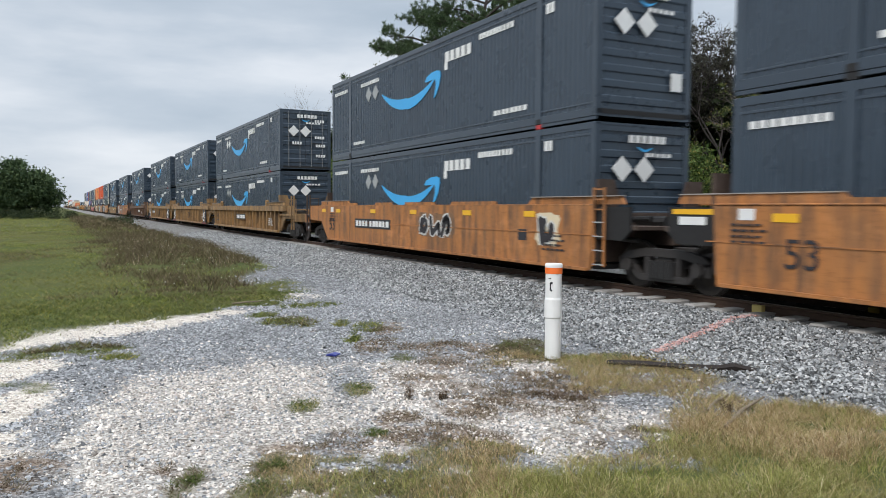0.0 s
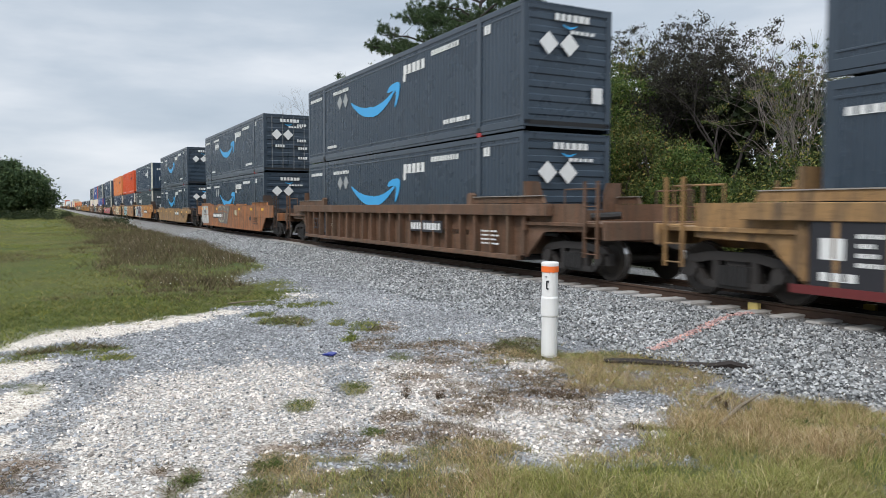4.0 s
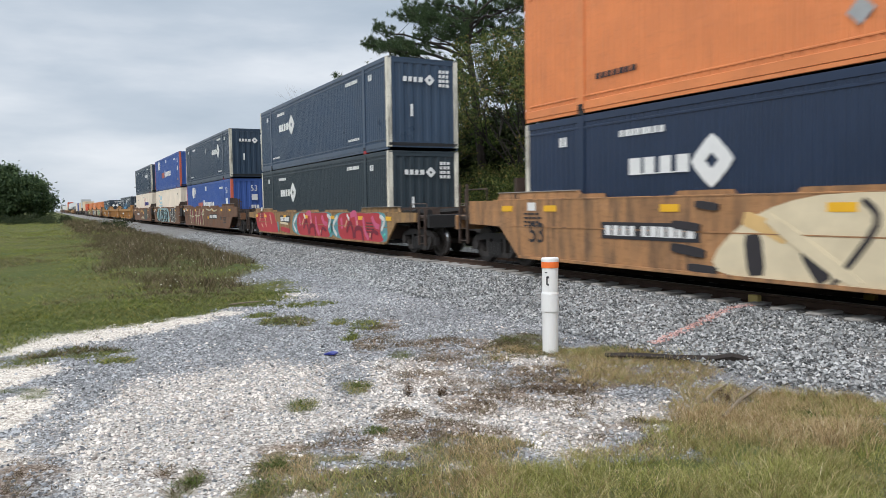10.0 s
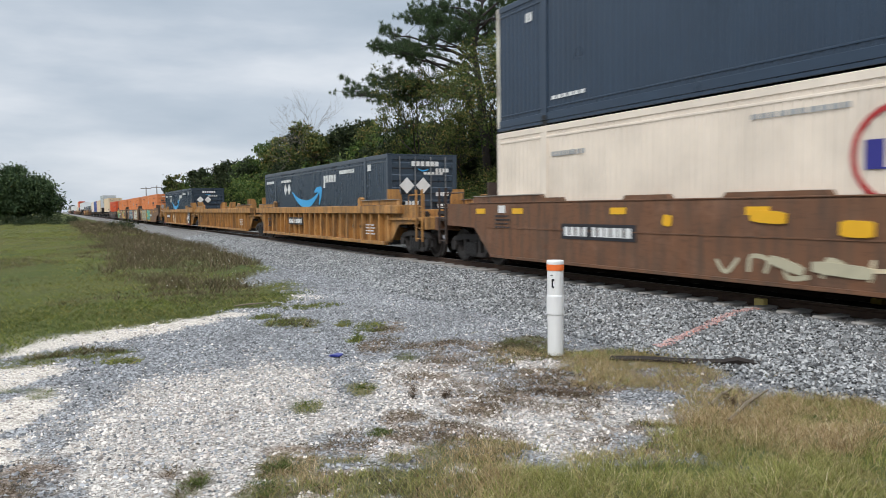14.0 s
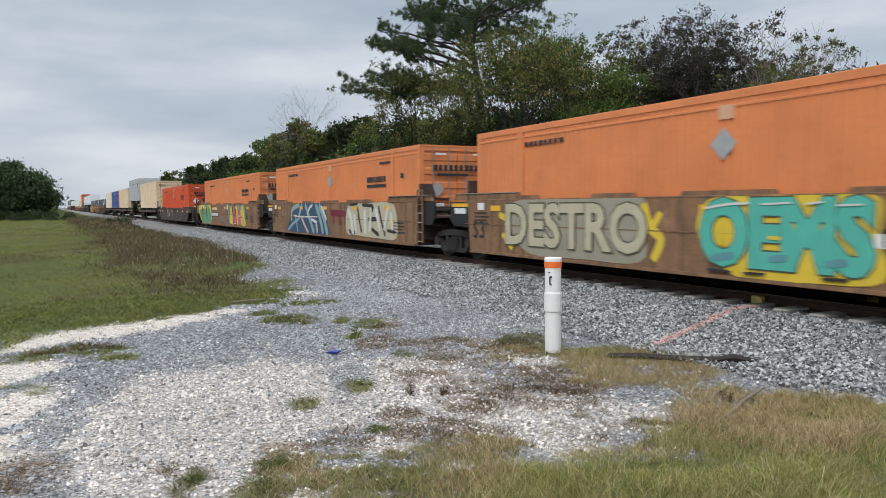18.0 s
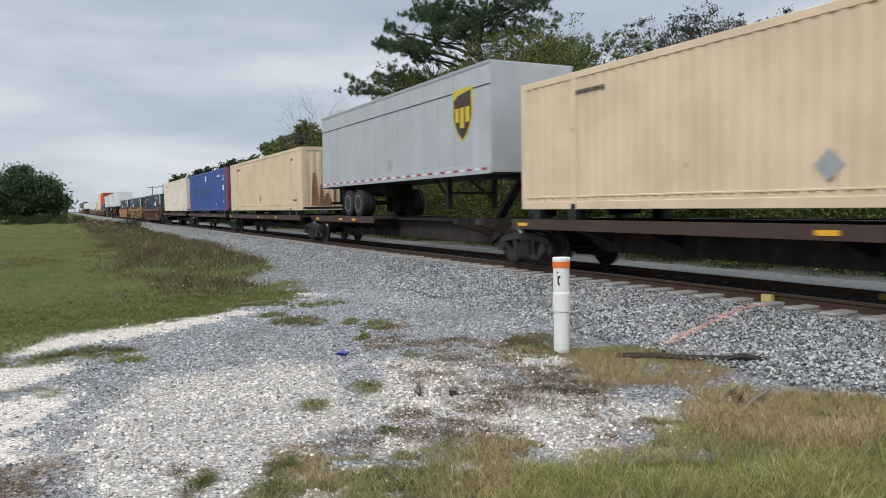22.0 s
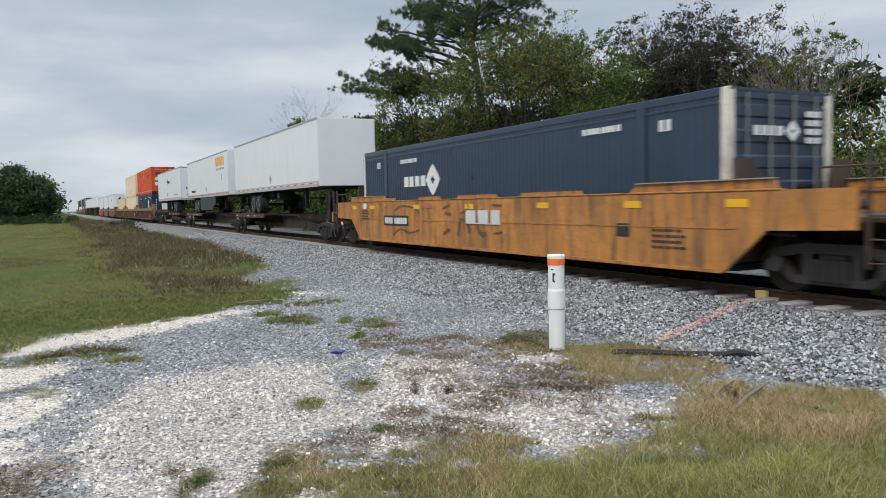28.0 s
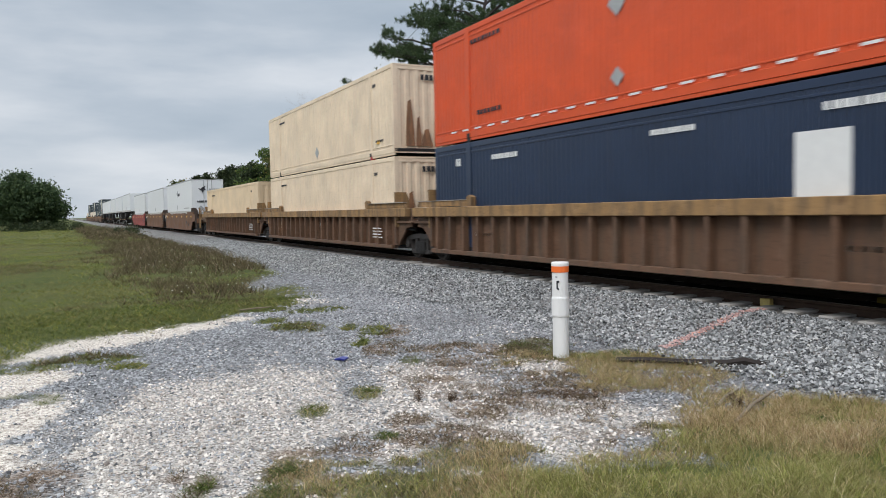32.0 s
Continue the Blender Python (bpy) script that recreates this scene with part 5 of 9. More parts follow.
def shell(name, label, body, style, lead, posts=None, trim=None, height=CH, post_mat=None):
    """The box itself: walls, roof, rails, posts and doors. Foot at the middle of its floor. lead: what faces +x."""
    posts = posts or body
    trim = trim or body
    root = new(name)
    tagged(root, label, "shipping container")
    z0, z1 = 0.17, height - 0.13
    pitch, depth = {"fine": (0.17, 0.024), "wide": (0.29, 0.024), "flat": (0.6, 0.006)}[style]
    wall = kept(("side_wall", style, height), body, lambda: corrugated(CL - 0.24, z0, z1, pitch, depth))
    put("side_wall", wall, root, at=pose(0, -HW + 0.008, 0))
    put("side_wall", wall, root, at=pose(0, HW - 0.008, 0, 0, 0, 180))
    put("roof", kept(("roof", height), body, lambda: boxes((-HL, HL, -HW + 0.03, HW - 0.03, height - 0.05, height - 0.005))), root)
    put("floor", kept("floor", STEEL_DARK, lambda: boxes((-HL, HL, -HW + 0.03, HW - 0.03, 0.05, 0.15))), root)
    for s in (-1, 1):
        put("top_rail", kept(("top_rail", height, style), trim, lambda: boxes((-HL + 0.12, HL - 0.12, -0.05, 0.02, height - 0.14, height), *([] if style == "wide" else [(-HL + 0.12, HL - 0.12, -0.05, 0.016, height - 0.27, height - 0.22)]), bevel=0.008)), root, at=pose(0, s * (HW - 0.02), 0, 0, 0, 0 if s > 0 else 180))
        put("bottom_rail", kept("bottom_rail", trim, lambda: boxes((-HL + 0.12, HL - 0.12, -0.06, 0.02, 0.0, 0.17), (-HL + 0.12, HL - 0.12, -0.06, 0.017, 0.25, 0.29), bevel=0.008)), root, at=pose(0, s * (HW - 0.02), 0, 0, 0, 0 if s > 0 else 180))
        for e in (-1, 1):
            pm = post_mat if post_mat else posts
            put("corner_post", kept(("corner_post", height), pm, lambda: boxes((-0.16, 0.0, -0.16, 0.0, 0.0, height), bevel=0.01)), root, at=pose(e * HL, s * HW, 0, 0, 0, 0 if (e > 0) == (s > 0) and e > 0 else (180 if e < 0 and s < 0 else (90 if e < 0 else 270))))
            put("lift_post", kept(("lift_post", height), trim, lambda: boxes((-0.10, 0.10, -0.05, 0.024, 0.0, height), bevel=0.01)), root, at=pose(e * 6.06, s * (HW - 0.012), 0, 0, 0, 0 if s > 0 else 180))
            put("corner_casting", kept("corner_casting", STEEL_DARK, lambda: boxes((-0.09, 0.09, -0.05, 0.03, -0.005, 0.12), bevel=0.01)), root, at=pose(e * 6.06, s * (HW - 0.012), 0, 0, 0, 0 if s > 0 else 180))
    for e in (-1, 1):
        kind = lead if e > 0 else ("doors" if lead != "doors" else "ribs")
        turn = 0 if e > 0 else 180
        if kind == "doors":
            for s in (-1, 1):
                d = put("door", kept(("door", height), body, lambda: ribbed_end(1.13, 0.2, height - 0.16, 6)), root, at=pose(e * (HL - 0.05), s * 0.572, 0, 0, 0, turn))
                for q in (-0.28, 0.28):
                    put("locking_bar", kept(("locking_bar", height), posts_bar(body), lambda: cyls(((0.055, 0, 0.12), (0.055, 0, height - 0.08), 0.02), n=6)), d, at=pose(0, q, 0))
                put("handle", kept("handle", STEEL_DARK, lambda: boxes((0.03, 0.07, -0.25, 0.25, 1.25, 1.29))), d)
        elif kind == "ribs":
            put("front_wall", kept(("front_wall", height), body, lambda: ribbed_end(CW - 0.3, 0.2, height - 0.16, 8)), root, at=pose(e * (HL - 0.045), 0, 0, 0, 0, turn))
        else:
            put("front_wall", kept(("front_wall_up", height), body, lambda: upright_end(CW - 0.3, 0.2, height - 0.16, 0.29)), root, at=pose(e * (HL - 0.02), 0, 0, 0, 0, turn))
        put("end_sill", kept("end_sill", trim, lambda: boxes((-0.05, 0.0, -HW + 0.14, HW - 0.14, 0.0, 0.2))), root, at=pose(e * (HL - 0.01) + (0.05 if e < 0 else 0), 0, 0))
        put("end_header", kept(("end_header", height), trim, lambda: boxes((-0.05, 0.0, -HW + 0.14, HW - 0.14, height - 0.17, height))), root, at=pose(e * (HL - 0.01) + (0.05 if e < 0 else 0), 0, 0))
    return root


AMZ = paint((0.035, 0.052, 0.073), 0.27, 0.06)
AMZ_RAIL = paint((0.038, 0.054, 0.074), 0.3, 0.06)
UMX = paint((0.025, 0.045, 0.075), 0.32, 0.08)
UMX_BLUE = paint((0.030, 0.055, 0.095), 0.32, 0.09)
UMX_DARK = paint((0.021, 0.034, 0.044), 0.45, 0.09)
UMX_GREEN = paint((0.042, 0.060, 0.070), 0.45, 0.10)
NAVY = paint((0.014, 0.028, 0.062), 0.34, 0.08)
ORANGE = paint((0.68, 0.225, 0.075), 0.55, 0.14)
RED_ORANGE = paint((0.62, 0.078, 0.015), 0.5, 0.14)
BLUE = paint((0.036, 0.088, 0.30), 0.5, 0.14)
CREAM = paint((0.71, 0.555, 0.375), 0.6, 0.12, 0.07)
FADED_CREAM = paint((0.77, 0.62, 0.455), 0.6, 0.14, 0.05)
PALE_CREAM = paint((0.78, 0.68, 0.565), 0.6, 0.12)
WHITE = paint((0.74, 0.75, 0.755), 0.4, 0.07)
WHITE_POST = paint((0.70, 0.66, 0.55), 0.55, 0.35)
RED_POST = paint((0.42, 0.055, 0.05), 0.5, 0.15)
ORANGE_POST = paint((0.52, 0.11, 0.06), 0.5, 0.2)
GREY_BAR = paint((0.30, 0.26, 0.22), 0.5, 0.3)
TAN_BAR = paint((0.42, 0.33, 0.22), 0.6, 0.4, 0.15)
DARK_BAR = paint((0.19, 0.20, 0.21), 0.45, 0.2)


def posts_bar(body):
    return DARK_BAR if body in (AMZ, UMX, NAVY, UMX_GREEN, UMX_BLUE, UMX_DARK) else TAN_BAR if body in (CREAM, PALE_CREAM, FADED_CREAM) else GREY_BAR


def slate_box(lead):
    """Dark slate container with the blue curved arrow."""
    c = shell("shipping_container", "dark slate-grey container with a blue curved arrow", AMZ, "fine", lead, AMZ_RAIL, AMZ_RAIL)
    swoosh(c, SKY_BLUE)
    bars(c, "lettering", WHITE_MARK, 1.45, 3.0, 2.16, 2.44, 5, 3)
    side_mark(c, "lettering_stem", WHITE_MARK, 1.45, 1.62, 1.95, 2.16)
    bars(c, "serial_mark", WHITE_MARK, 3.35, 5.0, 2.42, 2.56, 10, 4)
    bars(c, "serial_mark", WHITE_MARK, -5.0, -3.3, 2.36, 2.48, 10, 5)
    bars(c, "serial_mark", WHITE_MARK, -7.75, -6.3, 2.38, 2.5, 8, 6)
    bars(c, "size_mark", WHITE_MARK, 6.3, 6.62, 2.4, 2.62, 2, 7)
    bars(c, "serial_mark", WHITE_MARK, 4.1, 5.6, 0.40, 0.52, 8, 8)
    bars(c, "serial_mark", WHITE_MARK, -5.7, -4.6, 0.38, 0.48, 6, 9)
    for dx in (-4.25, -3.63):
        diamond(c, WHITE_MARK if lead == "doors" else GREY_MARK, dx, 2.02, 0.26)
    x = HL + 0.012
    for dy in (-0.62, -0.02):
        diamond(c, WHITE_MARK, dy, 1.95 if lead == "ribs" else 1.85, 0.27, end=x + 0.03)
    bars(c, "lettering", WHITE_MARK, -0.45, 0.6, 2.5, 2.66, 6, 12, end=x + 0.02)
    bars(c, "serial_mark", WHITE_MARK, 0.0, 0.75, 2.22, 2.3, 5, 13, end=x + 0.02)
    put("emblem", kept("end_emblem", SKY_BLUE, lambda: prism_x(bmesh.new(), [(-0.2 + 0.05 * i, 2.42 - 0.05 * math.sin(i / 8 * math.pi)) for i in range(9)] + [(0.2 - 0.05 * i, 2.40 - 0.08 * math.sin(i / 8 * math.pi)) for i in range(9)], x + 0.012, x + 0.03)), c)
    if lead == "ribs":
        part("notice_plate", boxes((x + 0.02, x + 0.04, 0.68, 0.98, 0.62, 1.0)), WHITE_MARK, c, "white notice plate")
    else:
        for q, z in ((0.45, 2.3), (0.45, 1.5), (-0.7, 1.2), (0.5, 1.1), (0.5, 0.6)):
            bars(c, "data_mark", WHITE_MARK, q, q + 0.5, z, z + 0.13, 4, int(z * 10), end=x + 0.035)
    return c


def navy_box(lead, body=None, logo="front"):
    body = body or UMX
    c = shell("shipping_container", "dark navy container with white posts and diamond emblem" if logo else "plain navy container with small white marks", body, "fine", lead, body, body, post_mat=WHITE_POST if logo else body)
    x = HL + 0.03
    if logo:
        at = 2.55 if logo == "front" else -4.65
        bars(c, "lettering", WHITE_MARK, at, at + 1.6, 1.62, 1.93, 4, 21)
        ring_diamond(c, WHITE_MARK, at + 2.02, 1.78, 0.46)
        bars(c, "lettering", WHITE_MARK, -0.75, 0.0, 2.12, 2.28, 4, 27, end=x)
        ring_diamond(c, WHITE_MARK, 0.22, 2.2, 0.18, end=x)
        for z in (2.45, 2.3, 2.15, 2.0):
            bars(c, "data_mark", WHITE_MARK, 0.55, 0.95, z, z + 0.1, 3, int(z * 20), end=x)
        bars(c, "data_mark", WHITE_MARK, -0.5, -0.38, 1.0, 1.4, 1, 3, end=x)
    else:
        for q in (-0.85, 0.85):
            for i in range(8):
                bars(c, "data_mark", WHITE_MARK, q - 0.05, q + 0.05, 0.75 + i * 0.2, 0.88 + i * 0.2, 1, 3, end=x)
        bars(c, "serial_mark", WHITE_MARK, 0.8, 1.9, 2.4, 2.5, 8, 28)
    bars(c, "serial_mark", WHITE_MARK, 4.3, 5.5, 2.42, 2.54, 8, 22)
    bars(c, "size_mark", WHITE_MARK, 6.5, 6.85, 2.3, 2.5, 2, 23)
    bars(c, "size_mark", WHITE_MARK, -6.8, -6.5, 2.3, 2.5, 2, 24)
    bars(c, "serial_mark", WHITE_MARK, -4.9, -3.7, 2.36, 2.48, 8, 26)
    bars(c, "serial_mark", WHITE_MARK, 4.5, 5.6, 0.42, 0.5, 6, 25)
    bars(c, "serial_mark", WHITE_MARK, -5.8, -4.6, 0.42, 0.5, 6, 29)
    if logo == "front":
        diamond(c, GREY_MARK, 0.3, 2.05, 0.22)
    return c


def orange_box(lead, body):
    c = shell("shipping_container", "orange-painted container with dark lettering" if body is ORANGE else "red-orange container with dark lettering", body, "fine", lead, body, body)
    bars(c, "lettering", DARK_MARK, 3.85, 5.5, 1.88, 2.06, 9, 31)
    side_mark(c, "underline", DARK_MARK, 3.85, 5.5, 1.70, 1.80)
    bars(c, "serial_mark", DARK_MARK, 5.0, 5.9, 2.45, 2.53, 8, 32)
    bars(c, "serial_mark", DARK_MARK, -5.9, -4.4, 2.42, 2.52, 8, 33)
    bars(c, "size_mark", DARK_MARK, 6.7, 6.95, 1.95, 2.1, 2, 34)
    bars(c, "serial_mark", DARK_MARK, -5.6, -4.4, 0.55, 0.66, 7, 35)
    diamond(c, GREY_MARK, -0.1, 2.05, 0.27)
    diamond(c, GREY_MARK, -0.1, 0.62, 0.20)
    side_mark(c, "faded_patch", plain("faded_panel", (0.62, 0.36, 0.22), 0.7), -0.2, 0.1, 2.45, 2.68)
    for i in range(22):
        side_mark(c, "reflector", WHITE_MARK, -7.0 + i * 0.66, -6.7 + i * 0.66, 0.19, 0.235, 0.02) if body is RED_ORANGE and i < 22 else None
    x = HL + 0.035
    bars(c, "lettering", DARK_MARK, -0.85, 0.75, 2.12, 2.3, 9, 36, end=x)
    bars(c, "underline", DARK_MARK, -0.85, 0.75, 1.96, 2.04, 1, 37, end=x)
    diamond(c, WHITE_MARK if body is RED_ORANGE else GREY_MARK, -0.72, 1.55, 0.24, end=x)
    if lead != "doors":
        diamond(c, GREY_MARK, -0.75, 0.55, 0.2, end=x)
    else:
        bars(c, "data_mark", WHITE_MARK, -0.95, -0.35, 0.9, 1.15, 1, 38, end=x)
        for q in (-0.8, 0.5):
            bars(c, "data_mark", WHITE_MARK, q, q + 0.45, 2.6, 2.66, 1, 39, end=x)
        if body is RED_ORANGE:
            diamond(c, WHITE_MARK, -0.72, 0.95, 0.24, end=x)
            bars(c, "data_mark", YELLOW, 0.62, 0.85, 0.75, 0.95, 1, 40, end=x)
    return c


def blue_box(stacked=True):
    c = shell("shipping_container", "royal-blue corrugated container with red corner posts", BLUE, "wide", "upright", BLUE, BLUE, post_mat=ORANGE_POST if stacked else RED_POST)
    if stacked:
        bars(c, "lettering", FADED_RED, -3.05, -1.2, 1.05, 1.55, 4, 41)
        bars(c, "lettering", WHITE_MARK, -0.85, 2.8, 1.12, 1.55, 8, 42)
        side_mark(c, "lettering_initial", WHITE_MARK, -1.0, -0.6, 1.05, 1.7, 0.002)
        bm = bmesh.new()
        for i in range(9):
            z = 1.95 + i * 0.085
            w = 0.62 * math.sqrt(max(0.05, 1 - ((i - 4) / 4.8) ** 2))
            add_box(bm, -4.75 - w * 0.2, -4.75 + w + 0.1, -HW - 0.005, -HW + 0.004, z, z + 0.05)
        prism(bm, [(-5.15 + 0.42 * math.cos(a * math.tau / 20), 2.3 + 0.42 * math.sin(a * math.tau / 20)) for a in range(20)], -HW - 0.006, -HW + 0.003)
        part("emblem", bm, WHITE_MARK, c, "white striped round emblem")
        side_mark(c, "placard", WHITE_MARK, -0.25, 0.2, 2.35, 2.65)
    else:
        for x0, x1, z0, z1 in ((-5.9, -4.4, 1.75, 2.3), (-3.6, 2.5, 1.1, 1.75)):
            side_mark(c, "painted_patch", paint((0.028, 0.068, 0.225), 0.55, 0.1), x0, x1, z0, z1)
        side_mark(c, "placard", WHITE_MARK, -0.3, 0.25, 2.2, 2.6)
        side_mark(c, "placard", WHITE_MARK, 3.9, 4.3, 0.42, 0.48)
    put("size_number", lettering("53", 0.38, WHITE_MARK), c, "", pose(6.86, -HW - 0.006, 2.2))
    side_mark(c, "placard", WHITE_MARK, 6.6, 7.1, 1.4, 1.75)
    bars(c, "serial_mark", WHITE_MARK, 4.6, 5.7, 2.35, 2.48, 8, 43)
    side_mark(c, "sticker", YELLOW, 6.75, 6.95, 0.55, 0.72)
    x = HL + 0.02
    put("size_number", lettering("53", 0.34, WHITE_MARK), c, "", pose(x, 0.1, 2.3, 0, 0, 90))
    bars(c, "data_mark", WHITE_MARK, -0.1, 0.4, 1.6, 1.95, 1, 44, end=x)
    bars(c, "data_mark", WHITE_MARK, -0.1, 0.4, 1.1, 1.3, 3, 45, end=x)
    return c


def cream_box(lead, body=None):
    c = shell("shipping_container", "rust-streaked cream corrugated container", body or CREAM, "wide", lead, body or CREAM, body or CREAM)
    bars(c, "serial_mark", DARK_MARK, -6.0, -5.0, 2.42, 2.5, 7, 51)
    bars(c, "serial_mark", DARK_MARK, 6.3, 6.6, 2.35, 2.45, 3, 52)
    diamond(c, GREY_MARK, -0.1, 0.62, 0.24)
    bars(c, "serial_mark", DARK_MARK, 6.5, 7.2, 0.45, 0.52, 4, 53)
    side_mark(c, "sticker", YELLOW, 6.6, 6.85, 0.4, 0.5) if body else None
    x = HL + 0.02
    rustm = paint((0.30, 0.145, 0.07), 0.85, 0.4)
    g = random.Random(9)
    if lead != "doors":
        for y0, w, z0, z1 in ((-0.72, 0.26, 0.22, 1.75), (0.62, 0.26, 0.22, 1.5), (-0.1, 0.3, 0.22, 0.8), (0.25, 0.12, 0.22, 1.1), (-0.4, 0.16, 0.22, 1.2)):
            bm = bmesh.new()
            prism_x(bm, [(y0 - w * 0.6, z0), (y0 + w * 0.7, z0), (y0 + w * 0.5, (z0 + z1) / 2), (y0 + w * 0.2, z1), (y0 - w * 0.25, z1 * 0.96), (y0 - w * 0.5, (z0 + z1) / 2)], x - 0.005, x + 0.004)
            part("rust_stain", bm, rustm, c, "brown rust stain")
        bars(c, "data_mark", DARK_MARK, -0.3, 0.5, 2.4, 2.58, 5, 54, end=x)
    else:
        bars(c, "data_mark", DARK_MARK, -1.0, -0.4, 2.4, 2.5, 5, 55, end=x + 0.02)
        bars(c, "data_mark", YELLOW, -0.9, -0.6, 0.7, 0.9, 1, 56, end=x + 0.02)
        bars(c, "rust_stain", rustm, -0.5, 0.9, 0.25, 0.5, 3, 57, end=x + 0.005)
    return c


def white_box():
    c = shell("shipping_container", "white container with a round red-ringed emblem", PALE_CREAM, "fine", "doors", PALE_CREAM, PALE_CREAM)
    bm = bmesh.new()
    k = 28
    for i in range(k):
        a, b = i * math.tau / k, (i + 1) * math.tau / k
        prism(bm, [(1.85 + 0.68 * math.cos(a), 1.75 + 0.68 * math.sin(a)), (1.85 + 0.68 * math.cos(b), 1.75 + 0.68 * math.sin(b)), (1.85 + 0.6 * math.cos(b), 1.75 + 0.6 * math.sin(b)), (1.85 + 0.6 * math.cos(a), 1.75 + 0.6 * math.sin(a))], -HW - 0.005, -HW + 0.004)
    part("emblem_ring", bm, RED_MARK, c, "thin red ring")
    bars(c, "lettering", BLUE_MARK, 1.35, 2.5, 1.55, 1.95, 3, 61)
    bars(c, "lettering", BLUE_MARK, 2.6, 5.0, 1.58, 1.92, 8, 62)
    bars(c, "serial_mark", GREY_MARK, -0.5, 1.2, 2.42, 2.5, 10, 63)
    bars(c, "serial_mark", GREY_MARK, -5.8, -4.6, 2.2, 2.3, 8, 64)
    bars(c, "lettering", BLUE_MARK, -0.2, 0.75, 2.05, 2.25, 4, 65, end=HL + 0.035)
    return c


# ---- trailers ----
def trailer(label, reverse=False, shift=0.0, length=CL, dark_skirt=False, emblem=None, height=2.87, grey=False, strips=True):
    """A road trailer parked on a flat car; foot at the deck under its middle; its nose faces +x unless reversed."""
    body = paint((0.44, 0.46, 0.48), 0.4, 0.12) if grey else WHITE
    c = tagged(new("semi_trailer"), label, "trailer")
    h, z0 = length / 2, 1.17
    z1 = z0 + height
    s = -1 if reverse else 1
    for e in (-1, 1):
        put("side_wall", kept(("trailer_side", length, height), body, lambda: panelled(length, z0 + 0.22, z1 - 0.10, 14)), c, at=pose(0, e * (HW - 0.002), 0, 0, 0, 0 if e < 0 else 180))
        put("bottom_rail", kept(("trailer_rail", length), ALUMINIUM if not grey else body, lambda: boxes((-h, h, -0.03, 0.03, z0, z0 + 0.25), bevel=0.006)), c, "aluminium lower rail", pose(0, e * (HW - 0.02), 0))
        put("top_rail", kept(("trailer_top", length, height), GREY_MARK, lambda: boxes((-h, h, -0.03, 0.03, z1 - 0.10, z1), bevel=0.008)), c, "aluminium upper rail", pose(0, e * (HW - 0.02), 0))
    put("roof", kept(("trailer_roof", length, height), body, lambda: boxes((-h, h, -HW + 0.05, HW - 0.05, z1 - 0.03, z1 - 0.005))), c)
    put("floor", kept(("trailer_floor", length), STEEL_DARK, lambda: boxes((-h, h, -HW + 0.05, HW - 0.05, z0, z0 + 0.1))), c)
    put("nose_wall", kept(("trailer_nose", height), body, lambda: boxes((-0.05, 0.0, -HW + 0.02, HW - 0.02, z0 + 0.02, z1 - 0.01), bevel=0.02)), c, at=pose(s * h + (0.05 if s < 0 else 0.01), 0, 0))
    for e in (-1, 1):
        d = put("rear_door", kept(("trailer_door", height), body, lambda: boxes((-0.03, 0.03, -0.62, 0.62, z0 + 0.12, z1 - 0.1), bevel=0.01)), c, at=pose(-s * (h - 0.01), e * 0.635, 0))
        put("locking_bar", kept(("trailer_bar", height), GREY_MARK, lambda: cyls(((0, 0, z0 + 0.05), (0, 0, z1 - 0.05), 0.02), n=6)), d, at=pose(-s * 0.045, -e * 0.3, 0))
    put("rear_sill", kept("trailer_sill", GREY_MARK, lambda: boxes((-0.05, 0.05, -HW + 0.03, HW - 0.03, z0 - 0.05, z0 + 0.14))), c, at=pose(-s * h, 0, 0))
    put("under_bar", kept("under_bar", STEEL_DARK, lambda: boxes((-0.05, 0.05, -1.0, 1.0, 0.48, 0.58), (-0.05, 0.05, -0.6, -0.5, 0.5, z0), (-0.05, 0.05, 0.5, 0.6, 0.5, z0))), c, at=pose(-s * (h - 0.1), 0, 0))
    axles = (-4.6 + shift, -3.5 + shift) if length > 15 else (-3.9, -2.8)
    put("axle_frame", kept(("axle_frame", length, shift), STEEL_DARK, lambda: boxes((axles[0] - 0.9, axles[1] + 0.9, -0.55, -0.45, 0.75, z0), (axles[0] - 0.9, axles[1] + 0.9, 0.45, 0.55, 0.75, z0), (axles[0] - 0.08, axles[0] + 0.08, -1.1, 1.1, 0.42, 0.58), (axles[1] - 0.08, axles[1] + 0.08, -1.1, 1.1, 0.42, 0.58))), c, at=pose(0, 0, 0, 0, 0, 0 if s > 0 else 180))
    for a in axles:
        for e in (-1, 1):
            w = put("wheel", kept("trailer_tyre", RUBBER, lambda: turned_y([(0.30, 0.0), (0.48, 0.02), (0.50, 0.05), (0.50, 0.20), (0.48, 0.23), (0.47, 0.27), (0.50, 0.30), (0.50, 0.46), (0.47, 0.50), (0.30, 0.52)])), c, "black tyre pair", pose(s * a, e * 0.76, 0.5, 0, 0, 180 if e < 0 else 0))
            put("rim", kept("trailer_rim", WHITE_HUB, lambda: turned_y([(0.31, 0.25), (0.31, 0.525), (0.29, 0.525), (0.25, 0.42), (0.13, 0.44), (0.11, 0.50), (0.02, 0.51)])), w, "pale wheel rim")
    for e in (-1, 1):
        put("mudflap", kept("mudflap", RUBBER, lambda: boxes((-0.01, 0.01, -0.3, 0.3, 0.15, z0))), c, at=pose(s * (axles[0] - 0.75), e * 0.95, 0))
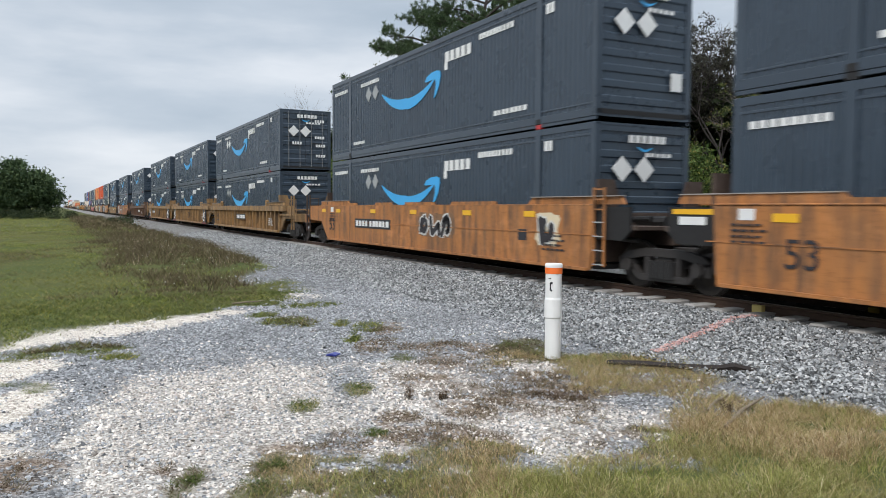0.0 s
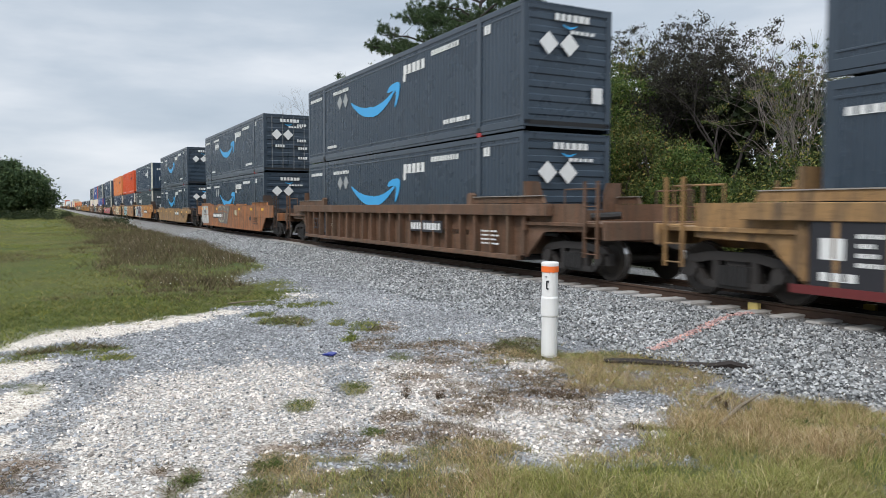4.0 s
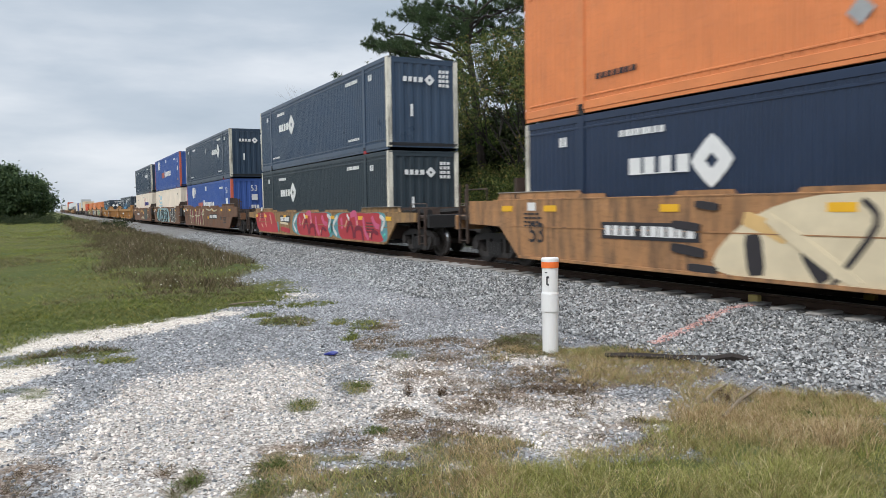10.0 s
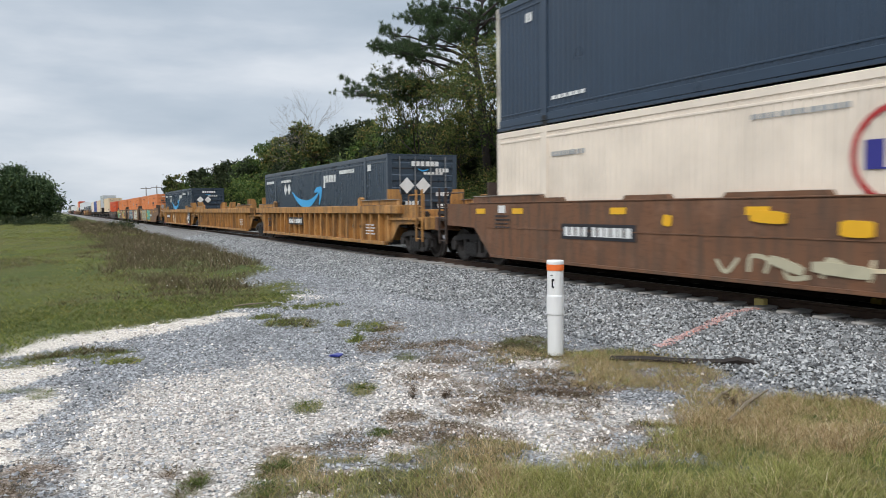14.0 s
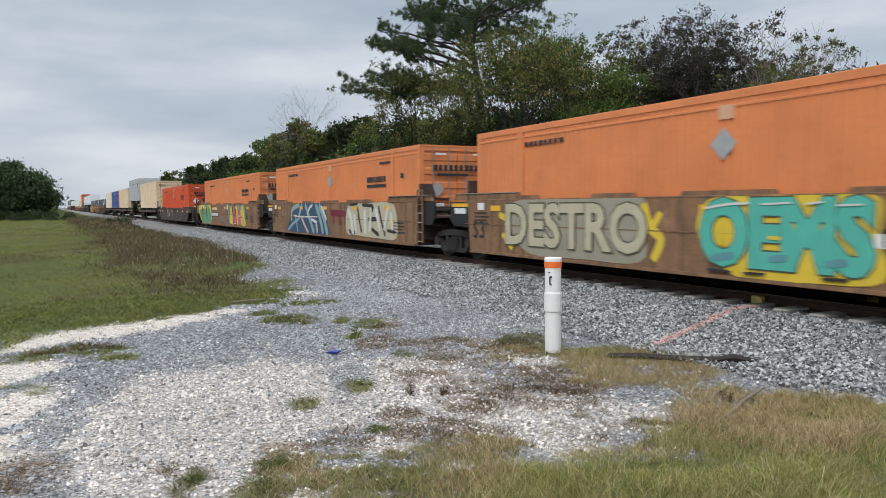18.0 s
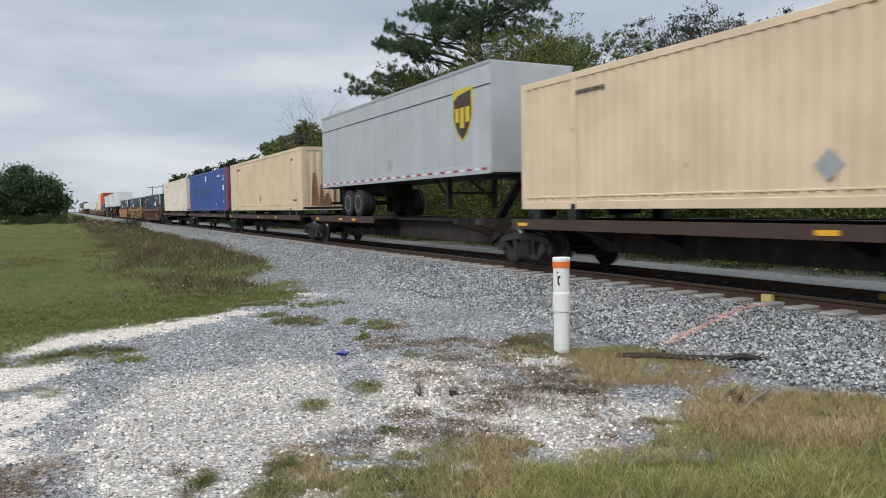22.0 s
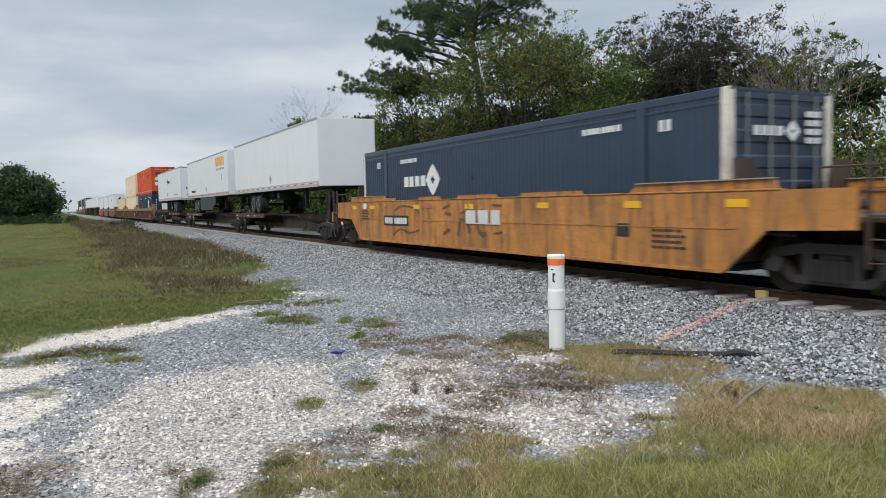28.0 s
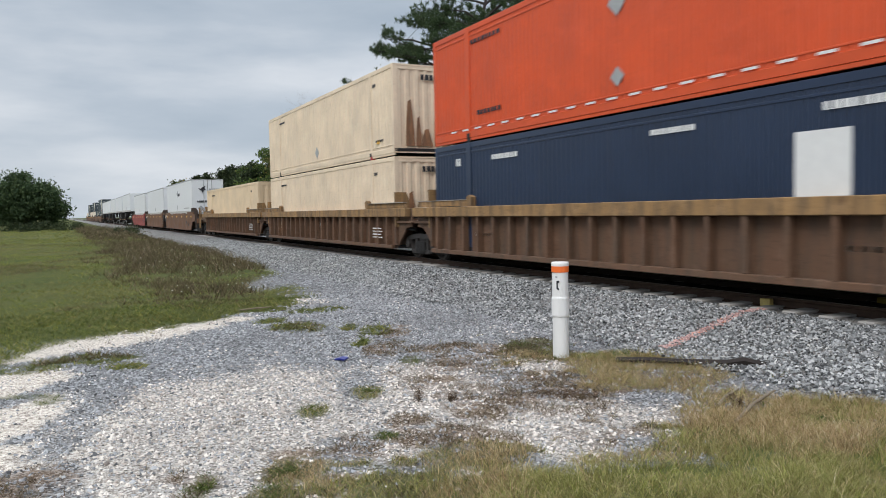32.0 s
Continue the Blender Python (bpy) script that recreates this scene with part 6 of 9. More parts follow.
    lg = put("landing_gear", kept("landing_gear", STEEL_DARK, lambda: boxes((-0.07, 0.07, -0.85, -0.71, 0.30, z0), (-0.07, 0.07, 0.71, 0.85, 0.30, z0), (-0.03, 0.03, -0.75, 0.75, 0.7, 0.76), (-0.15, 0.15, -0.92, -0.66, 0.27, 0.31), (-0.15, 0.15, 0.66, 0.92, 0.27, 0.31))), c, at=pose(s * (h - 3.3), 0, 0))
    put("brace", kept("gear_brace", STEEL_DARK, lambda: cyls(((0, -0.78, 0.5), (1.2, -0.6, z0), 0.04), ((0, 0.78, 0.5), (1.2, 0.6, z0), 0.04), n=6)), lg, at=pose(0, 0, 0, 0, 0, 0 if s < 0 else 180))
    put("king_pin_plate", kept("king_pin_plate", STEEL_DARK, lambda: boxes((-0.5, 0.5, -0.6, 0.6, z0 - 0.1, z0))), c, at=pose(s * (h - 0.9), 0, 0))
    if dark_skirt:
        put("side_skirt", kept("side_skirt", plain("dark_skirt", (0.028, 0.032, 0.04), 0.5), lambda: prism(bmesh.new(), [(-2.4, z0), (-2.4, 0.22), (2.2, 0.22), (3.6, 0.75), (3.6, z0)], -HW + 0.02, -HW + 0.04)), c, "dark aerodynamic skirt")
    if not grey:
        for i in range(27 if strips else 0):
            x = -h + 0.4 + i * (length - 0.8) / 26
            side_mark(c, "reflector", RED_MARK if i % 2 or emblem == "orange" else WHITE_MARK, x - 0.15, x + 0.15, z0 + 0.13, z0 + 0.18, 0.012)
    else:
        side_mark(c, "trim_line", DARK_MARK, -h, h, z1 - 0.62, z1 - 0.59)
        for i in range(34):
            x = -h + 0.3 + i * (length - 0.6) / 33
            side_mark(c, "reflector", RED_MARK if i % 2 else WHITE_MARK, x - 0.13, x + 0.13, z0 + 0.10, z0 + 0.16, 0.012)
    if emblem == "shield":
        o = [(6.35 - 0.55, 3.55 - 0.0), (6.35 + 0.55, 3.55), (6.35 + 0.55, 2.75), (6.35 + 0.3, 2.35), (6.35, 2.12), (6.35 - 0.3, 2.35), (6.35 - 0.55, 2.75)]
        o = [(x - 0.95, z - 0.05) for x, z in o]
        part("emblem", prism(bmesh.new(), o, -HW - 0.008, -HW + 0.002), GOLD, c, "gold and brown shield emblem")
        part("emblem_field", prism(bmesh.new(), [(4.92, 3.22), (5.15, 3.34), (5.88, 3.42), (5.88, 2.72), (5.68, 2.36), (5.4, 2.14), (5.12, 2.36), (4.92, 2.72)], -HW - 0.012, -HW - 0.004), BROWN_MARK, c)
        part("emblem_field", boxes((5.0, 5.2, -HW - 0.016, -HW - 0.008, 2.62, 3.0), (5.28, 5.5, -HW - 0.016, -HW - 0.008, 2.45, 3.0), (5.58, 5.8, -HW - 0.016, -HW - 0.008, 2.6, 3.0)), GOLD, c, "gold bars on the shield")
    if emblem == "orange":
        bars(c, "lettering", ORANGE_MARK, 4.2, 7.2, 3.15, 3.75, 6, 71)
        bars(c, "lettering", GREY_MARK, 4.4, 7.0, 2.88, 3.02, 9, 72)
        bars(c, "lettering", ORANGE_MARK, -0.55, 1.0, 3.35, 3.65, 6, 73, end=h + 0.02)
        side_mark(c, "notice_plate", GREY_MARK, 6.0, 6.2, 2.2, 2.6)
    if emblem == "bird":
        def bird(bm, cx, cz, k, end=None):
            o = [(-0.55, 0.25), (-0.2, 0.12), (0.05, 0.35), (0.45, 0.55), (0.32, 0.2), (0.5, -0.05), (0.2, -0.05), (0.05, -0.5), (-0.1, -0.1), (-0.35, 0.0)]
            pts = [(cx + u * k, cz + w * k) for u, w in o]
            return prism(bm, pts, -HW - 0.008, -HW + 0.002) if end is None else prism_x(bm, pts, end - 0.002, end + 0.008)
        part("emblem", bird(bmesh.new(), -0.66, 2.95, 0.62), DARK_MARK, c, "dark winged emblem")
        bars(c, "lettering", DARK_MARK, -0.25, 1.0, 2.8, 3.05, 5, 75)
        part("emblem", bird(bmesh.new(), -0.45, 3.15, 0.6, h + 0.05), DARK_MARK, c, "dark winged emblem")
        bars(c, "lettering", GREY_MARK, 0.1, 1.0, 3.0, 3.25, 5, 76, end=h + 0.04)
        diamond(c, GREY_MARK, -0.6, 1.6, 0.25, end=h + 0.04)
        bars(c, "data_mark", DARK_MARK, -0.9, -0.1, 2.1, 2.25, 5, 77, end=h + 0.04)
    diamond(c, GREY_MARK, 0.3 if emblem != "bird" else -0.7, 1.75, 0.24)
    bars(c, "serial_mark", DARK_MARK, -6.2, -4.2, 1.6, 1.76, 10, 79) if emblem == "orange" else None
    bars(c, "serial_mark", GREY_MARK, 3.4, 6.4, 1.62, 1.70, 14, 78) if emblem == "bird" else None
    return c


def turned_y(profile, n=20):
    """Turned about the y axis: (radius, y) pairs."""
    bm = bmesh.new()
    rings = [[bm.verts.new((r * math.cos(k * math.tau / n), y, r * math.sin(k * math.tau / n))) for k in range(n)] for r, y in profile]
    for a, c in zip(rings, rings[1:]):
        for k in range(n):
            bm.faces.new((a[k], a[(k + 1) % n], c[(k + 1) % n], c[k]))
    bm.faces.new(rings[0])
    bm.faces.new(rings[-1][::-1])
    return bm


# ---- wagons ----
def bogie(parent, x):
    """A two-axle bogie; its parts are centred on its middle at rail height."""
    b = put("bogie", kept("bolster", TRUCK, lambda: boxes((-0.22, 0.22, -1.05, 1.05, 0.42, 0.72), (-0.5, 0.5, -0.35, 0.35, 0.66, 0.80), bevel=0.02)), parent, "greasy dark cast-steel bogie", pose(x, 0, 0))
    def frame_bm():
        bm = bmesh.new()
        prism(bm, [(-1.16, 0.56), (-0.98, 0.70), (-0.45, 0.79), (0.45, 0.79), (0.98, 0.70), (1.16, 0.56), (1.10, 0.52), (0.45, 0.64), (-0.45, 0.64), (-1.10, 0.52)], -0.07, 0.07)
        prism(bm, [(-0.60, 0.18), (0.60, 0.18), (0.60, 0.30), (-0.60, 0.30)], -0.08, 0.08)
        for k in (-1, 1):
            prism(bm, [(k * 0.32, 0.28), (k * 0.46, 0.28), (k * 0.46, 0.66), (k * 0.32, 0.66)], -0.06, 0.06)
            prism(bm, [(k * 0.52, 0.19), (k * 0.66, 0.19), (k * 1.0, 0.50), (k * 1.14, 0.56), (k * 0.98, 0.66), (k * 0.86, 0.58)], -0.06, 0.06)
            add_cyl(bm, (k * 0.89, -0.14, 0.46), (k * 0.89, 0.14, 0.46), 0.13, 10)
            prism(bm, [(k * 1.02, 0.34), (k * 1.16, 0.34), (k * 1.16, 0.58), (k * 1.02, 0.58)], -0.07, 0.07)
        return bm
    def spring_bm():
        bm = bmesh.new()
        o = [(-0.31 + 0.62 * q / 32, 0.10 + 0.05 * abs(math.sin(q / 32 * 4 * math.pi))) for q in range(33)]
        prism(bm, o + [(0.31, 0.0), (-0.31, 0.0)], 0.24, 0.56)
        bmesh.ops.transform(bm, matrix=Matrix(((1, 0, 0, 0), (0, 0, -1, 0), (0, 1, 0, 0), (0, 0, 0, 1))), verts=bm.verts[:])
        return bm
    for s in (-1, 1):
        put("side_frame", kept("side_frame", TRUCK, frame_bm), b, at=pose(0, s * 1.02, 0))
        put("spring_nest", kept("spring_nest", STEEL_DARK, spring_bm), b, at=pose(0, s * 1.02, 0, 0, 0, 0 if s < 0 else 180))
    for a in (-0.89, 0.89):
        w = put("wheelset", kept("wheelset", WHEEL, lambda: wheelset_bm()), b, at=pose(a, 0, 0.46))
        put("tread", kept("tread", TREAD, lambda: tread_bm()), w, "polished steel tread")
    return b


def wheelset_bm():
    bm = turned_y([(0.08, -1.0), (0.08, -0.84), (0.16, -0.84), (0.30, -0.80), (0.38, -0.83), (0.455, -0.83), (0.458, -0.74), (0.49, -0.72), (0.48, -0.69), (0.30, -0.70), (0.10, -0.72), (0.08, 0.72), (0.10, 0.72), (0.30, 0.70), (0.48, 0.69), (0.49, 0.72), (0.458, 0.74), (0.455, 0.83), (0.38, 0.83), (0.30, 0.80), (0.16, 0.84), (0.08, 0.84), (0.08, 1.0)], 22)
    return bm


def tread_bm():
    bm = bmesh.new()
    n = 22
    for s in (-1, 1):
        rings = [[bm.verts.new((r * math.cos(k * math.tau / n), s * y, r * math.sin(k * math.tau / n))) for k in range(n)] for r, y in ((0.46, 0.825), (0.462, 0.75))]
        for k in range(n):
            bm.faces.new((rings[0][k], rings[0][(k + 1) % n], rings[1][(k + 1) % n], rings[1][k]))
    return bm


SW = 1.47
G_BLUE = plain("dark_blue_spray", (0.03, 0.07, 0.13), 0.7, 0, 3, 0.3)
G_DUST = plain("dusty_grey_spray", (0.16, 0.135, 0.12), 0.8, 0, 3, 0.3)
G_SAND = plain("sand_spray", (0.47, 0.43, 0.30), 0.7, 0, 3, 0.25)
G_STONE = plain("stone_grey_spray", (0.30, 0.28, 0.21), 0.7, 0, 3, 0.25)
G_ICE = plain("ice_blue_spray", (0.36, 0.46, 0.46), 0.7, 0, 3, 0.25)
G_PEACH = plain("peach_spray", (0.64, 0.42, 0.17), 0.7, 0, 3, 0.25)
G_SLATE = plain("slate_green_patch", (0.062, 0.078, 0.072), 0.75, 0, 3, 0.3)
G_SCRAWL = plain("dark_brown_scrawl", (0.13, 0.07, 0.04), 0.75, 0, 3, 0.3)
G_DEEP = plain("deep_teal_spray", (0.10, 0.27, 0.30), 0.7, 0, 3, 0.3)
G_ROSE = plain("faded_red_spray", (0.42, 0.13, 0.07), 0.7, 0, 3, 0.3)
G_BLUSH = plain("blush_spray", (0.60, 0.36, 0.24), 0.7, 0, 3, 0.25)
G_BLUSHW = plain("dusty_white_spray", (0.52, 0.42, 0.36), 0.7, 0, 3, 0.25)
G_GREENT = plain("green_teal_spray", (0.10, 0.27, 0.15), 0.7, 0, 3, 0.3)
G_OLIVE = plain("dark_olive_spray", (0.07, 0.075, 0.045), 0.7, 0, 3, 0.3)


def stroke(bm, pts, width, y0, y1, z0, z1):
    """A thick painted line through pts, kept between z0 and z1."""
    for (ax, az), (bx_, bz) in zip(pts, pts[1:]):
        d = math.hypot(bx_ - ax, bz - az) or 1
        ux, uz = (bx_ - ax) / d * width * 0.5, (bz - az) / d * width * 0.5
        o = [(ax - ux * 0.8, az - uz * 0.8), (ax + uz, az - ux), (bx_ + uz, bz - ux), (bx_ + ux * 0.8, bz + uz * 0.8), (bx_ - uz, bz + ux), (ax - uz, az + ux)]
        prism(bm, [(u, min(z1, max(z0, w))) for u, w in o], y0, y1)


def spray(parent, x0, x1, z0, z1, fills, seed, label="spray-painted graffiti on the side", edge=None, heavy=1.0):
    """Unreadable graffiti: a cloud, then thick outlined strokes side by side, then thin highlights."""
    g = random.Random(seed)
    y, h = -SW - 0.006, z1 - z0
    k = max(1, round((x1 - x0) / (0.85 * max(0.8, h))))
    w = (x1 - x0) / k
    bm = bmesh.new()
    for i in range(k):
        cx, cz = x0 + (i + 0.5) * w, (z0 + z1) / 2
        o = []
        for q in range(18):
            a = q * math.tau / 18
            r = g.uniform(0.78, 1.12)
            o.append((cx + w * 0.66 * r * math.copysign(abs(math.cos(a)) ** 0.55, math.cos(a)), min(z1, max(z0, cz + h * 0.52 * r * math.copysign(abs(math.sin(a)) ** 0.55, math.sin(a))))))
        prism(bm, o, y - 0.0006 * i, y + 0.004)
    tagged(part("graffiti", bm, fills[0], parent, label), kind="stuff")
    signs = []
    for i in range(k):
        xa, xb = x0 + (i + 0.2) * w, x0 + (i + 0.8) * w
        grid = [(u + g.uniform(-0.1, 0.1) * w, z0 + h * v + g.uniform(-0.05, 0.05)) for v in (0.16, 0.5, 0.84) for u in (xa, (xa + xb) / 2, xb)]
        stem = g.choice(((0, 6), (2, 8), (1, 7), (0, 7)))
        path = g.sample(range(9), 4)
        curve = []
        a0, span, r = g.uniform(0, 6.28), g.uniform(2.5, 5.5), 0.26
        for q in range(7):
            a = a0 + span * q / 6
            curve.append(((xa + xb) / 2 + w * r * math.cos(a), (z0 + z1) / 2 + h * r * 1.1 * math.sin(a)))
        signs.append(([grid[stem[0]], grid[stem[1]]], [grid[q] for q in path[:3]] if g.random() < 0.55 else curve))
    thick = 0.24 * min(1.0, h) * heavy
    main = fills[1] if len(fills) > 1 else fills[0]
    edge = edge or G_WHITE if edge or main in (G_BLACK, G_PURPLE, G_RED) else G_BLACK
    for layer, (mat, wide) in enumerate(((edge, thick + 0.11), (main, thick)), 1):
        bm = bmesh.new()
        for i, lines in enumerate(signs):
            for q, pts in enumerate(lines):
                stroke(bm, pts, wide, y - 0.004 * layer - 0.0004 * (i % 3) - 0.0008 * q, y + 0.002, z0, z1)
        tagged(part("graffiti", bm, mat, parent), kind="stuff")
    for layer, mat in enumerate(fills[2:], 3):
        bm = bmesh.new()
        for i, lines in enumerate(signs):
            for pts in lines:
                if g.random() < 0.8:
                    dx, dz, f = g.uniform(-0.12, 0.12), g.uniform(-0.12, 0.12), g.uniform(0.4, 0.9)
                    cut = pts[:max(2, int(len(pts) * f))]
                    stroke(bm, [(u + dx, v + dz) for u, v in cut], thick / heavy * g.uniform(0.25, 0.6), y - 0.004 * layer - 0.0004 * (i % 3), y + 0.002, z0, z1)
            for q in range(3):
                u, v, r = x0 + (i + g.random()) * w, z0 + h * g.uniform(0.1, 0.9), g.uniform(0.04, 0.13)
                prism(bm, [(u + r * math.cos(a * math.tau / 8), v + r * math.sin(a * math.tau / 8)) for a in range(8)], y - 0.004 * layer - 0.0016, y + 0.002)
        tagged(part("graffiti", bm, mat, parent), kind="stuff")


def mural(parent, label, *marks, dx=0.0, lift=0.0):
    """Hand-sprayed graffiti, mark by mark, each over the one before: a paint, a width (0 for a filled shape) and the points x, z that it runs through."""
    for i, (mat, width, *nums) in enumerate(marks):
        pts = [Vector((nums[q] + dx, nums[q + 1])) for q in range(0, len(nums), 2)]
        closed, k = width == 0, len(pts)
        fine = []
        for q in range(k if closed else k - 1):
            p0, p1, p2, p3 = [pts[j % k] if closed else pts[min(k - 1, max(0, j))] for j in (q - 1, q, q + 1, q + 2)]
            for u in (0.0, 0.25, 0.5, 0.75):
                fine.append(0.5 * (2 * p1 + (p2 - p0) * u + (2 * p0 - 5 * p1 + 4 * p2 - p3) * u * u + (3 * p1 - p0 - 3 * p2 + p3) * u ** 3))
        y = -SW - 0.006 - 0.0012 * i - lift
        bm = bmesh.new()
        if closed:
            prism(bm, [(p.x, min(1.6, max(0.3, p.y))) for p in fine], y, -SW + 0.002)
        else:
            fine.append(pts[-1])
            rows = []
            for j, p in enumerate(fine):
                w = (fine[min(j + 1, len(fine) - 1)] - fine[max(j - 1, 0)]).normalized()
                half = 0.5 * width * (0.75 if j in (0, len(fine) - 1) else 1.0)
                ends = (p + Vector((-w.y, w.x)) * half, p - Vector((-w.y, w.x)) * half)
                rows.append([bm.verts.new((e.x, yy, min(1.6, max(0.3, e.y)))) for yy in (y, -SW + 0.002) for e in ends])
            for a, b in zip(rows, rows[1:]):
                for j0, j1 in ((0, 1), (1, 3), (3, 2), (2, 0)):
                    bm.faces.new((a[j0], a[j1], b[j1], b[j0]))
            bm.faces.new([rows[0][j] for j in (0, 1, 3, 2)])
            bm.faces.new([rows[-1][j] for j in (2, 3, 1, 0)])
        part("graffiti_field" if closed else "graffiti_stroke", bm, mat, parent, label if i == 0 else "")


def badge(parent, x, z, r, rim, field):
    """A round sprayed badge: a rim, a field and a bar across it."""
    for mat, k, dy in ((rim, 1.0, 0.008), (field, 0.76, 0.012)):
        part("graffiti", prism(bmesh.new(), [(x + k * r * math.cos(a * math.tau / 24), z + k * r * math.sin(a * math.tau / 24)) for a in range(24)], -SW - dy, -SW), mat, parent, "round sprayed badge" if k == 1.0 else "")
    part("graffiti", prism(bmesh.new(), [(x - 0.45 * r, z - 0.22 * r), (x + 0.5 * r, z - 0.3 * r), (x + 0.45 * r, z + 0.2 * r), (x - 0.3 * r, z + 0.28 * r)], -SW - 0.016, -SW), rim, parent)


def words(parent, text, x, z, height, fill, edge, stretch=1.0, fat=0.05, fill_fat=0.015):
    for mat, bold, dy in ((edge, fat, 0.020), (fill, fill_fat, 0.026)):
        put("graffiti_letters", lettering(text, height, mat, bold), parent, "spray-painted graffiti letters", pose(x, -SW - dy, z) @ Matrix.Diagonal((stretch, 1, 1, 1)))


RUSTY_GEAR = paint((0.055, 0.034, 0.026), 0.75, 0.4, 0.2)
WORN_EDGE = plain("worn_edge", (0.34, 0.30, 0.26), 0.6, 0.2, 8, 0.35)
DEEP_RED = plain("deep_red_stripe", (0.13, 0.018, 0.018), 0.6, 0, 6, 0.3)
TOPS = {"smooth": 1.60, "ribbed": 1.60, "low": 1.30}


def well_car(label, style, body, front, rear, chord=None, panel=False, plate=(2.3, 4.4), number=-6.6):
    """One well unit; its foot is at rail height under its middle. front, rear: 'art' (shared bogie) or 'free' (own bogie, platform and coupler)."""
    c = tagged(new("well_car"), label, "railway wagon")
    top, bot = TOPS[style], 0.29
    chord = chord or body
    ends = {1: 9.35 if front == "art" else 10.4, -1: 9.35 if rear == "art" else 10.4}
    cut = {1: style != "ribbed" and front == "art", -1: style != "ribbed" and rear == "art"}
    o = [(-8.28, top), (-8.16, bot)] if cut[-1] else [(-ends[-1], top), (-ends[-1], 1.02), (-8.95, 0.98), (-8.15, bot)]
    o += [(8.16, bot), (8.28, top)] if cut[1] else [(8.15, bot), (8.95, 0.98), (ends[1], 1.02), (ends[1], top)]
    gear = chord if style == "ribbed" else RUSTY_GEAR
    for s in (-1, 1):
        turn = 0 if s < 0 else 180
        oo = o if s < 0 else [(-x, z) for x, z in o][::-1]
        put("side_sill", kept(("side_sill", style, front, rear, s), body, lambda: prism(bmesh.new(), oo, -0.03, 0.03)), c, at=pose(0, s * (SW - 0.03 if style != "ribbed" else SW - 0.20), 0, 0, 0, turn))
        yo = s * (SW - 0.06)
        if style == "ribbed":
            put("top_chord", kept(("top_chord", front, rear), chord, lambda: boxes((-9.3, 9.3, -0.10, 0.10, top - 0.27, top), bevel=0.012)), c, at=pose(0, yo, 0))
            put("bottom_chord", kept("bottom_chord", body, lambda: boxes((-8.1, 8.1, -0.07, 0.07, bot, bot + 0.12), bevel=0.01)), c, at=pose(0, yo, 0))
            if s > 0:
                tagged(put("ribs", kept(("far_ribs", top), body, lambda: boxes(*[(-7.745 + i * 0.77, -7.655 + i * 0.77, -0.13, 0.075, bot + 0.12, top - 0.27) for i in range(21)])), c, at=pose(0, yo, 0)), kind="stuff")
            for i in range(21) if s < 0 else ():
                x = -7.7 + i * 0.77
                put("rib", kept(("rib", top), body, lambda: boxes((-0.045, 0.045, -0.075, 0.13, bot + 0.12, top - 0.27), bevel=0.008)), c, at=pose(x, yo, 0, 0, 0, 0 if s < 0 else 180))
        else:
            put("top_flange", kept(("top_flange", front, rear, style), body, lambda: boxes((-8.25 if cut[-1] else -9.2, 8.25 if cut[1] else 9.2, -0.06, 0.05, top - 0.03, top + 0.02), bevel=0.006)), c, at=pose(0, s * (SW - 0.06), 0))
            put("weld_seam", kept(("weld_seam", style), body, lambda: boxes((-8.4, 8.4, -0.012, 0.0, top * 0.62, top * 0.62 + 0.02))), c, at=pose(0, s * SW, 0, 0, 0, turn))
            put("bottom_lip", kept(("bottom_lip", style), body, lambda: boxes((-8.1, 8.1, -0.05, 0.03, bot - 0.02, bot + 0.04))), c, at=pose(0, s * (SW - 0.01), 0, 0, 0, turn))
        for e in (-1, 1):
            put("end_riser", kept(("end_riser", style), chord, lambda: prism(bmesh.new(), [(-1.75, top + 0.015), (1.5, top + 0.015), (1.42, top + 0.17), (-1.55, top + 0.17)], -0.04, 0.04)), c, at=pose(e * 7.6, s * (SW - 0.09), 0, 0, 0, 0 if e > 0 else 180))
            put("riser_cap", kept(("riser_cap", style), WORN_EDGE, lambda: boxes((-1.55, 1.45, -0.09, 0.06, top + 0.17, top + 0.19))), c, at=pose(e * 7.6, s * (SW - 0.09), 0, 0, 0, 0 if e > 0 else 180))
    for x, half in ((-5.6, 0.35), (-2.7, 0.6), (0.05, 0.95), (3.25, 1.1)) if style != "ribbed" else ((-5.85, 0.13), (5.85, 0.13)):
        put("guide_block", kept(("guide_block", style, half), chord, lambda: prism(bmesh.new(), [(-half, top + 0.015), (half, top + 0.015), (half - 0.06, top + 0.10), (0.06 - half, top + 0.10)] if style != "ribbed" else [(-0.13, top - 0.02), (0.13, top - 0.02), (0.13, top + 0.24), (0.0, top + 0.30), (-0.13, top + 0.24)], -0.07, 0.07)), c, at=pose(x, -(SW - 0.09), 0))
    put("well_floor", kept("well_floor", STEEL_DARK, lambda: boxes(*[(-7.9 + i * 1.75, -7.5 + i * 1.75, -1.3, 1.3, 0.30, 0.405) for i in range(10)], (-8.0, 8.0, -1.40, -1.2, 0.29, 0.40), (-8.0, 8.0, 1.2, 1.40, 0.29, 0.40))), c, "open well floor of cross members")
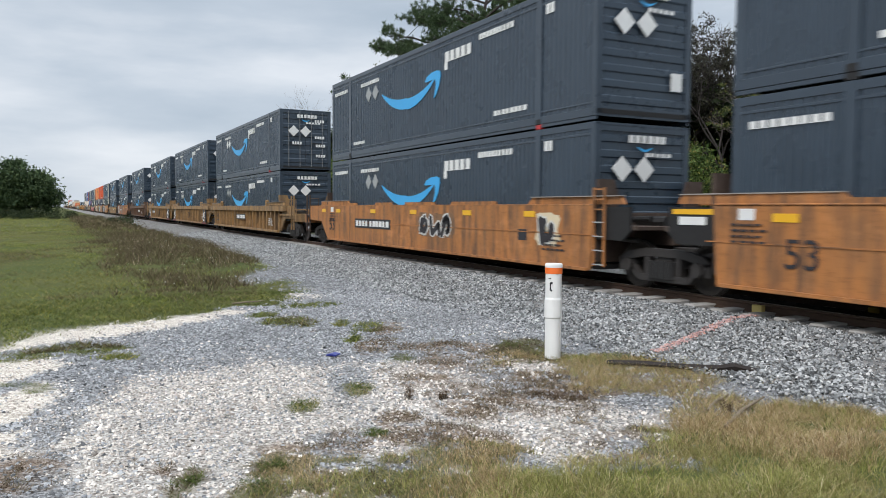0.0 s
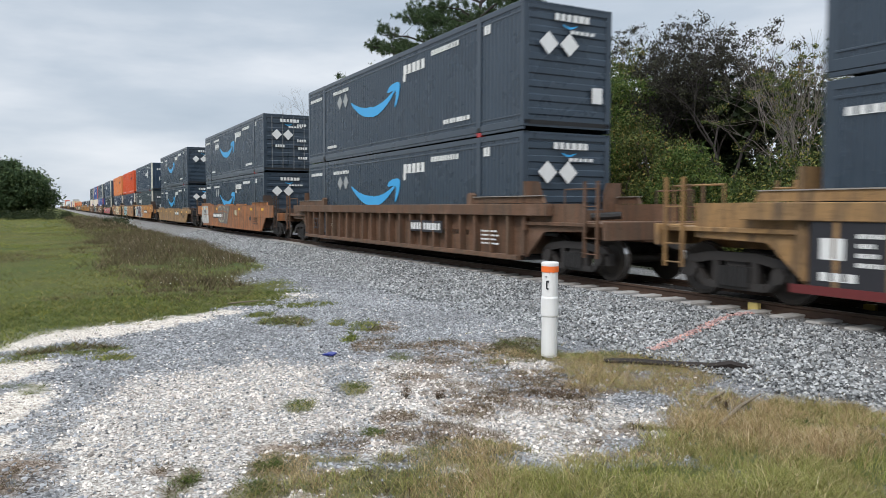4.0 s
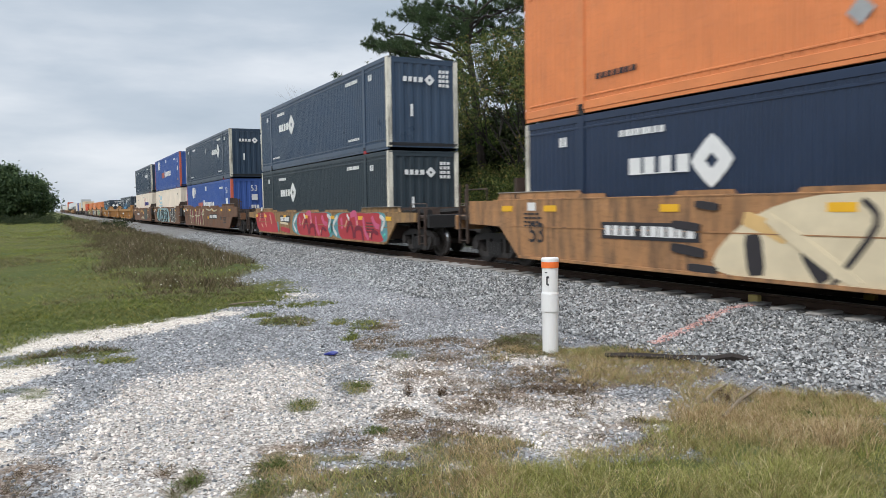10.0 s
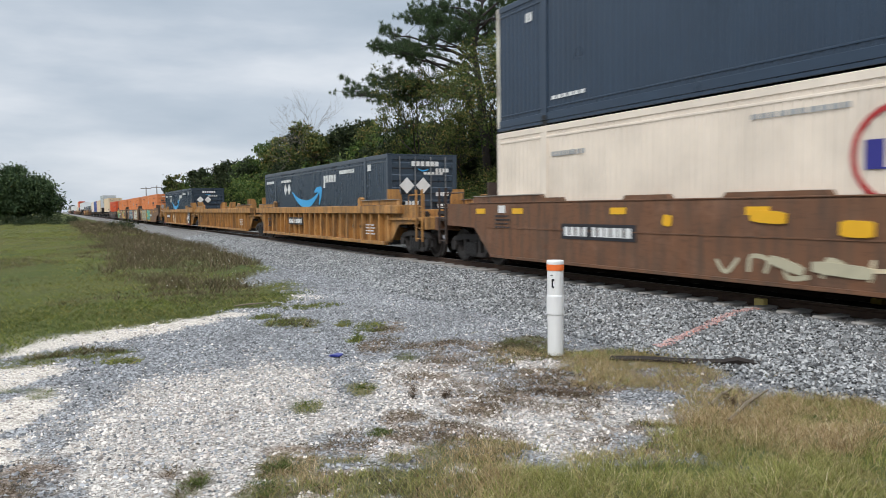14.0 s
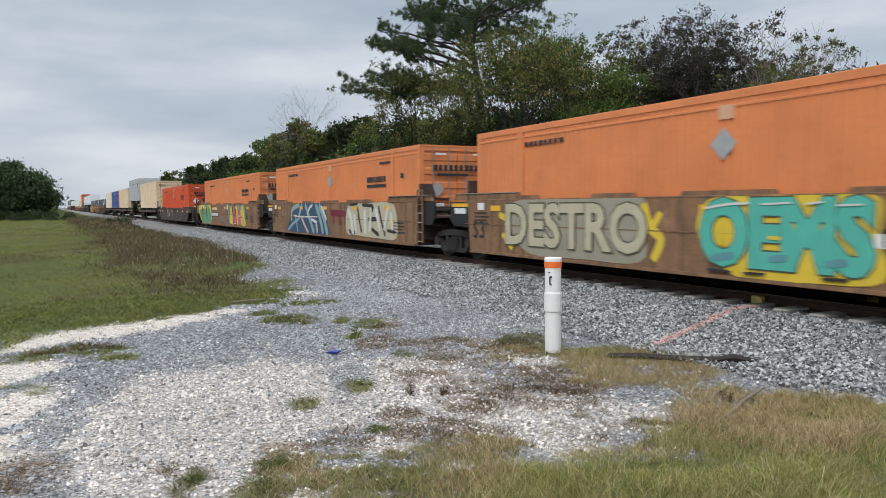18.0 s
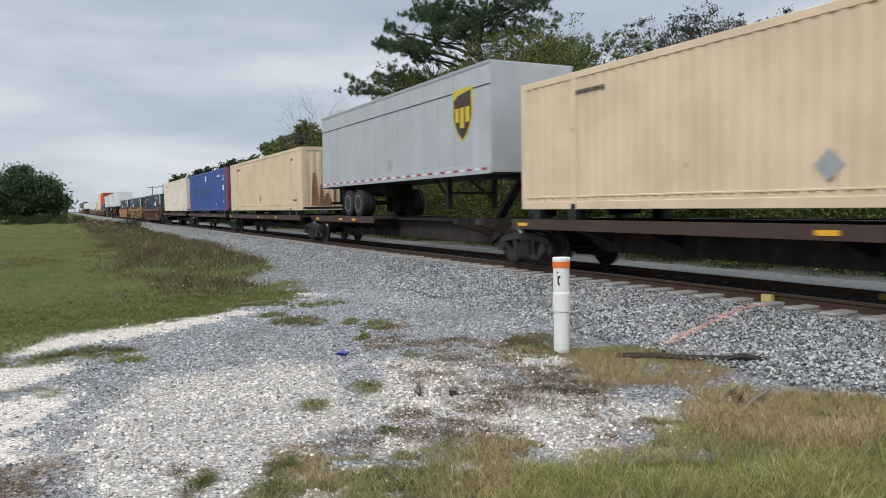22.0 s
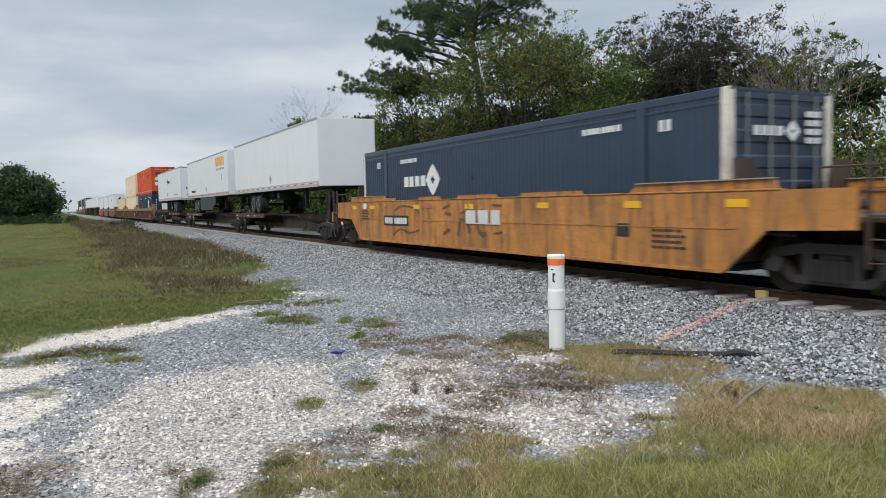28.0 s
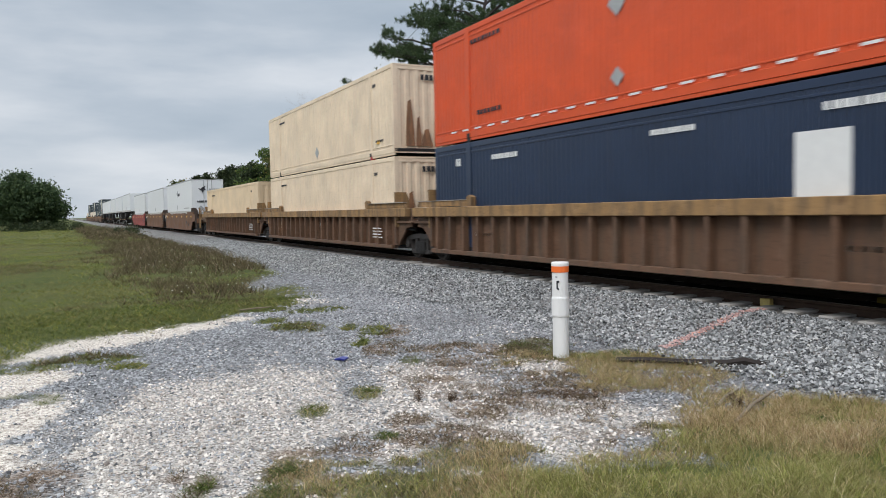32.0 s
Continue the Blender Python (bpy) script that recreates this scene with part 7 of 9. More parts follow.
    for e in (-1, 1):
        art = (front if e > 0 else rear) == "art"
        reach = 9.45 if art else 11.2
        put("end_platform", kept(("end_platform", art, e), body if style == "ribbed" else RUSTY_GEAR, lambda: boxes((8.25, reach, -1.38, 1.38, 1.12, 1.20), (8.25, reach, -0.45, 0.45, 0.82, 1.12), (8.2, 8.3, -1.4, 1.4, 0.45, 1.45), bevel=0.01)), c, at=pose(0, 0, 0, 0, 0, 0 if e > 0 else 180))
        for sd in (-1, 1) if style != "low" else ():
            put("bulkhead", kept(("bulkhead", sd), gear, lambda: prism_x(bmesh.new(), [(sd * 1.42, 1.0), (sd * 0.92, 1.0), (sd * 0.92, 1.85), (sd * 1.02, 2.12), (sd * 1.42, 2.12)][::-sd], 8.28, 8.36)), c, at=pose(0, 0, 0, 0, 0, 0 if e > 0 else 180))
        if cut[e]:
            for sd in (-1, 1):
                fr = put("end_frame", kept("end_frame", STEEL_DARK, lambda: prism(bmesh.new(), [(8.2, 0.92), (9.1, 0.92), (9.3, 1.1), (9.3, 1.56), (8.2, 1.56)], -0.03, 0.03)), c, "black end frame over the bogie", pose(0, sd * (SW - 0.07), 0, 0, 0, 0) if e > 0 else pose(0, sd * (SW - 0.07), 0, 0, 0, 180))
                o2 = -1 if e > 0 else 1
                if sd < 0 and e < 0:
                    put("reflector", kept(("frame_reflector", e), YELLOW, lambda: boxes((8.3, 9.2, o2 * 0.036 - 0.006, o2 * 0.036 + 0.006, 1.44, 1.53))), fr, "yellow reflector plate")
                    put("number_plate", kept(("frame_plate", e), WHITE_MARK, lambda: boxes((8.45, 9.05, o2 * 0.036 - 0.006, o2 * 0.036 + 0.006, 1.26, 1.40))), fr, "white number plate")
                if sd < 0 and e > 0:
                    put("ladder", kept("end_ladder", body, lambda: boxes((8.28, 8.32, -0.10, -0.06, 0.38, 1.95), (8.6, 8.64, -0.10, -0.06, 0.38, 1.95), *[(8.3, 8.62, -0.09, -0.07, 1.5 + 0.2 * k, 1.53 + 0.2 * k) for k in range(3)])), fr, "painted end ladder")
                for q in range(4) if sd < 0 and e > 0 else ():
                    put("step", kept(("step", e), GREY_MARK, lambda: boxes((8.3, 8.62, o2 * 0.09 - 0.012, o2 * 0.09 + 0.012, -0.012, 0.012))), fr, "grey steel step", pose(0, 0, 0.42 + 0.28 * q))
        for nm, p0, p1, rad in (("air_hose", (8.4, -0.9, 1.3), (9.3, -0.9, 1.34), 0.06), ("brake_cylinder", (8.5, -0.5, 1.28), (9.2, -0.4, 1.28), 0.11), ("air_tank", (8.6, 0.3, 1.3), (9.1, 0.8, 1.34), 0.09), ("brake_rod", (8.6, -1.2, 0.95), (9.2, -1.1, 0.92), 0.05)):
            put(nm, kept(nm, STEEL_DARK, lambda: cyls((p0, p1, rad), n=8)), c, at=pose(0, 0, 0, 0, 0, 0 if e > 0 else 180))
        if art:
            put("articulation", kept("articulation", STEEL_DARK, lambda: boxes((9.2, 9.75, -0.3, 0.3, 0.80, 1.10), bevel=0.03)), c, at=pose(0, 0, 0, 0, 0, 0 if e > 0 else 180))
        else:
            bogie(c, e * 9.75)
            put("end_sill", kept(("end_sill", style), body if style != "low" else STEEL_DARK, lambda: boxes((11.1, 11.22, -1.45, 1.45, 0.86, 1.24), bevel=0.015)), c, at=pose(0, 0, 0, 0, 0, 0 if e > 0 else 180))
            put("coupler", kept("coupler", TRUCK, lambda: boxes((11.2, 11.75, -0.12, 0.12, 0.74, 0.94), (11.66, 11.92, -0.18, 0.18, 0.70, 0.98), bevel=0.02)), c, at=pose(0, 0, 0, 0, 0, 0 if e > 0 else 180))
            tall = 0.7 if style == "low" else 1.0
            for s in (-1, 1):
                lad = put("ladder", kept(("ladder_rails", e), gear, lambda: boxes((-0.22, -0.18, -0.03, 0.03, 0.5, 2.05), (0.18, 0.22, -0.03, 0.03, 0.5, 2.05))), c, "side ladder at the wagon end", pose(e * 10.75, s * 1.44, 0) @ Matrix.Diagonal((1, 1, tall, 1)))
                for i in range(4):
                    put("rung", kept("rung", gear, lambda: cyls(((-0.2, 0, 0), (0.2, 0, 0), 0.014), n=6)), lad, at=pose(0, 0, 0.58 + i * 0.32))
                put("grab_rail", kept("grab_rail", gear, lambda: cyls(((-0.6, 0, 1.2), (-0.6, 0, 1.9), 0.018), ((-0.6, 0, 1.9), (0.5, 0, 1.9), 0.018), ((0.5, 0, 1.9), (0.5, 0, 1.2), 0.018), n=6)), c, at=pose(e * 10.3, s * 1.3, 0) @ Matrix.Diagonal((1, 1, 0.82 if style == "low" else 1.0, 1)))
    ym = -SW
    for i, x in enumerate((-8.6, -6.9, -3.4, -0.2, 3.1, 6.0, 8.4)):
        if abs(x) > 8.2 and cut[1 if x > 0 else -1]:
            continue
        put("reflector", kept(("yellow_reflector", round(x, 1), style), YELLOW, lambda: boxes((x - 0.22, x + 0.22, ym - 0.012, ym + 0.002, top - 0.26, top - 0.13))), c, "yellow reflector plate")
    if plate:
        put("number_plate", kept(("number_plate", plate), DARK_MARK, lambda: boxes((plate[0], plate[1], ym - 0.010, ym + 0.0, 0.82, 1.14))), c, "dark panel with white marks")
        split = plate[0] + 0.42 * (plate[1] - plate[0])
        bars(c, "reporting_mark", WHITE_MARK, plate[0] + 0.10, split - 0.05, 0.885, 1.075, 4, 5, y=ym - 0.012)
        bars(c, "reporting_mark", WHITE_MARK, split + 0.05, plate[1] - 0.10, 0.885, 1.075, 6, 15, y=ym - 0.012)
    if number is not None:
        put("size_number", lettering("53", 0.46, DARK_MARK), c, "", pose(number, ym - 0.012, 0.85))
    for q in range(4):
        bars(c, "data_mark", DARK_MARK if style != "ribbed" else WHITE_MARK, 6.5, 7.35 - 0.1 * (q % 2), 0.62 + 0.1 * q, 0.66 + 0.1 * q, 5, 6 + q, y=ym - 0.008)
        bars(c, "data_mark", DARK_MARK, -7.9, -7.2 - 0.1 * (q % 2), 1.0 + 0.09 * q, 1.035 + 0.09 * q, 4, 26 + q, y=ym - 0.008) if style != "ribbed" else None
    if style != "ribbed":
        put("jack_pad", kept("jack_pad", DARK_MARK, lambda: boxes((5.55, 5.9, ym - 0.008, ym + 0.002, 0.8, 1.05))), c, "dark stencilled panel")
        put("white_plate", kept("white_plate", WHITE_MARK, lambda: boxes((-7.75, -7.45, ym - 0.008, ym + 0.002, 1.36, 1.54))), c, "small white plate")
    if panel:
        for a, b in ((6.9, 8.1), (-8.1, -6.9)):
            if panel == "front" and a < 0:
                side_mark(c, "red_stripe", DEEP_RED, a - 0.3, b + 0.1, bot, bot + 0.13, 0.012, y=ym)
                continue
            put("dark_panel", kept(("dark_panel", a), DARK_MARK, lambda: boxes((a, b, ym - 0.008, ym + 0.03, bot + 0.02, top - 0.02))), c, "black stencil panel")
            bars(c, "data_mark", WHITE_MARK, a + 0.15, a + 0.6, 0.8, 1.1, 2, int(abs(a)), y=ym - 0.012)
            bars(c, "data_mark", YELLOW, a + 0.1, b - 0.1, 1.4, 1.5, 2, int(abs(a)) + 3, y=ym - 0.012)
            for q in range(4):
                bars(c, "data_mark", WHITE_MARK, a + 0.7, b - 0.1 - 0.07 * (q % 3), 0.72 + 0.13 * q, 0.78 + 0.13 * q, 4, int(abs(a)) + 5 + q, y=ym - 0.012)
            bars(c, "data_mark", WHITE_MARK, a + 0.15, a + 0.75, 0.5, 0.62, 3, int(abs(a)) + 11, y=ym - 0.012)
            side_mark(c, "red_stripe", DEEP_RED, a - 0.3, b + 0.1, bot, bot + 0.13, 0.012, y=ym)
    return c


DECK_RUST = paint((0.055, 0.032, 0.024), 0.8, 0.3, 0.2)


def spine_car(label, length, front, rear, deck):
    """One spine unit with a centre beam, cross arms and, for trailers, a wheel deck and a hitch. deck: None for a container, else where the trailer's wheels stand."""
    c = tagged(new("spine_car"), label, "railway wagon")
    h = length / 2
    brown = paint((0.019, 0.013, 0.012), 0.85, 0.35, 0.15)
    put("centre_beam", kept(("centre_beam", round(length, 1)), brown, lambda: prism(bmesh.new(), [(-h + 0.25, 0.84), (-h + 1.6, 0.84), (-h + 2.6, 0.42), (h - 2.6, 0.42), (h - 1.6, 0.84), (h - 0.25, 0.84), (h - 0.25, 1.08), (-h + 0.25, 1.08)], -0.32, 0.32)), c)
    put("beam_flange", kept(("beam_flange", round(length, 1)), STEEL_DARK, lambda: boxes((-h + 0.4, h - 0.4, -0.55, 0.55, 1.02, 1.09))), c)
    for x in (-6.06, 6.06, -h + 1.4, h - 1.4):
        put("cross_arm", kept("cross_arm", brown, lambda: prism_x(bmesh.new(), [(-1.42, 0.98), (-0.3, 0.62), (0.3, 0.62), (1.42, 0.98), (1.42, 1.12), (-1.42, 1.12)], -0.12, 0.12)), c, at=pose(x, 0, 0))
        if deck is None:
            for sd in (-1.2, 1.2):
                put("pedestal", kept("pedestal", STEEL_DARK, lambda: boxes((-0.14, 0.14, -0.155, 0.155, 1.10, 1.375), bevel=0.01)), c, at=pose(x, sd, 0))
    for a in ((-h + 0.5, h - 0.5) if deck is None else (deck - 3.4, deck + 3.4),):
        for sd in (-1, 1):
            d = put("deck", kept(("deck", round(a[0], 1), round(a[1], 1), sd), DECK_RUST, lambda: prism_x(bmesh.new(), [(sd * u, v) for u, v in ((1.45, 0.92), (1.38, 0.92), (1.38, 1.06), (0.45, 1.06), (0.45, 1.13), (1.38, 1.13), (1.38, 1.15), (1.45, 1.15))], a[0], a[1])), c, "side deck with a raised edge")
            p = d if sd < 0 else p
        for i in range(5):
            x = a[0] + 0.5 + i * (a[1] - a[0] - 1.0) / 4
            put("bracket", kept("bracket", STEEL_DARK, lambda: prism_x(bmesh.new(), [(-1.4, 0.95), (-0.3, 0.6), (0.3, 0.6), (1.4, 0.95), (1.4, 1.06), (-1.4, 1.06)], -0.03, 0.03)), p, at=pose(x, 0, 0))
            if i in (0, 2, 3):
                put("reflector", kept("deck_reflector", YELLOW, lambda: boxes((-0.19, 0.19, -1.462, -1.448, 0.99, 1.07))), p, "yellow reflector plate", pose(x, 0, 0))
    put("air_tank", kept("air_tank", STEEL_DARK, lambda: cyls(((-0.6, -0.75, 0.72), (0.6, -0.75, 0.72), 0.2), n=14)), c, at=pose(1.8, 0, 0))
    put("brake_cylinder", kept("brake_cylinder", STEEL_DARK, lambda: boxes((-2.2, -1.2, -0.9, -0.35, 0.6, 0.95), bevel=0.02)), c)
    put("brake_valve", kept("brake_valve", STEEL_DARK, lambda: boxes((0.2, 0.9, 0.35, 0.9, 0.6, 0.95), bevel=0.02)), c)
    if deck is not None:
        e = 1 if deck < 0 else -1
        put("hitch", kept("hitch", STEEL_DARK, lambda: prism(bmesh.new(), [(-1.25, 1.08), (-1.10, 1.08), (0.06, 2.18), (0.5, 2.18), (0.5, 2.27), (-0.5, 2.27), (-0.5, 2.18), (-0.12, 2.14)], -0.12, 0.12)), c, "tilting trailer hitch", pose(e * 7.2, 0, 0, 0, 0, 0 if e > 0 else 180))
        put("hitch_strut", kept("hitch_strut", STEEL_DARK, lambda: cyls(((0.9, -0.2, 1.08), (0.3, -0.2, 2.2), 0.06), ((0.9, 0.2, 1.08), (0.3, 0.2, 2.2), 0.06), n=8)), c, at=pose(e * 7.2, 0, 0, 0, 0, 0 if e > 0 else 180))
    for e in (-1, 1):
        free = (front if e > 0 else rear) == "free"
        if free:
            bogie(c, e * (h - 0.35))
            put("end_sill", kept("spine_end_sill", brown, lambda: boxes((-0.08, 0.08, -1.45, 1.45, 0.86, 1.14), bevel=0.015)), c, at=pose(e * (h + 1.1), 0, 0))
            put("draft_gear", kept("draft_gear", TRUCK, lambda: boxes((-0.6, 1.2, -0.3, 0.3, 0.72, 1.02), (1.1, 1.95, -0.14, 0.14, 0.72, 0.96), bevel=0.02)), c, at=pose(e * (h - 0.05), 0, 0, 0, 0, 0 if e > 0 else 180))
            for s in (-1, 1):
                put("stanchion", kept("stanchion", brown, lambda: boxes((-0.03, 0.03, -0.03, 0.03, 1.1, 2.1), (-0.25, -0.19, -0.03, 0.03, 1.1, 2.1), *[(-0.25, 0.03, -0.015, 0.015, 1.2 + 0.25 * i, 1.23 + 0.25 * i) for i in range(4)])), c, at=pose(e * (h + 1.0), s * 1.35, 0))
    return c


def link_bogie(c, x):
    return bogie(c, x)


# ---- the train ----
ORANGE_WELL = paint((0.42, 0.165, 0.045), 0.65, 0.45, 0.12)
TAN_WELL = paint((0.33, 0.19, 0.075), 0.7, 0.5, 0.1)
RUST_WELL = paint((0.36, 0.135, 0.045), 0.7, 0.5, 0.3)
YELLOW_WELL = paint((0.46, 0.225, 0.062), 0.65, 0.42, 0.1)
BROWN_WELL = paint((0.17, 0.078, 0.038), 0.75, 0.4, 0.25)
DULL_WELL = paint((0.25, 0.13, 0.062), 0.75, 0.45, 0.15)
MAROON_WELL = paint((0.045, 0.024, 0.021), 0.65, 0.25)
RED_WELL = paint((0.30, 0.05, 0.045), 0.7, 0.35, 0.1)
TAWNY_WELL = paint((0.40, 0.20, 0.082), 0.65, 0.42, 0.1)
OCHRE_WELL = paint((0.48, 0.20, 0.045), 0.65, 0.38, 0.08)
DARK_RIB = paint((0.14, 0.072, 0.04), 0.75, 0.45, 0.2)

Z_LOW, Z_UP, Z_FLAT, Z_TRAIL = 0.405, 3.42, 1.375, 1.13
MOVERS = []


def ride(ob, s0, z):
    """Joins a thing to the train: s0 is where its middle stands along the track at the start."""
    MOVERS.append((ob, s0, z))
    ob.matrix_world = pose(s0, TRACK_Y, z)


# s0 of each load's front end, wagon style, paints, end kinds, loads from the bottom up
def well(front_s, label, style, body, ends, loads, **kw):
    mid = front_s - HL
    c = well_car(label, style, body, *ends, **kw)
    ride(c, mid, RAIL_Z)
    for ob, z in zip(loads, (Z_LOW, Z_UP)):
        ride(ob, mid, RAIL_Z + z)
        if z == Z_UP:
            rail_paint = next(p for p in ob.children if p.name.startswith("bottom_rail")).data.materials[0]
            for sd in (-1, 1):
                put("lower_flange", kept("lower_flange", rail_paint, lambda: boxes((-HL + 0.02, HL - 0.02, -0.05, 0.01, -0.075, -0.002), bevel=0.006)), ob, "", pose(0, sd * (HW - 0.02), 0, 0, 0, 0 if sd > 0 else 180))
            for e in (-1, 1):
                for sd in (-1, 1):
                    put("twist_lock", kept("twist_lock", RED_MARK if e > 0 else STEEL_DARK, lambda: boxes((-0.10, 0.10, -0.08, 0.08, -0.121, 0.005), bevel=0.015)), ob, "", pose(e * 6.06, sd * (HW - 0.07), 0))
    return c


A, F = "art", "free"
w = well(7.56, "orange-brown well wagon with worn paint", "smooth", ORANGE_WELL, (F, A), (slate_box("ribs"), slate_box("ribs")))
link_bogie(w, -9.8)
w = well(-12.04, "orange-brown well wagon with faint graffiti", "smooth", ORANGE_WELL, (A, F), (slate_box("ribs"), slate_box("ribs")), plate=(-5.1, -1.92), number=-7.6)
spray(w, 6.35, 7.05, 0.7, 1.45, (G_CREAM, G_BLACK), 1, "pale painted face on the side")
spray(w, 0.2, 2.3, 0.7, 1.4, (DULL_WELL, G_BLACK), 2)
w = well(-35.95, "tan ribbed well wagon", "ribbed", TAN_WELL, (F, A), (slate_box("ribs"), slate_box("doors")), plate=(-1.0, 1.3))
link_bogie(w, -9.72)
w = well(-55.37, "tan ribbed well wagon with black end panels", "ribbed", TAN_WELL, (A, A), (slate_box("doors"), slate_box("ribs")), panel=True, plate=None, number=0.6)
link_bogie(w, -9.75)
w = well(-74.98, "tan ribbed well wagon with black end panels", "ribbed", TAN_WELL, (A, F), (slate_box("ribs"), slate_box("doors")), panel=True, plate=(-5.2, -3.0), number=0.6)
well(-98.73, "dark brown ribbed well wagon", "ribbed", DARK_RIB, (F, F), (slate_box("ribs"), slate_box("ribs")))
w = well(-122.45, "rusty orange well wagon with white graffiti", "smooth", RUST_WELL, (F, F), (slate_box("ribs"), slate_box("doors")), plate=(-4.6, -1.4), number=None)
mural(w, "silver and grey graffiti worn into the rust",
      (G_SILVER, 0, -8.71, 1.18, -8.65, 1.55, -6.58, 1.57, -6.33, 1.03, -6.28, 0.45, -7.46, 0.42, -8.62, 0.46), (G_WHITE, 0.18, -8.31, 1.38, -8.21, 0.6), (G_WHITE, 0.15, -7.64, 1.43, -7.73, 0.95, -7.46, 0.58),
      (G_WHITE, 0.17, -6.92, 1.39, -6.58, 1.12, -6.83, 0.61), (G_DUST, 0.1, -7.92, 1.43, -7.98, 0.71), (G_DUST, 0.09, -7.18, 1.43, -7.24, 0.64),
      (G_DUST, 0, -2.99, 1.33, -2.45, 1.6, -1.09, 1.6, 0.35, 1.6, 0.5, 1.36, -0.01, 0.99, -0.23, 0.53, -1.63, 0.53, -2.76, 0.6), (G_STONE, 0.12, -2.77, 1.48, -2.13, 1.55, -1.83, 1.34), (G_STONE, 0.12, -1.27, 1.54, -0.74, 1.41, -0.99, 0.89),
      (G_STONE, 0.1, -0.25, 1.47, 0.14, 1.23, -0.32, 0.66), (G_STONE, 0.13, -2.65, 0.75, -2.02, 0.6, -1.82, 0.85), (G_STONE, 0.12, -1.63, 0.62, -1.08, 0.72, -0.91, 1.15), (RUST_WELL, 0.07, -2.88, 1.18, -1.45, 1.27, -0.09, 1.17),
      (RUST_WELL, 0.07, -1.73, 0.72, -1.45, 1.41), (G_SAND, 0.26, 1.97, 1.21, 2.32, 1.19), (G_SAND, 0.15, 2.32, 1.32, 2.38, 1.02))
well(-146.54, "tan well wagon with dirty sides", "low", TAN_WELL, (F, F), (slate_box("ribs"), slate_box("ribs")), number=None)
w = well(-170.52, "ochre well wagon with purple and white graffiti", "smooth", OCHRE_WELL, (F, A), (navy_box("doors", UMX_GREEN, "rear"), navy_box("upright")), plate=(1.91, 4.95), number=None)
link_bogie(w, -9.63)
mural(w, "fat dark purple graffiti letters on a pale field",
      (G_ICE, 0, -7.78, 0.44, -7.13, 1.02, -6.14, 1.59, -3.87, 1.6, -1.98, 1.59, -0.85, 1.55, -0.79, 0.92, -0.89, 0.31, -3.29, 0.31, -5.69, 0.31), (G_CREAM, 0.27, -8.1, 1.11, -7.35, 0.61),
      (G_PURPLE, 0.36, -4.99, 1.4, -5.72, 1.4, -5.94, 0.9, -5.6, 0.37, -4.96, 0.44), (G_PURPLE, 0.3, -4.62, 1.51, -4.5, 0.89, -4.37, 0.31), (G_PURPLE, 0.29, -3.88, 0.82, -4.5, 0.93), (G_PURPLE, 0.28, -4.06, 1.52, -3.85, 0.91, -3.7, 0.31),
      (G_PURPLE, 0.37, -3.51, 0.33, -3.43, 1.0, -3.29, 1.46, -2.81, 1.44, -2.74, 0.86, -2.74, 0.37), (G_PURPLE, 0.25, -3.44, 0.84, -2.74, 0.82), (G_PURPLE, 0.33, -2.48, 1.5, -2.42, 0.95, -2.33, 0.4),
      (G_PURPLE, 0.32, -2.42, 1.46, -1.92, 1.19, -1.92, 0.58, -2.33, 0.38), (G_PURPLE, 0.16, -1.45, 1.49, -1.43, 1.16), (G_PURPLE, 0.33, -1.41, 0.82, -1.22, 0.43), (G_WHITE, 0.08, -3.01, 1.58, -3.87, 1.6), (G_WHITE, 0.08, -4.83, 0.31, -5.17, 0.31),
      (G_CREAM, 0.2, -2.23, 0.83, -2.13, 0.6))
for bx_, bz, br in ((-0.23, 0.63, 0.31), (0.70, 0.62, 0.31), (0.99, 1.34, 0.24)):
    badge(w, bx_, bz, br, G_SILVER, G_BLACK)
w = well(-189.79, "tawny well wagon with pale blue graffiti", "smooth", TAWNY_WELL, (A, A), (navy_box("doors", NAVY), orange_box("doors", RED_ORANGE)), plate=None, number=-7.4)
link_bogie(w, -9.61)
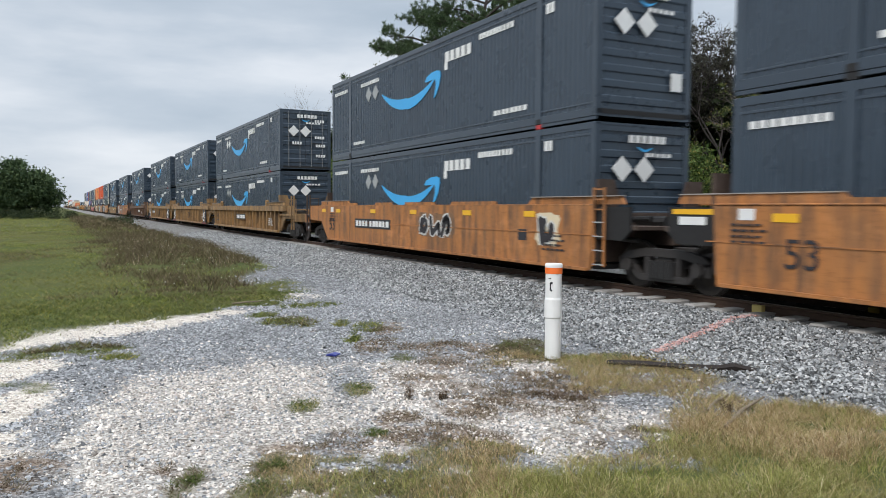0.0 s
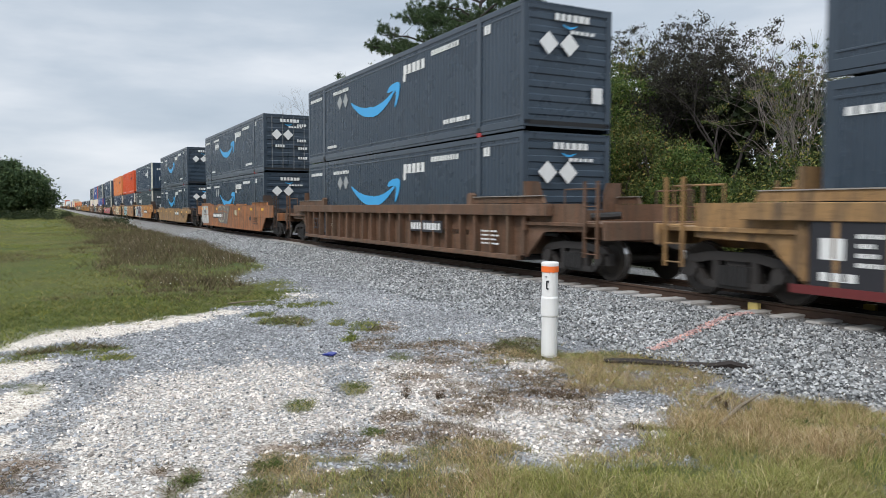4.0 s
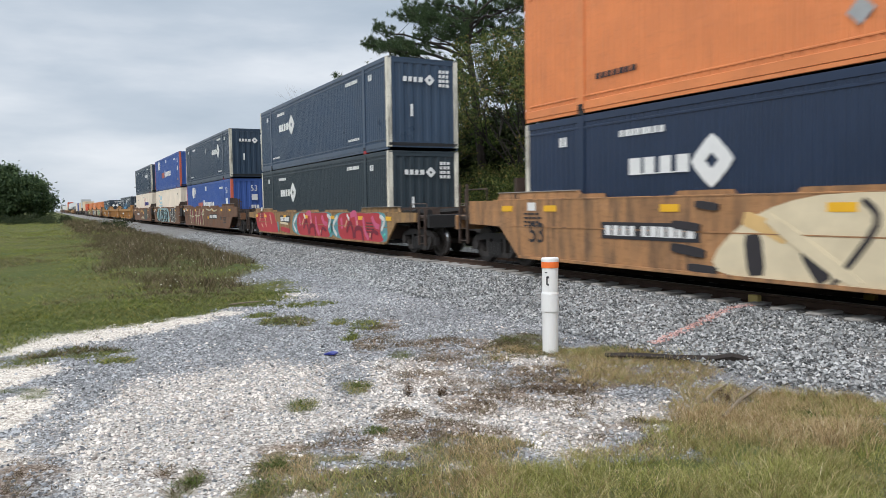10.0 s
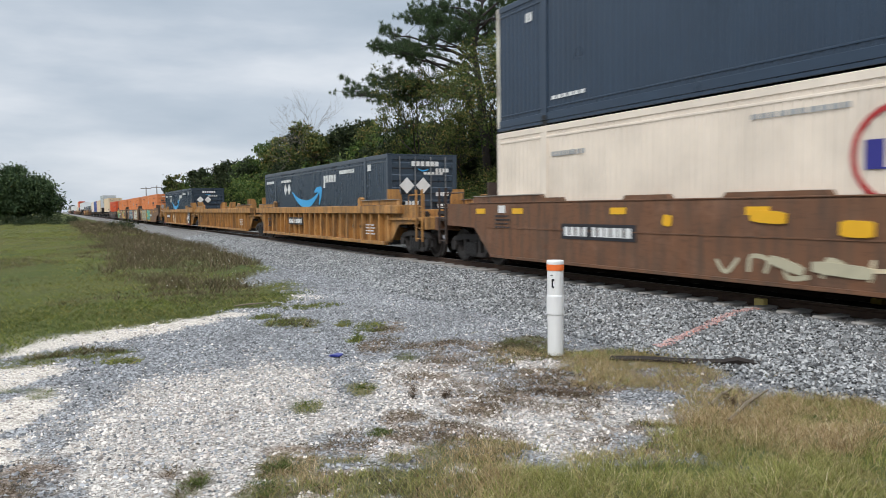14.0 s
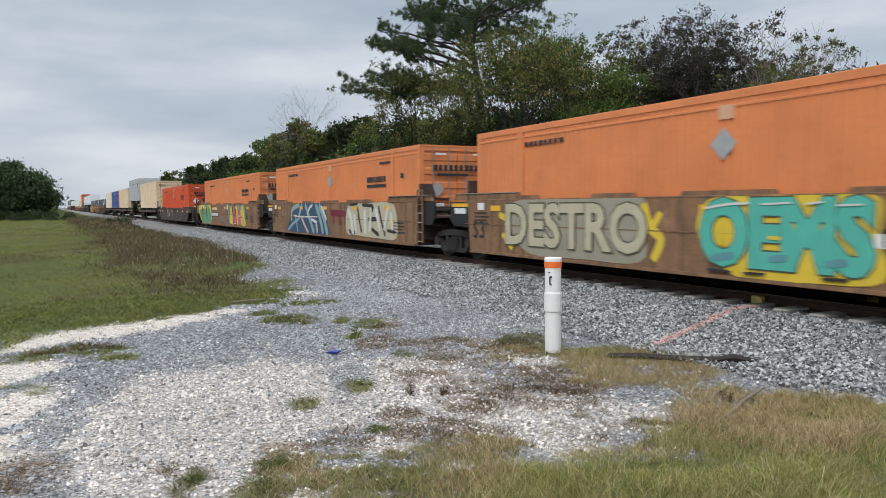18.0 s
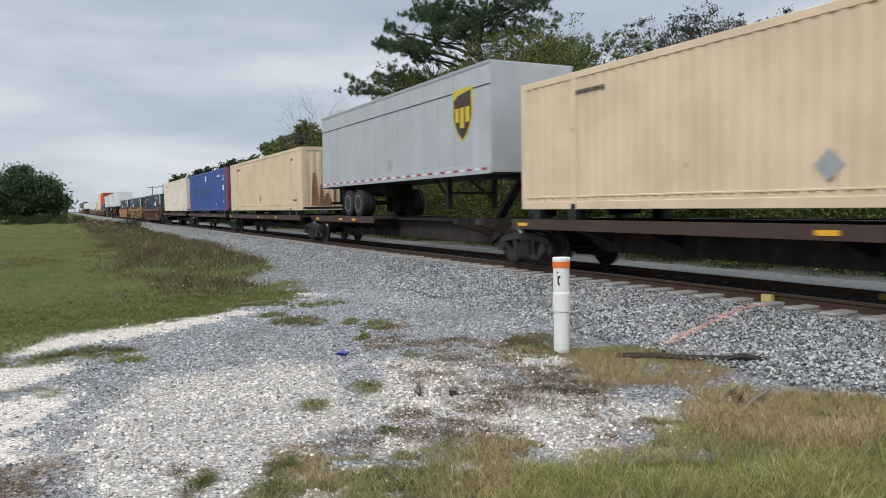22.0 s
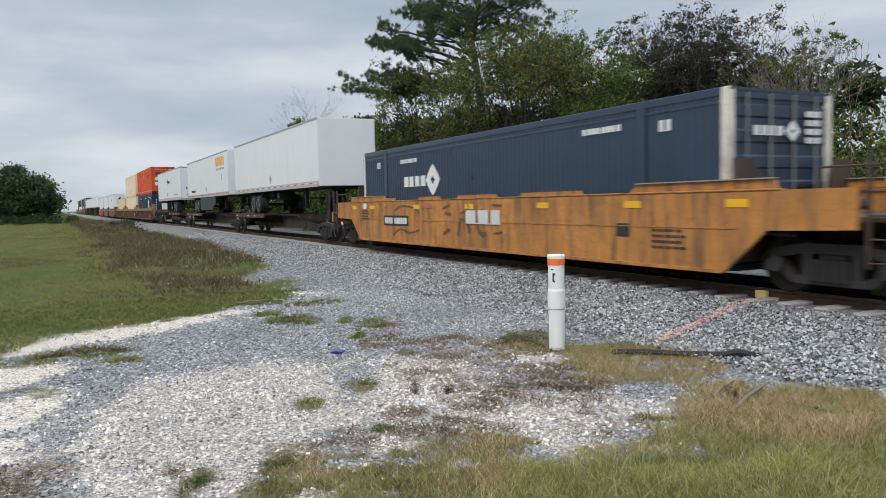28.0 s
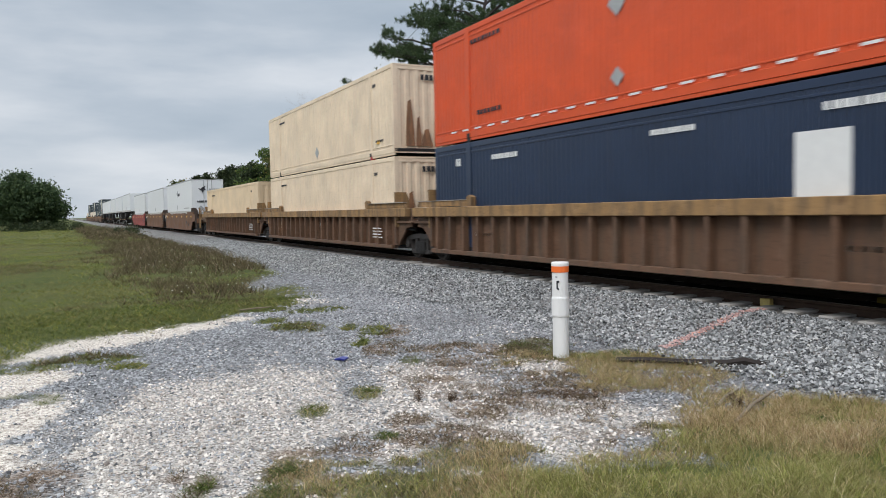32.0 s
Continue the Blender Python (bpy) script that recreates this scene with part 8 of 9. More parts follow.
mural(w, "tangled pale teal graffiti",
      (G_PALE, 0, -5.54, 1.12, -5.32, 1.58, -3.87, 1.6, -1.74, 1.6, -0.83, 1.49, -0.78, 0.94, -1.15, 0.35, -2.73, 0.35, -4.5, 0.37, -5.32, 0.5), (G_CREAM, 0.22, -5.68, 1.46, -5.54, 1.04, -5.62, 0.48), (G_DEEP, 0.23, -4.63, 1.37, -4.37, 0.5),
      (G_DEEP, 0.2, -3.81, 1.45, -3.99, 0.44), (G_DEEP, 0.18, -3.17, 1.01, -2.68, 0.44), (G_DEEP, 0.19, -2.22, 1.31, -1.97, 0.49), (G_DEEP, 0.21, -1.51, 1.41, -1.6, 0.41), (G_TEAL, 0.14, -1.16, 0.89, -0.9, 0.71), (G_TEAL, 0.12, -1.93, 1.38, -1.51, 1.11),
      (G_WHITE, 0.13, -3.87, 1.18, -3.45, 1.53, -2.84, 1.53), (G_WHITE, 0.08, -1.93, 1.53, -1.25, 1.47), (G_WHITE, 0.17, -1.08, 1.44, -0.96, 1.06), (G_WHITE, 0.1, -2.12, 0.82, -1.69, 0.47), (G_WHITE, 0.1, -5.04, 1.29, -4.84, 0.64),
      (G_BLACK, 0.06, -4.5, 1.58, -5.18, 1.5, -5.32, 1.08), (G_BLACK, 0.08, -3.63, 0.94, -3.23, 0.89), (G_BLACK, 0.07, -2.95, 1.09, -2.58, 1.05), (G_BLACK, 0.06, -2.37, 1.03, -2.04, 0.99), (G_BLACK, 0.05, -1.93, 1.57, -1.34, 1.51),
      (G_BLACK, 0.05, -1.46, 0.98, -1.16, 0.87), (G_BLACK, 0.06, -2.89, 0.69, -2.54, 0.65), (G_BLACK, 0.06, -3.61, 1.28, -3.89, 1.07))
mural(w, "faded red and cream graffiti",
      (G_BLUSH, 0.18, -0.78, 1.47, -0.7, 1.0, -0.86, 0.52), (G_CREAM, 0.12, -0.47, 1.47, 0.41, 1.48), (G_BLUSH, 0.21, -0.54, 1.08, 0.55, 1.12, 1.48, 1.16), (G_ROSE, 0.18, -0.31, 1.04, -0.23, 0.66), (G_ROSE, 0.18, 0.26, 1.06, 0.33, 0.67),
      (G_BLUSH, 0.16, 0.78, 1.07, 0.72, 0.66), (G_BLUSH, 0.14, 1.22, 1.08, 0.91, 0.85), (G_ROSE, 0.15, 0.94, 0.88, 1.3, 0.66), (G_GREEN, 0.24, -7.57, 1.26, -6.87, 1.21))
w = well(-209.01, "tawny well wagon with black and cream graffiti", "smooth", TAWNY_WELL, (A, F), (navy_box("doors", NAVY, "rear"), orange_box("ribs", ORANGE)), plate=(-5.2, -2.7), number=-7.4)
mural(w, "cream, yellow and black graffiti",
      (G_CREAM, 0, -2.34, 0.38, -1.84, 1.15, -0.51, 1.58, 1.9, 1.59, 3.43, 1.59, 4.36, 1.44, 4.3, 0.81, 4.97, 0.33, 2.83, 0.32, 0.07, 0.31), (G_PEACH, 0.41, 3.57, 1.4, 3.97, 1.12, 3.42, 0.9), (G_PEACH, 0.25, 2.37, 0.57, 2.84, 1.1, 3.28, 1.36),
      (G_PEACH, 0.24, -1.83, 1.25, -1.38, 1.1, -1.05, 0.95), (G_BLACK, 0.32, -1.66, 0.99, -1.58, 0.36), (G_BLACK, 0.26, -0.74, 0.8, -0.43, 0.36), (G_BLACK, 0.34, 0.85, 1.22, 1.21, 0.99, 0.94, 0.84), (G_BLACK, 0.21, 2.22, 1.01, 2.53, 0.96),
      (G_BLACK, 0.36, 1.72, 0.68, 1.88, 0.42, 2.53, 0.36), (G_BLACK, 0.27, 4.23, 0.97, 4.61, 0.66, 4.97, 0.49), (G_BLACK, 0.15, 3.7, 0.67, 4.23, 0.45), (G_BLACK, 0.09, -0.33, 0.31, 0.29, 1.17, 0.1, 1.51), (G_CREAM, 0.21, -1.38, 1.25, 0.07, 0.33),
      (G_CREAM, 0.18, 4.17, 0.72, 4.73, 0.36), (G_BLACK, 0.11, 4.61, 1.4, 4.86, 1.35), (G_BLACK, 0.11, 4.73, 1.22, 5.09, 1.2), (G_BLACK, 0.09, 5.15, 0.99, 5.55, 0.96), (G_BLACK, 0.11, 4.73, 0.71, 5.09, 0.68), (G_BLACK, 0.09, 5.26, 0.53, 5.6, 0.53),
      (G_BLACK, 0.13, -2.8, 1.47, -2.31, 1.41), (G_BLACK, 0.14, -3.33, 1.13, -2.69, 1.07), (G_BLACK, 0.16, -3.34, 0.73, -2.58, 0.64), (G_BLACK, 0.13, -2.96, 0.41, -2.34, 0.38), (G_GREEN, 0.27, 7.0, 1.5, 7.66, 1.46))
w = well(-232.98, "well wagon covered in red graffiti", "low", TAN_WELL, (F, F), (navy_box("upright", UMX_DARK, "rear"), navy_box("upright", UMX_BLUE, "rear")), number=None, plate=(-4.2, -2.6))
RED_PIECE = [
      (G_DEEP, 0, -2.27, 0.72, -2.05, 1.09, -1.44, 1.27, -0.52, 1.29, 1.31, 1.28, 2.72, 1.29, 3.03, 1.03, 3.04, 0.44, 2.52, 0.34, 0.97, 0.31, -1.05, 0.31, -2.05, 0.44), (G_WHITE, 0.15, -1.54, 1.17, -2.05, 0.77, -1.64, 0.43),
      (G_RED, 0, -1.54, 0.82, -1.24, 1.23, -0.18, 1.28, 1.31, 1.27, 2.45, 1.27, 2.62, 1.02, 2.52, 0.65, 2.68, 0.36, 0.97, 0.31, -1.05, 0.31), (G_PINK, 0.2, -1.15, 1.11, -1.05, 0.7), (G_PINK, 0.22, -0.18, 1.19, 0.3, 1.25, 0.46, 0.83),
      (G_MAROON, 0.17, -0.6, 0.59, -0.17, 0.93, 0.15, 0.38), (G_MAROON, 0.17, 0.23, 0.39, 0.31, 0.7, 0.83, 0.73, 1.04, 0.33), (G_PINK, 0.17, 1.04, 1.14, 1.18, 0.68, 1.51, 0.39), (G_MAROON, 0.13, 1.76, 0.39, 1.88, 0.67, 2.35, 0.59),
      (G_PINK, 0.19, 1.82, 1.16, 2.12, 0.89, 2.46, 0.83), (G_BLUSH, 0.08, -0.51, 1.02, -0.78, 0.75), (G_BLUSH, 0.08, 0.46, 1.01, 0.5, 0.86), (G_BLUSH, 0.08, 1.67, 0.6, 1.64, 0.46), (G_WHITE, 0.13, 2.51, 1.19, 2.88, 1.02, 2.62, 0.71),
      (G_TEAL, 0.08, 2.73, 0.51, 2.94, 0.6), (G_WHITE, 0.1, -0.51, 1.22, -0.3, 1.02)]
mural(w, "red graffiti with pale drips",
      (G_RED, 0, -8.68, 0.78, -8.56, 1.21, -6.9, 1.28, -5.47, 1.25, -5.09, 0.96, -4.8, 0.71, -4.77, 0.31, -6.39, 0.33, -8.17, 0.38), (G_BLUSH, 0.14, -7.84, 1.24, -8.05, 0.8), (G_BLUSH, 0.11, -7.08, 1.25, -6.74, 0.55),
      (G_BLUSH, 0.11, -6.04, 1.21, -5.72, 0.72), (G_BLUSH, 0.1, -7.66, 0.71, -7.38, 0.53), (G_DEEP, 0.18, -4.65, 0.84, -4.51, 0.43), (G_CREAM, 0.1, -4.23, 0.81, -2.95, 0.77), (G_RED, 0.21, -4.1, 0.53, -3.32, 0.49, -2.66, 0.45))
mural(w, "large red graffiti with white and teal edges", *RED_PIECE)
mural(w, "large red graffiti with white and teal edges", *RED_PIECE, dx=5.2)
w = well(-256.61, "rusty brown well wagon with dripping graffiti", "smooth", BROWN_WELL, (F, A), (blue_box(), navy_box("upright")), plate=(2.0, 4.6))
link_bogie(w, -9.72)
mural(w, "thin pale dripping graffiti on dark red",
      (G_MAROON, 0.39, -5.17, 1.43, -5.0, 0.52), (G_MAROON, 0.37, -4.03, 1.41, -3.93, 0.52), (G_MAROON, 0.33, -2.75, 1.41, -2.66, 0.49), (G_MAROON, 0.33, -1.89, 1.42, -1.8, 0.45), (G_MAROON, 0.3, -0.98, 1.43, -0.92, 0.53),
      (G_SAND, 0.08, -5.6, 1.49, -5.46, 0.65, -5.04, 0.4), (G_SAND, 0.08, -4.72, 1.36, -4.58, 0.45), (G_SAND, 0.13, -3.13, 1.41, -2.96, 0.42), (G_SAND, 0.08, -3.7, 1.05, -2.83, 0.98, -1.56, 1.04), (G_SAND, 0.06, -2.35, 1.36, -2.22, 0.34),
      (G_SAND, 0.06, -1.68, 1.5, -1.48, 0.33), (G_SAND, 0.11, -0.86, 1.13, -0.15, 1.43, -0.1, 1.12, -0.77, 1.1), (G_SAND, 0.1, -0.5, 1.12, -0.33, 0.4), (G_SAND, 0.07, -5.92, 0.99, -4.13, 0.93),
      (G_SAND, 0.08, 0.94, 1.48, 2.11, 1.39, 2.9, 1.49, 3.6, 1.34, 4.52, 1.42), (YELLOW, 0.27, 1.51, 1.01, 1.55, 0.81))
pale = cream_box("upright", PALE_CREAM)
FADED_BLUE = plain("faded_blue_stencil", (0.42, 0.58, 0.64), 0.65, 0, 6, 0.3)
for x0, x1, z0, z1 in ((-5.61, -5.18, 2.32, 2.51), (-4.77, -3.48, 2.03, 2.37), (-5.62, -5.37, 1.79, 2.0), (-5.22, -3.43, 1.64, 1.85)):
    side_mark(pale, "faded_mark", FADED_BLUE, x0, x1, z0, z1, 0.006, "faded pale blue stencil")
bars(pale, "lettering", FADED_BLUE, -5.72, -3.33, 1.36, 1.5, 9, 66, y=-HW - 0.006)
w = well(-276.06, "rusty brown well wagon with pale blue graffiti", "smooth", BROWN_WELL, (A, A), (pale, blue_box()), plate=None, number=None)
link_bogie(w, -9.85)
mural(w, "pale blue graffiti with black and yellow edges",
      (G_PALE, 0, -6.22, 0.55, -5.66, 1.5, -2.48, 1.6, 1.0, 1.58, 1.77, 1.44, 2.39, 0.79, 2.55, 0.41, 0.97, 0.31, -2.52, 0.31), (G_YELLOW, 0.17, -4.37, 1.28, -4.23, 0.85), (G_YELLOW, 0.18, -2.25, 0.49, -1.86, 0.68),
      (G_YELLOW, 0.17, -0.76, 0.65, -0.41, 0.82), (G_YELLOW, 0.22, 2.15, 0.65, 2.29, 0.44), (G_YELLOW, 0.14, -3.31, 1.48, -2.89, 1.53), (G_YELLOW, 0.18, -5.87, 0.69, -5.54, 0.38), (G_BLACK, 0.12, -5.49, 1.34, -5.61, 0.31),
      (G_BLACK, 0.12, -4.36, 1.47, -3.79, 0.5), (G_BLACK, 0.19, -2.98, 1.34, -2.64, 0.77, -3.13, 0.41), (G_BLACK, 0.1, -2.2, 0.44, -1.47, 1.02, -0.97, 1.35), (G_BLACK, 0.12, -0.28, 1.24, -0.08, 0.62, -1.24, 0.31),
      (G_BLACK, 0.09, 0.69, 1.5, 0.47, 0.89, 1.56, 0.77), (G_BLACK, 0.09, 1.76, 1.25, 1.18, 1.05, 0.67, 0.55), (G_BLACK, 0.09, -0.08, 0.39, 1.56, 0.37), (G_WHITE, 0.08, -3.19, 0.99, -2.63, 1.06, -2.79, 0.59))
mural(w, "black line work of the pale blue graffiti", lift=0.02, *[
      (G_DEEP, 0.23, -5.15, 1.18, -5.01, 0.6), (G_DEEP, 0.2, -2.63, 1.13, -2.64, 0.59), (G_DEEP, 0.17, -0.43, 1.1, -0.51, 0.61), (G_DEEP, 0.18, 0.99, 1.07, 0.85, 0.57), (G_SILVER, 0.15, -3.61, 1.2, -3.36, 0.82),
      (G_BLACK, 0.09, -6.62, 1.17, -5.95, 0.47, -4.86, 0.44), (G_BLACK, 0.08, -5.77, 1.44, -5.31, 0.93, -5.63, 0.4), (G_BLACK, 0.08, -4.56, 1.51, -4.86, 0.52), (G_BLACK, 0.1, -3.87, 1.43, -4.28, 0.95, -3.75, 0.41, -3.11, 0.52),
      (G_BLACK, 0.07, -3.23, 1.35, -2.87, 0.98, -3.36, 0.74), (G_BLACK, 0.08, -2.87, 1.43, -1.76, 1.35, -2.52, 0.84, -2.19, 0.42), (G_BLACK, 0.06, -1.66, 1.49, -1.97, 1.0, -1.16, 0.95), (G_BLACK, 0.07, -1.16, 1.42, -1.45, 0.67, -0.78, 0.51),
      (G_BLACK, 0.06, -0.79, 1.36, -0.09, 1.23, -0.69, 0.9), (G_BLACK, 0.06, 0.08, 1.42, -0.25, 0.98, 0.55, 0.88, 0.08, 0.47), (G_BLACK, 0.06, 0.55, 1.36, 1.54, 1.14, 0.7, 0.77), (G_BLACK, 0.05, 1.54, 1.08, 1.28, 0.4),
      (G_BLACK, 0.06, 0.71, 0.53, 1.55, 0.47)])
mural(w, "two black graffiti ovals with white outlines",
      (G_BLACK, 0, 3.07, 0.95, 3.4, 1.57, 4.38, 1.6, 4.36, 0.47, 3.54, 0.43), (G_BLACK, 0, 4.51, 0.48, 4.59, 1.6, 5.7, 1.6, 5.88, 1.05, 5.57, 0.38), (G_WHITE, 0.08, 3.79, 1.59, 3.15, 1.35, 3.15, 0.73, 3.7, 0.42, 4.36, 0.47),
      (G_WHITE, 0.07, 4.38, 1.58, 4.46, 1.02, 4.31, 0.45), (G_WHITE, 0.09, 3.47, 0.83, 3.55, 1.0, 3.96, 1.03, 3.63, 1.09), (G_WHITE, 0.06, 4.93, 1.58, 4.63, 1.43, 4.54, 0.77, 4.92, 0.41, 5.57, 0.38),
      (G_WHITE, 0.09, 5.58, 1.57, 5.51, 1.12, 5.25, 0.76, 4.9, 0.85), (G_WHITE, 0.06, 5.8, 1.54, 5.87, 0.97, 5.63, 0.38), (G_SAND, 0.06, 5.88, 0.7, 6.52, 0.69, 6.12, 0.41))
w = well(-295.86, "rusty brown well wagon with flaking paint", "smooth", BROWN_WELL, (A, F), (white_box(), navy_box("upright")), plate=(-5.2, -2.9), number=None)
mural(w, "smeared cream scribble low on the side", (G_SAND, 0.07, -1.0, 0.62, -0.8, 0.42, -0.55, 0.66), (G_SAND, 0.07, -0.35, 0.45, -0.3, 0.7, 0.0, 0.66, -0.05, 0.45), (G_SAND, 0.08, 0.3, 0.7, 0.35, 0.42, 0.7, 0.45), (G_SAND, 0.07, 0.9, 0.45, 1.0, 0.72, 1.3, 0.6, 1.0, 0.55),
      (G_CREAM, 0.06, 1.6, 0.45, 1.65, 0.75), (G_CREAM, 0.06, 1.6, 0.6, 1.95, 0.62), (G_SAND, 0.09, 2.2, 0.48, 2.9, 0.52), (YELLOW, 0.2, -2.2, 1.25, -2.0, 1.22), (G_DUST, 0.25, 2.6, 1.2, 3.2, 1.05), (G_DUST, 0.2, 4.4, 0.9, 5.2, 0.7))
mural(w, "painted-out slate patch and worn marks", lift=0.012, *[
      (G_SLATE, 0, 2.41, 1.5, 2.7, 1.6, 4.59, 1.56, 4.61, 1.05, 4.53, 0.42, 3.37, 0.41, 2.47, 0.51), (G_OLIVE, 0.06, 3.24, 1.3, 3.5, 1.22, 3.3, 1.14), (G_OLIVE, 0.06, 4.0, 1.34, 4.41, 1.3, 4.12, 1.15), (G_OLIVE, 0.06, 3.3, 1.02, 3.75, 0.84, 4.36, 1.01),
      (G_SAND, 0.08, 5.19, 0.99, 5.99, 0.98), (G_SAND, 0.14, 5.5, 0.93, 5.55, 0.59), (G_SAND, 0.18, 0.75, 0.61, 1.65, 0.56), (G_SAND, 0.15, 0.04, 0.68, 0.62, 0.52), (YELLOW, 0.23, 1.17, 1.16, 1.66, 1.15), (YELLOW, 0.19, -0.32, 1.33, 0.32, 1.29)])
w = well(-318.88, "yellow ribbed well wagon", "ribbed", YELLOW_WELL, (F, A), (slate_box("doors"),), plate=(-3.2, -1.0))
link_bogie(w, -10.0)
w = well(-338.95, "empty yellow ribbed well wagon", "ribbed", YELLOW_WELL, (A, A), (), plate=None)
link_bogie(w, -10.0)
w = well(-359.0, "yellow ribbed well wagon with black end panel", "ribbed", YELLOW_WELL, (A, F), (slate_box("ribs"),), panel="front", plate=(-5.8, -3.6), number=None)
mural(w, "smeared pale paint marks",
      (G_CREAM, 0.16, -1.52, 1.1, -1.38, 0.96), (G_CREAM, 0.15, -1.42, 0.9, -1.03, 0.94), (G_CREAM, 0.23, -1.24, 0.76, -0.89, 0.49), (G_CREAM, 0.13, -0.48, 1.13, -0.39, 0.91), (G_CREAM, 0.22, -0.41, 0.83, -0.14, 0.76), (G_CREAM, 0.26, -0.32, 0.56, 0.01, 0.48))
w = well(-382.34, "dull tan well wagon with grey and teal graffiti", "smooth", DULL_WELL, (F, A), (orange_box("doors", ORANGE),), plate=(2.3, 4.3), number=-7.7)
link_bogie(w, -9.78)
mural(w, "stone-grey and yellow sprayed fields",
      (G_STONE, 0, -6.23, 0.98, -6.06, 1.56, -4.29, 1.6, -2.59, 1.6, -1.75, 1.58, -1.7, 1.01, -1.84, 0.41, -3.51, 0.37, -5.44, 0.38), (G_YELLOW, 0.15, -6.73, 1.25, -6.39, 1.16), (G_YELLOW, 0.13, -6.57, 0.79, -6.15, 0.45),
      (G_YELLOW, 0.18, -1.75, 1.5, -1.6, 1.08, -1.31, 0.85, -1.5, 0.47), (G_YELLOW, 0.15, -1.32, 1.33, -1.55, 1.02), (G_YELLOW, 0, -0.43, 0.92, -0.23, 1.55, 1.01, 1.6, 2.21, 1.6, 2.66, 1.52, 2.65, 1.03, 2.72, 0.44, 1.67, 0.34, 0.33, 0.34))
words(w, "DESTRO", -4.05, 0.98, 0.92, G_SAND, G_OLIVE, 1.02, 0.07, 0.04)
words(w, "OEMS", 1.10, 0.97, 1.0, G_TEAL, G_OLIVE, 0.84, 0.10, 0.075)
mural(w, "shading and highlights on the teal letters", lift=0.028, *[
      (G_DEEP, 0.12, -0.14, 0.6, 0.32, 0.67), (G_DEEP, 0.11, 0.96, 0.64, 1.29, 0.68), (G_DEEP, 0.11, 1.9, 0.63, 2.24, 0.67), (G_YELLOW, 0.1, 0.01, 1.12, 0.05, 0.81), (G_YELLOW, 0.06, 0.95, 0.97, 1.17, 0.96),
      (G_WHITE, 0.04, -0.27, 1.41, 0.16, 1.47, 0.6, 1.49), (G_WHITE, 0.03, 0.81, 1.47, 1.34, 1.49), (G_WHITE, 0.03, 1.58, 1.47, 1.85, 1.5), (G_WHITE, 0.03, 2.05, 1.45, 2.43, 1.46), (G_BLACK, 0.04, -0.22, 0.41, 0.25, 0.4),
      (G_BLACK, 0.04, 0.51, 0.4, 0.9, 0.41), (G_BLACK, 0.04, 1.85, 0.42, 2.24, 0.43)])
w = well(-401.91, "dull tan well wagon with blue and white graffiti", "smooth", DULL_WELL, (A, A), (orange_box("doors", ORANGE),), number=-8.0, plate=None)
link_bogie(w, -9.76)
mural(w, "slanting pale blue and white graffiti on dark blue",
      (G_BLUE, 0, -5.02, 0.98, -4.56, 1.47, -3.28, 1.6, -1.09, 1.6, -0.25, 1.48, -0.12, 0.99, 0.15, 0.36, -2.37, 0.33, -5.57, 0.36), (G_PALE, 0.2, -4.9, 0.83, -4.79, 1.32, -3.67, 1.54), (G_PALE, 0.21, -3.76, 0.94, -3.57, 1.29, -3.23, 1.53),
      (G_BLUSHW, 0.14, -3.37, 0.99, -2.95, 0.67, -2.46, 0.36), (G_PALE, 0.1, -4.29, 1.0, -4.12, 0.72, -3.97, 0.35), (G_PALE, 0.12, -5.51, 0.38, -4.73, 0.69, -3.76, 0.93), (G_PALE, 0.2, -2.82, 1.56, -2.38, 1.11, -1.97, 0.71, -1.65, 0.36),
      (G_WHITE, 0.12, -2.51, 1.11, -2.22, 1.4, -1.82, 1.52), (G_PALE, 0.23, -1.38, 1.56, -0.85, 1.0, -0.47, 0.38), (G_WHITE, 0.11, -1.97, 0.93, -1.22, 0.81), (G_BLUSHW, 0.15, -1.36, 0.83, -1.2, 0.39), (G_PALE, 0.23, -0.92, 1.53, -0.3, 0.93, 0.07, 0.36),
      (G_WHITE, 0.12, -0.63, 1.49, -0.18, 1.07, -0.03, 0.94), (G_WHITE, 0.06, -4.51, 1.07, -3.56, 1.03, -1.15, 1.05), (G_MAROON, 0.15, 0.49, 1.28, 0.85, 1.27))
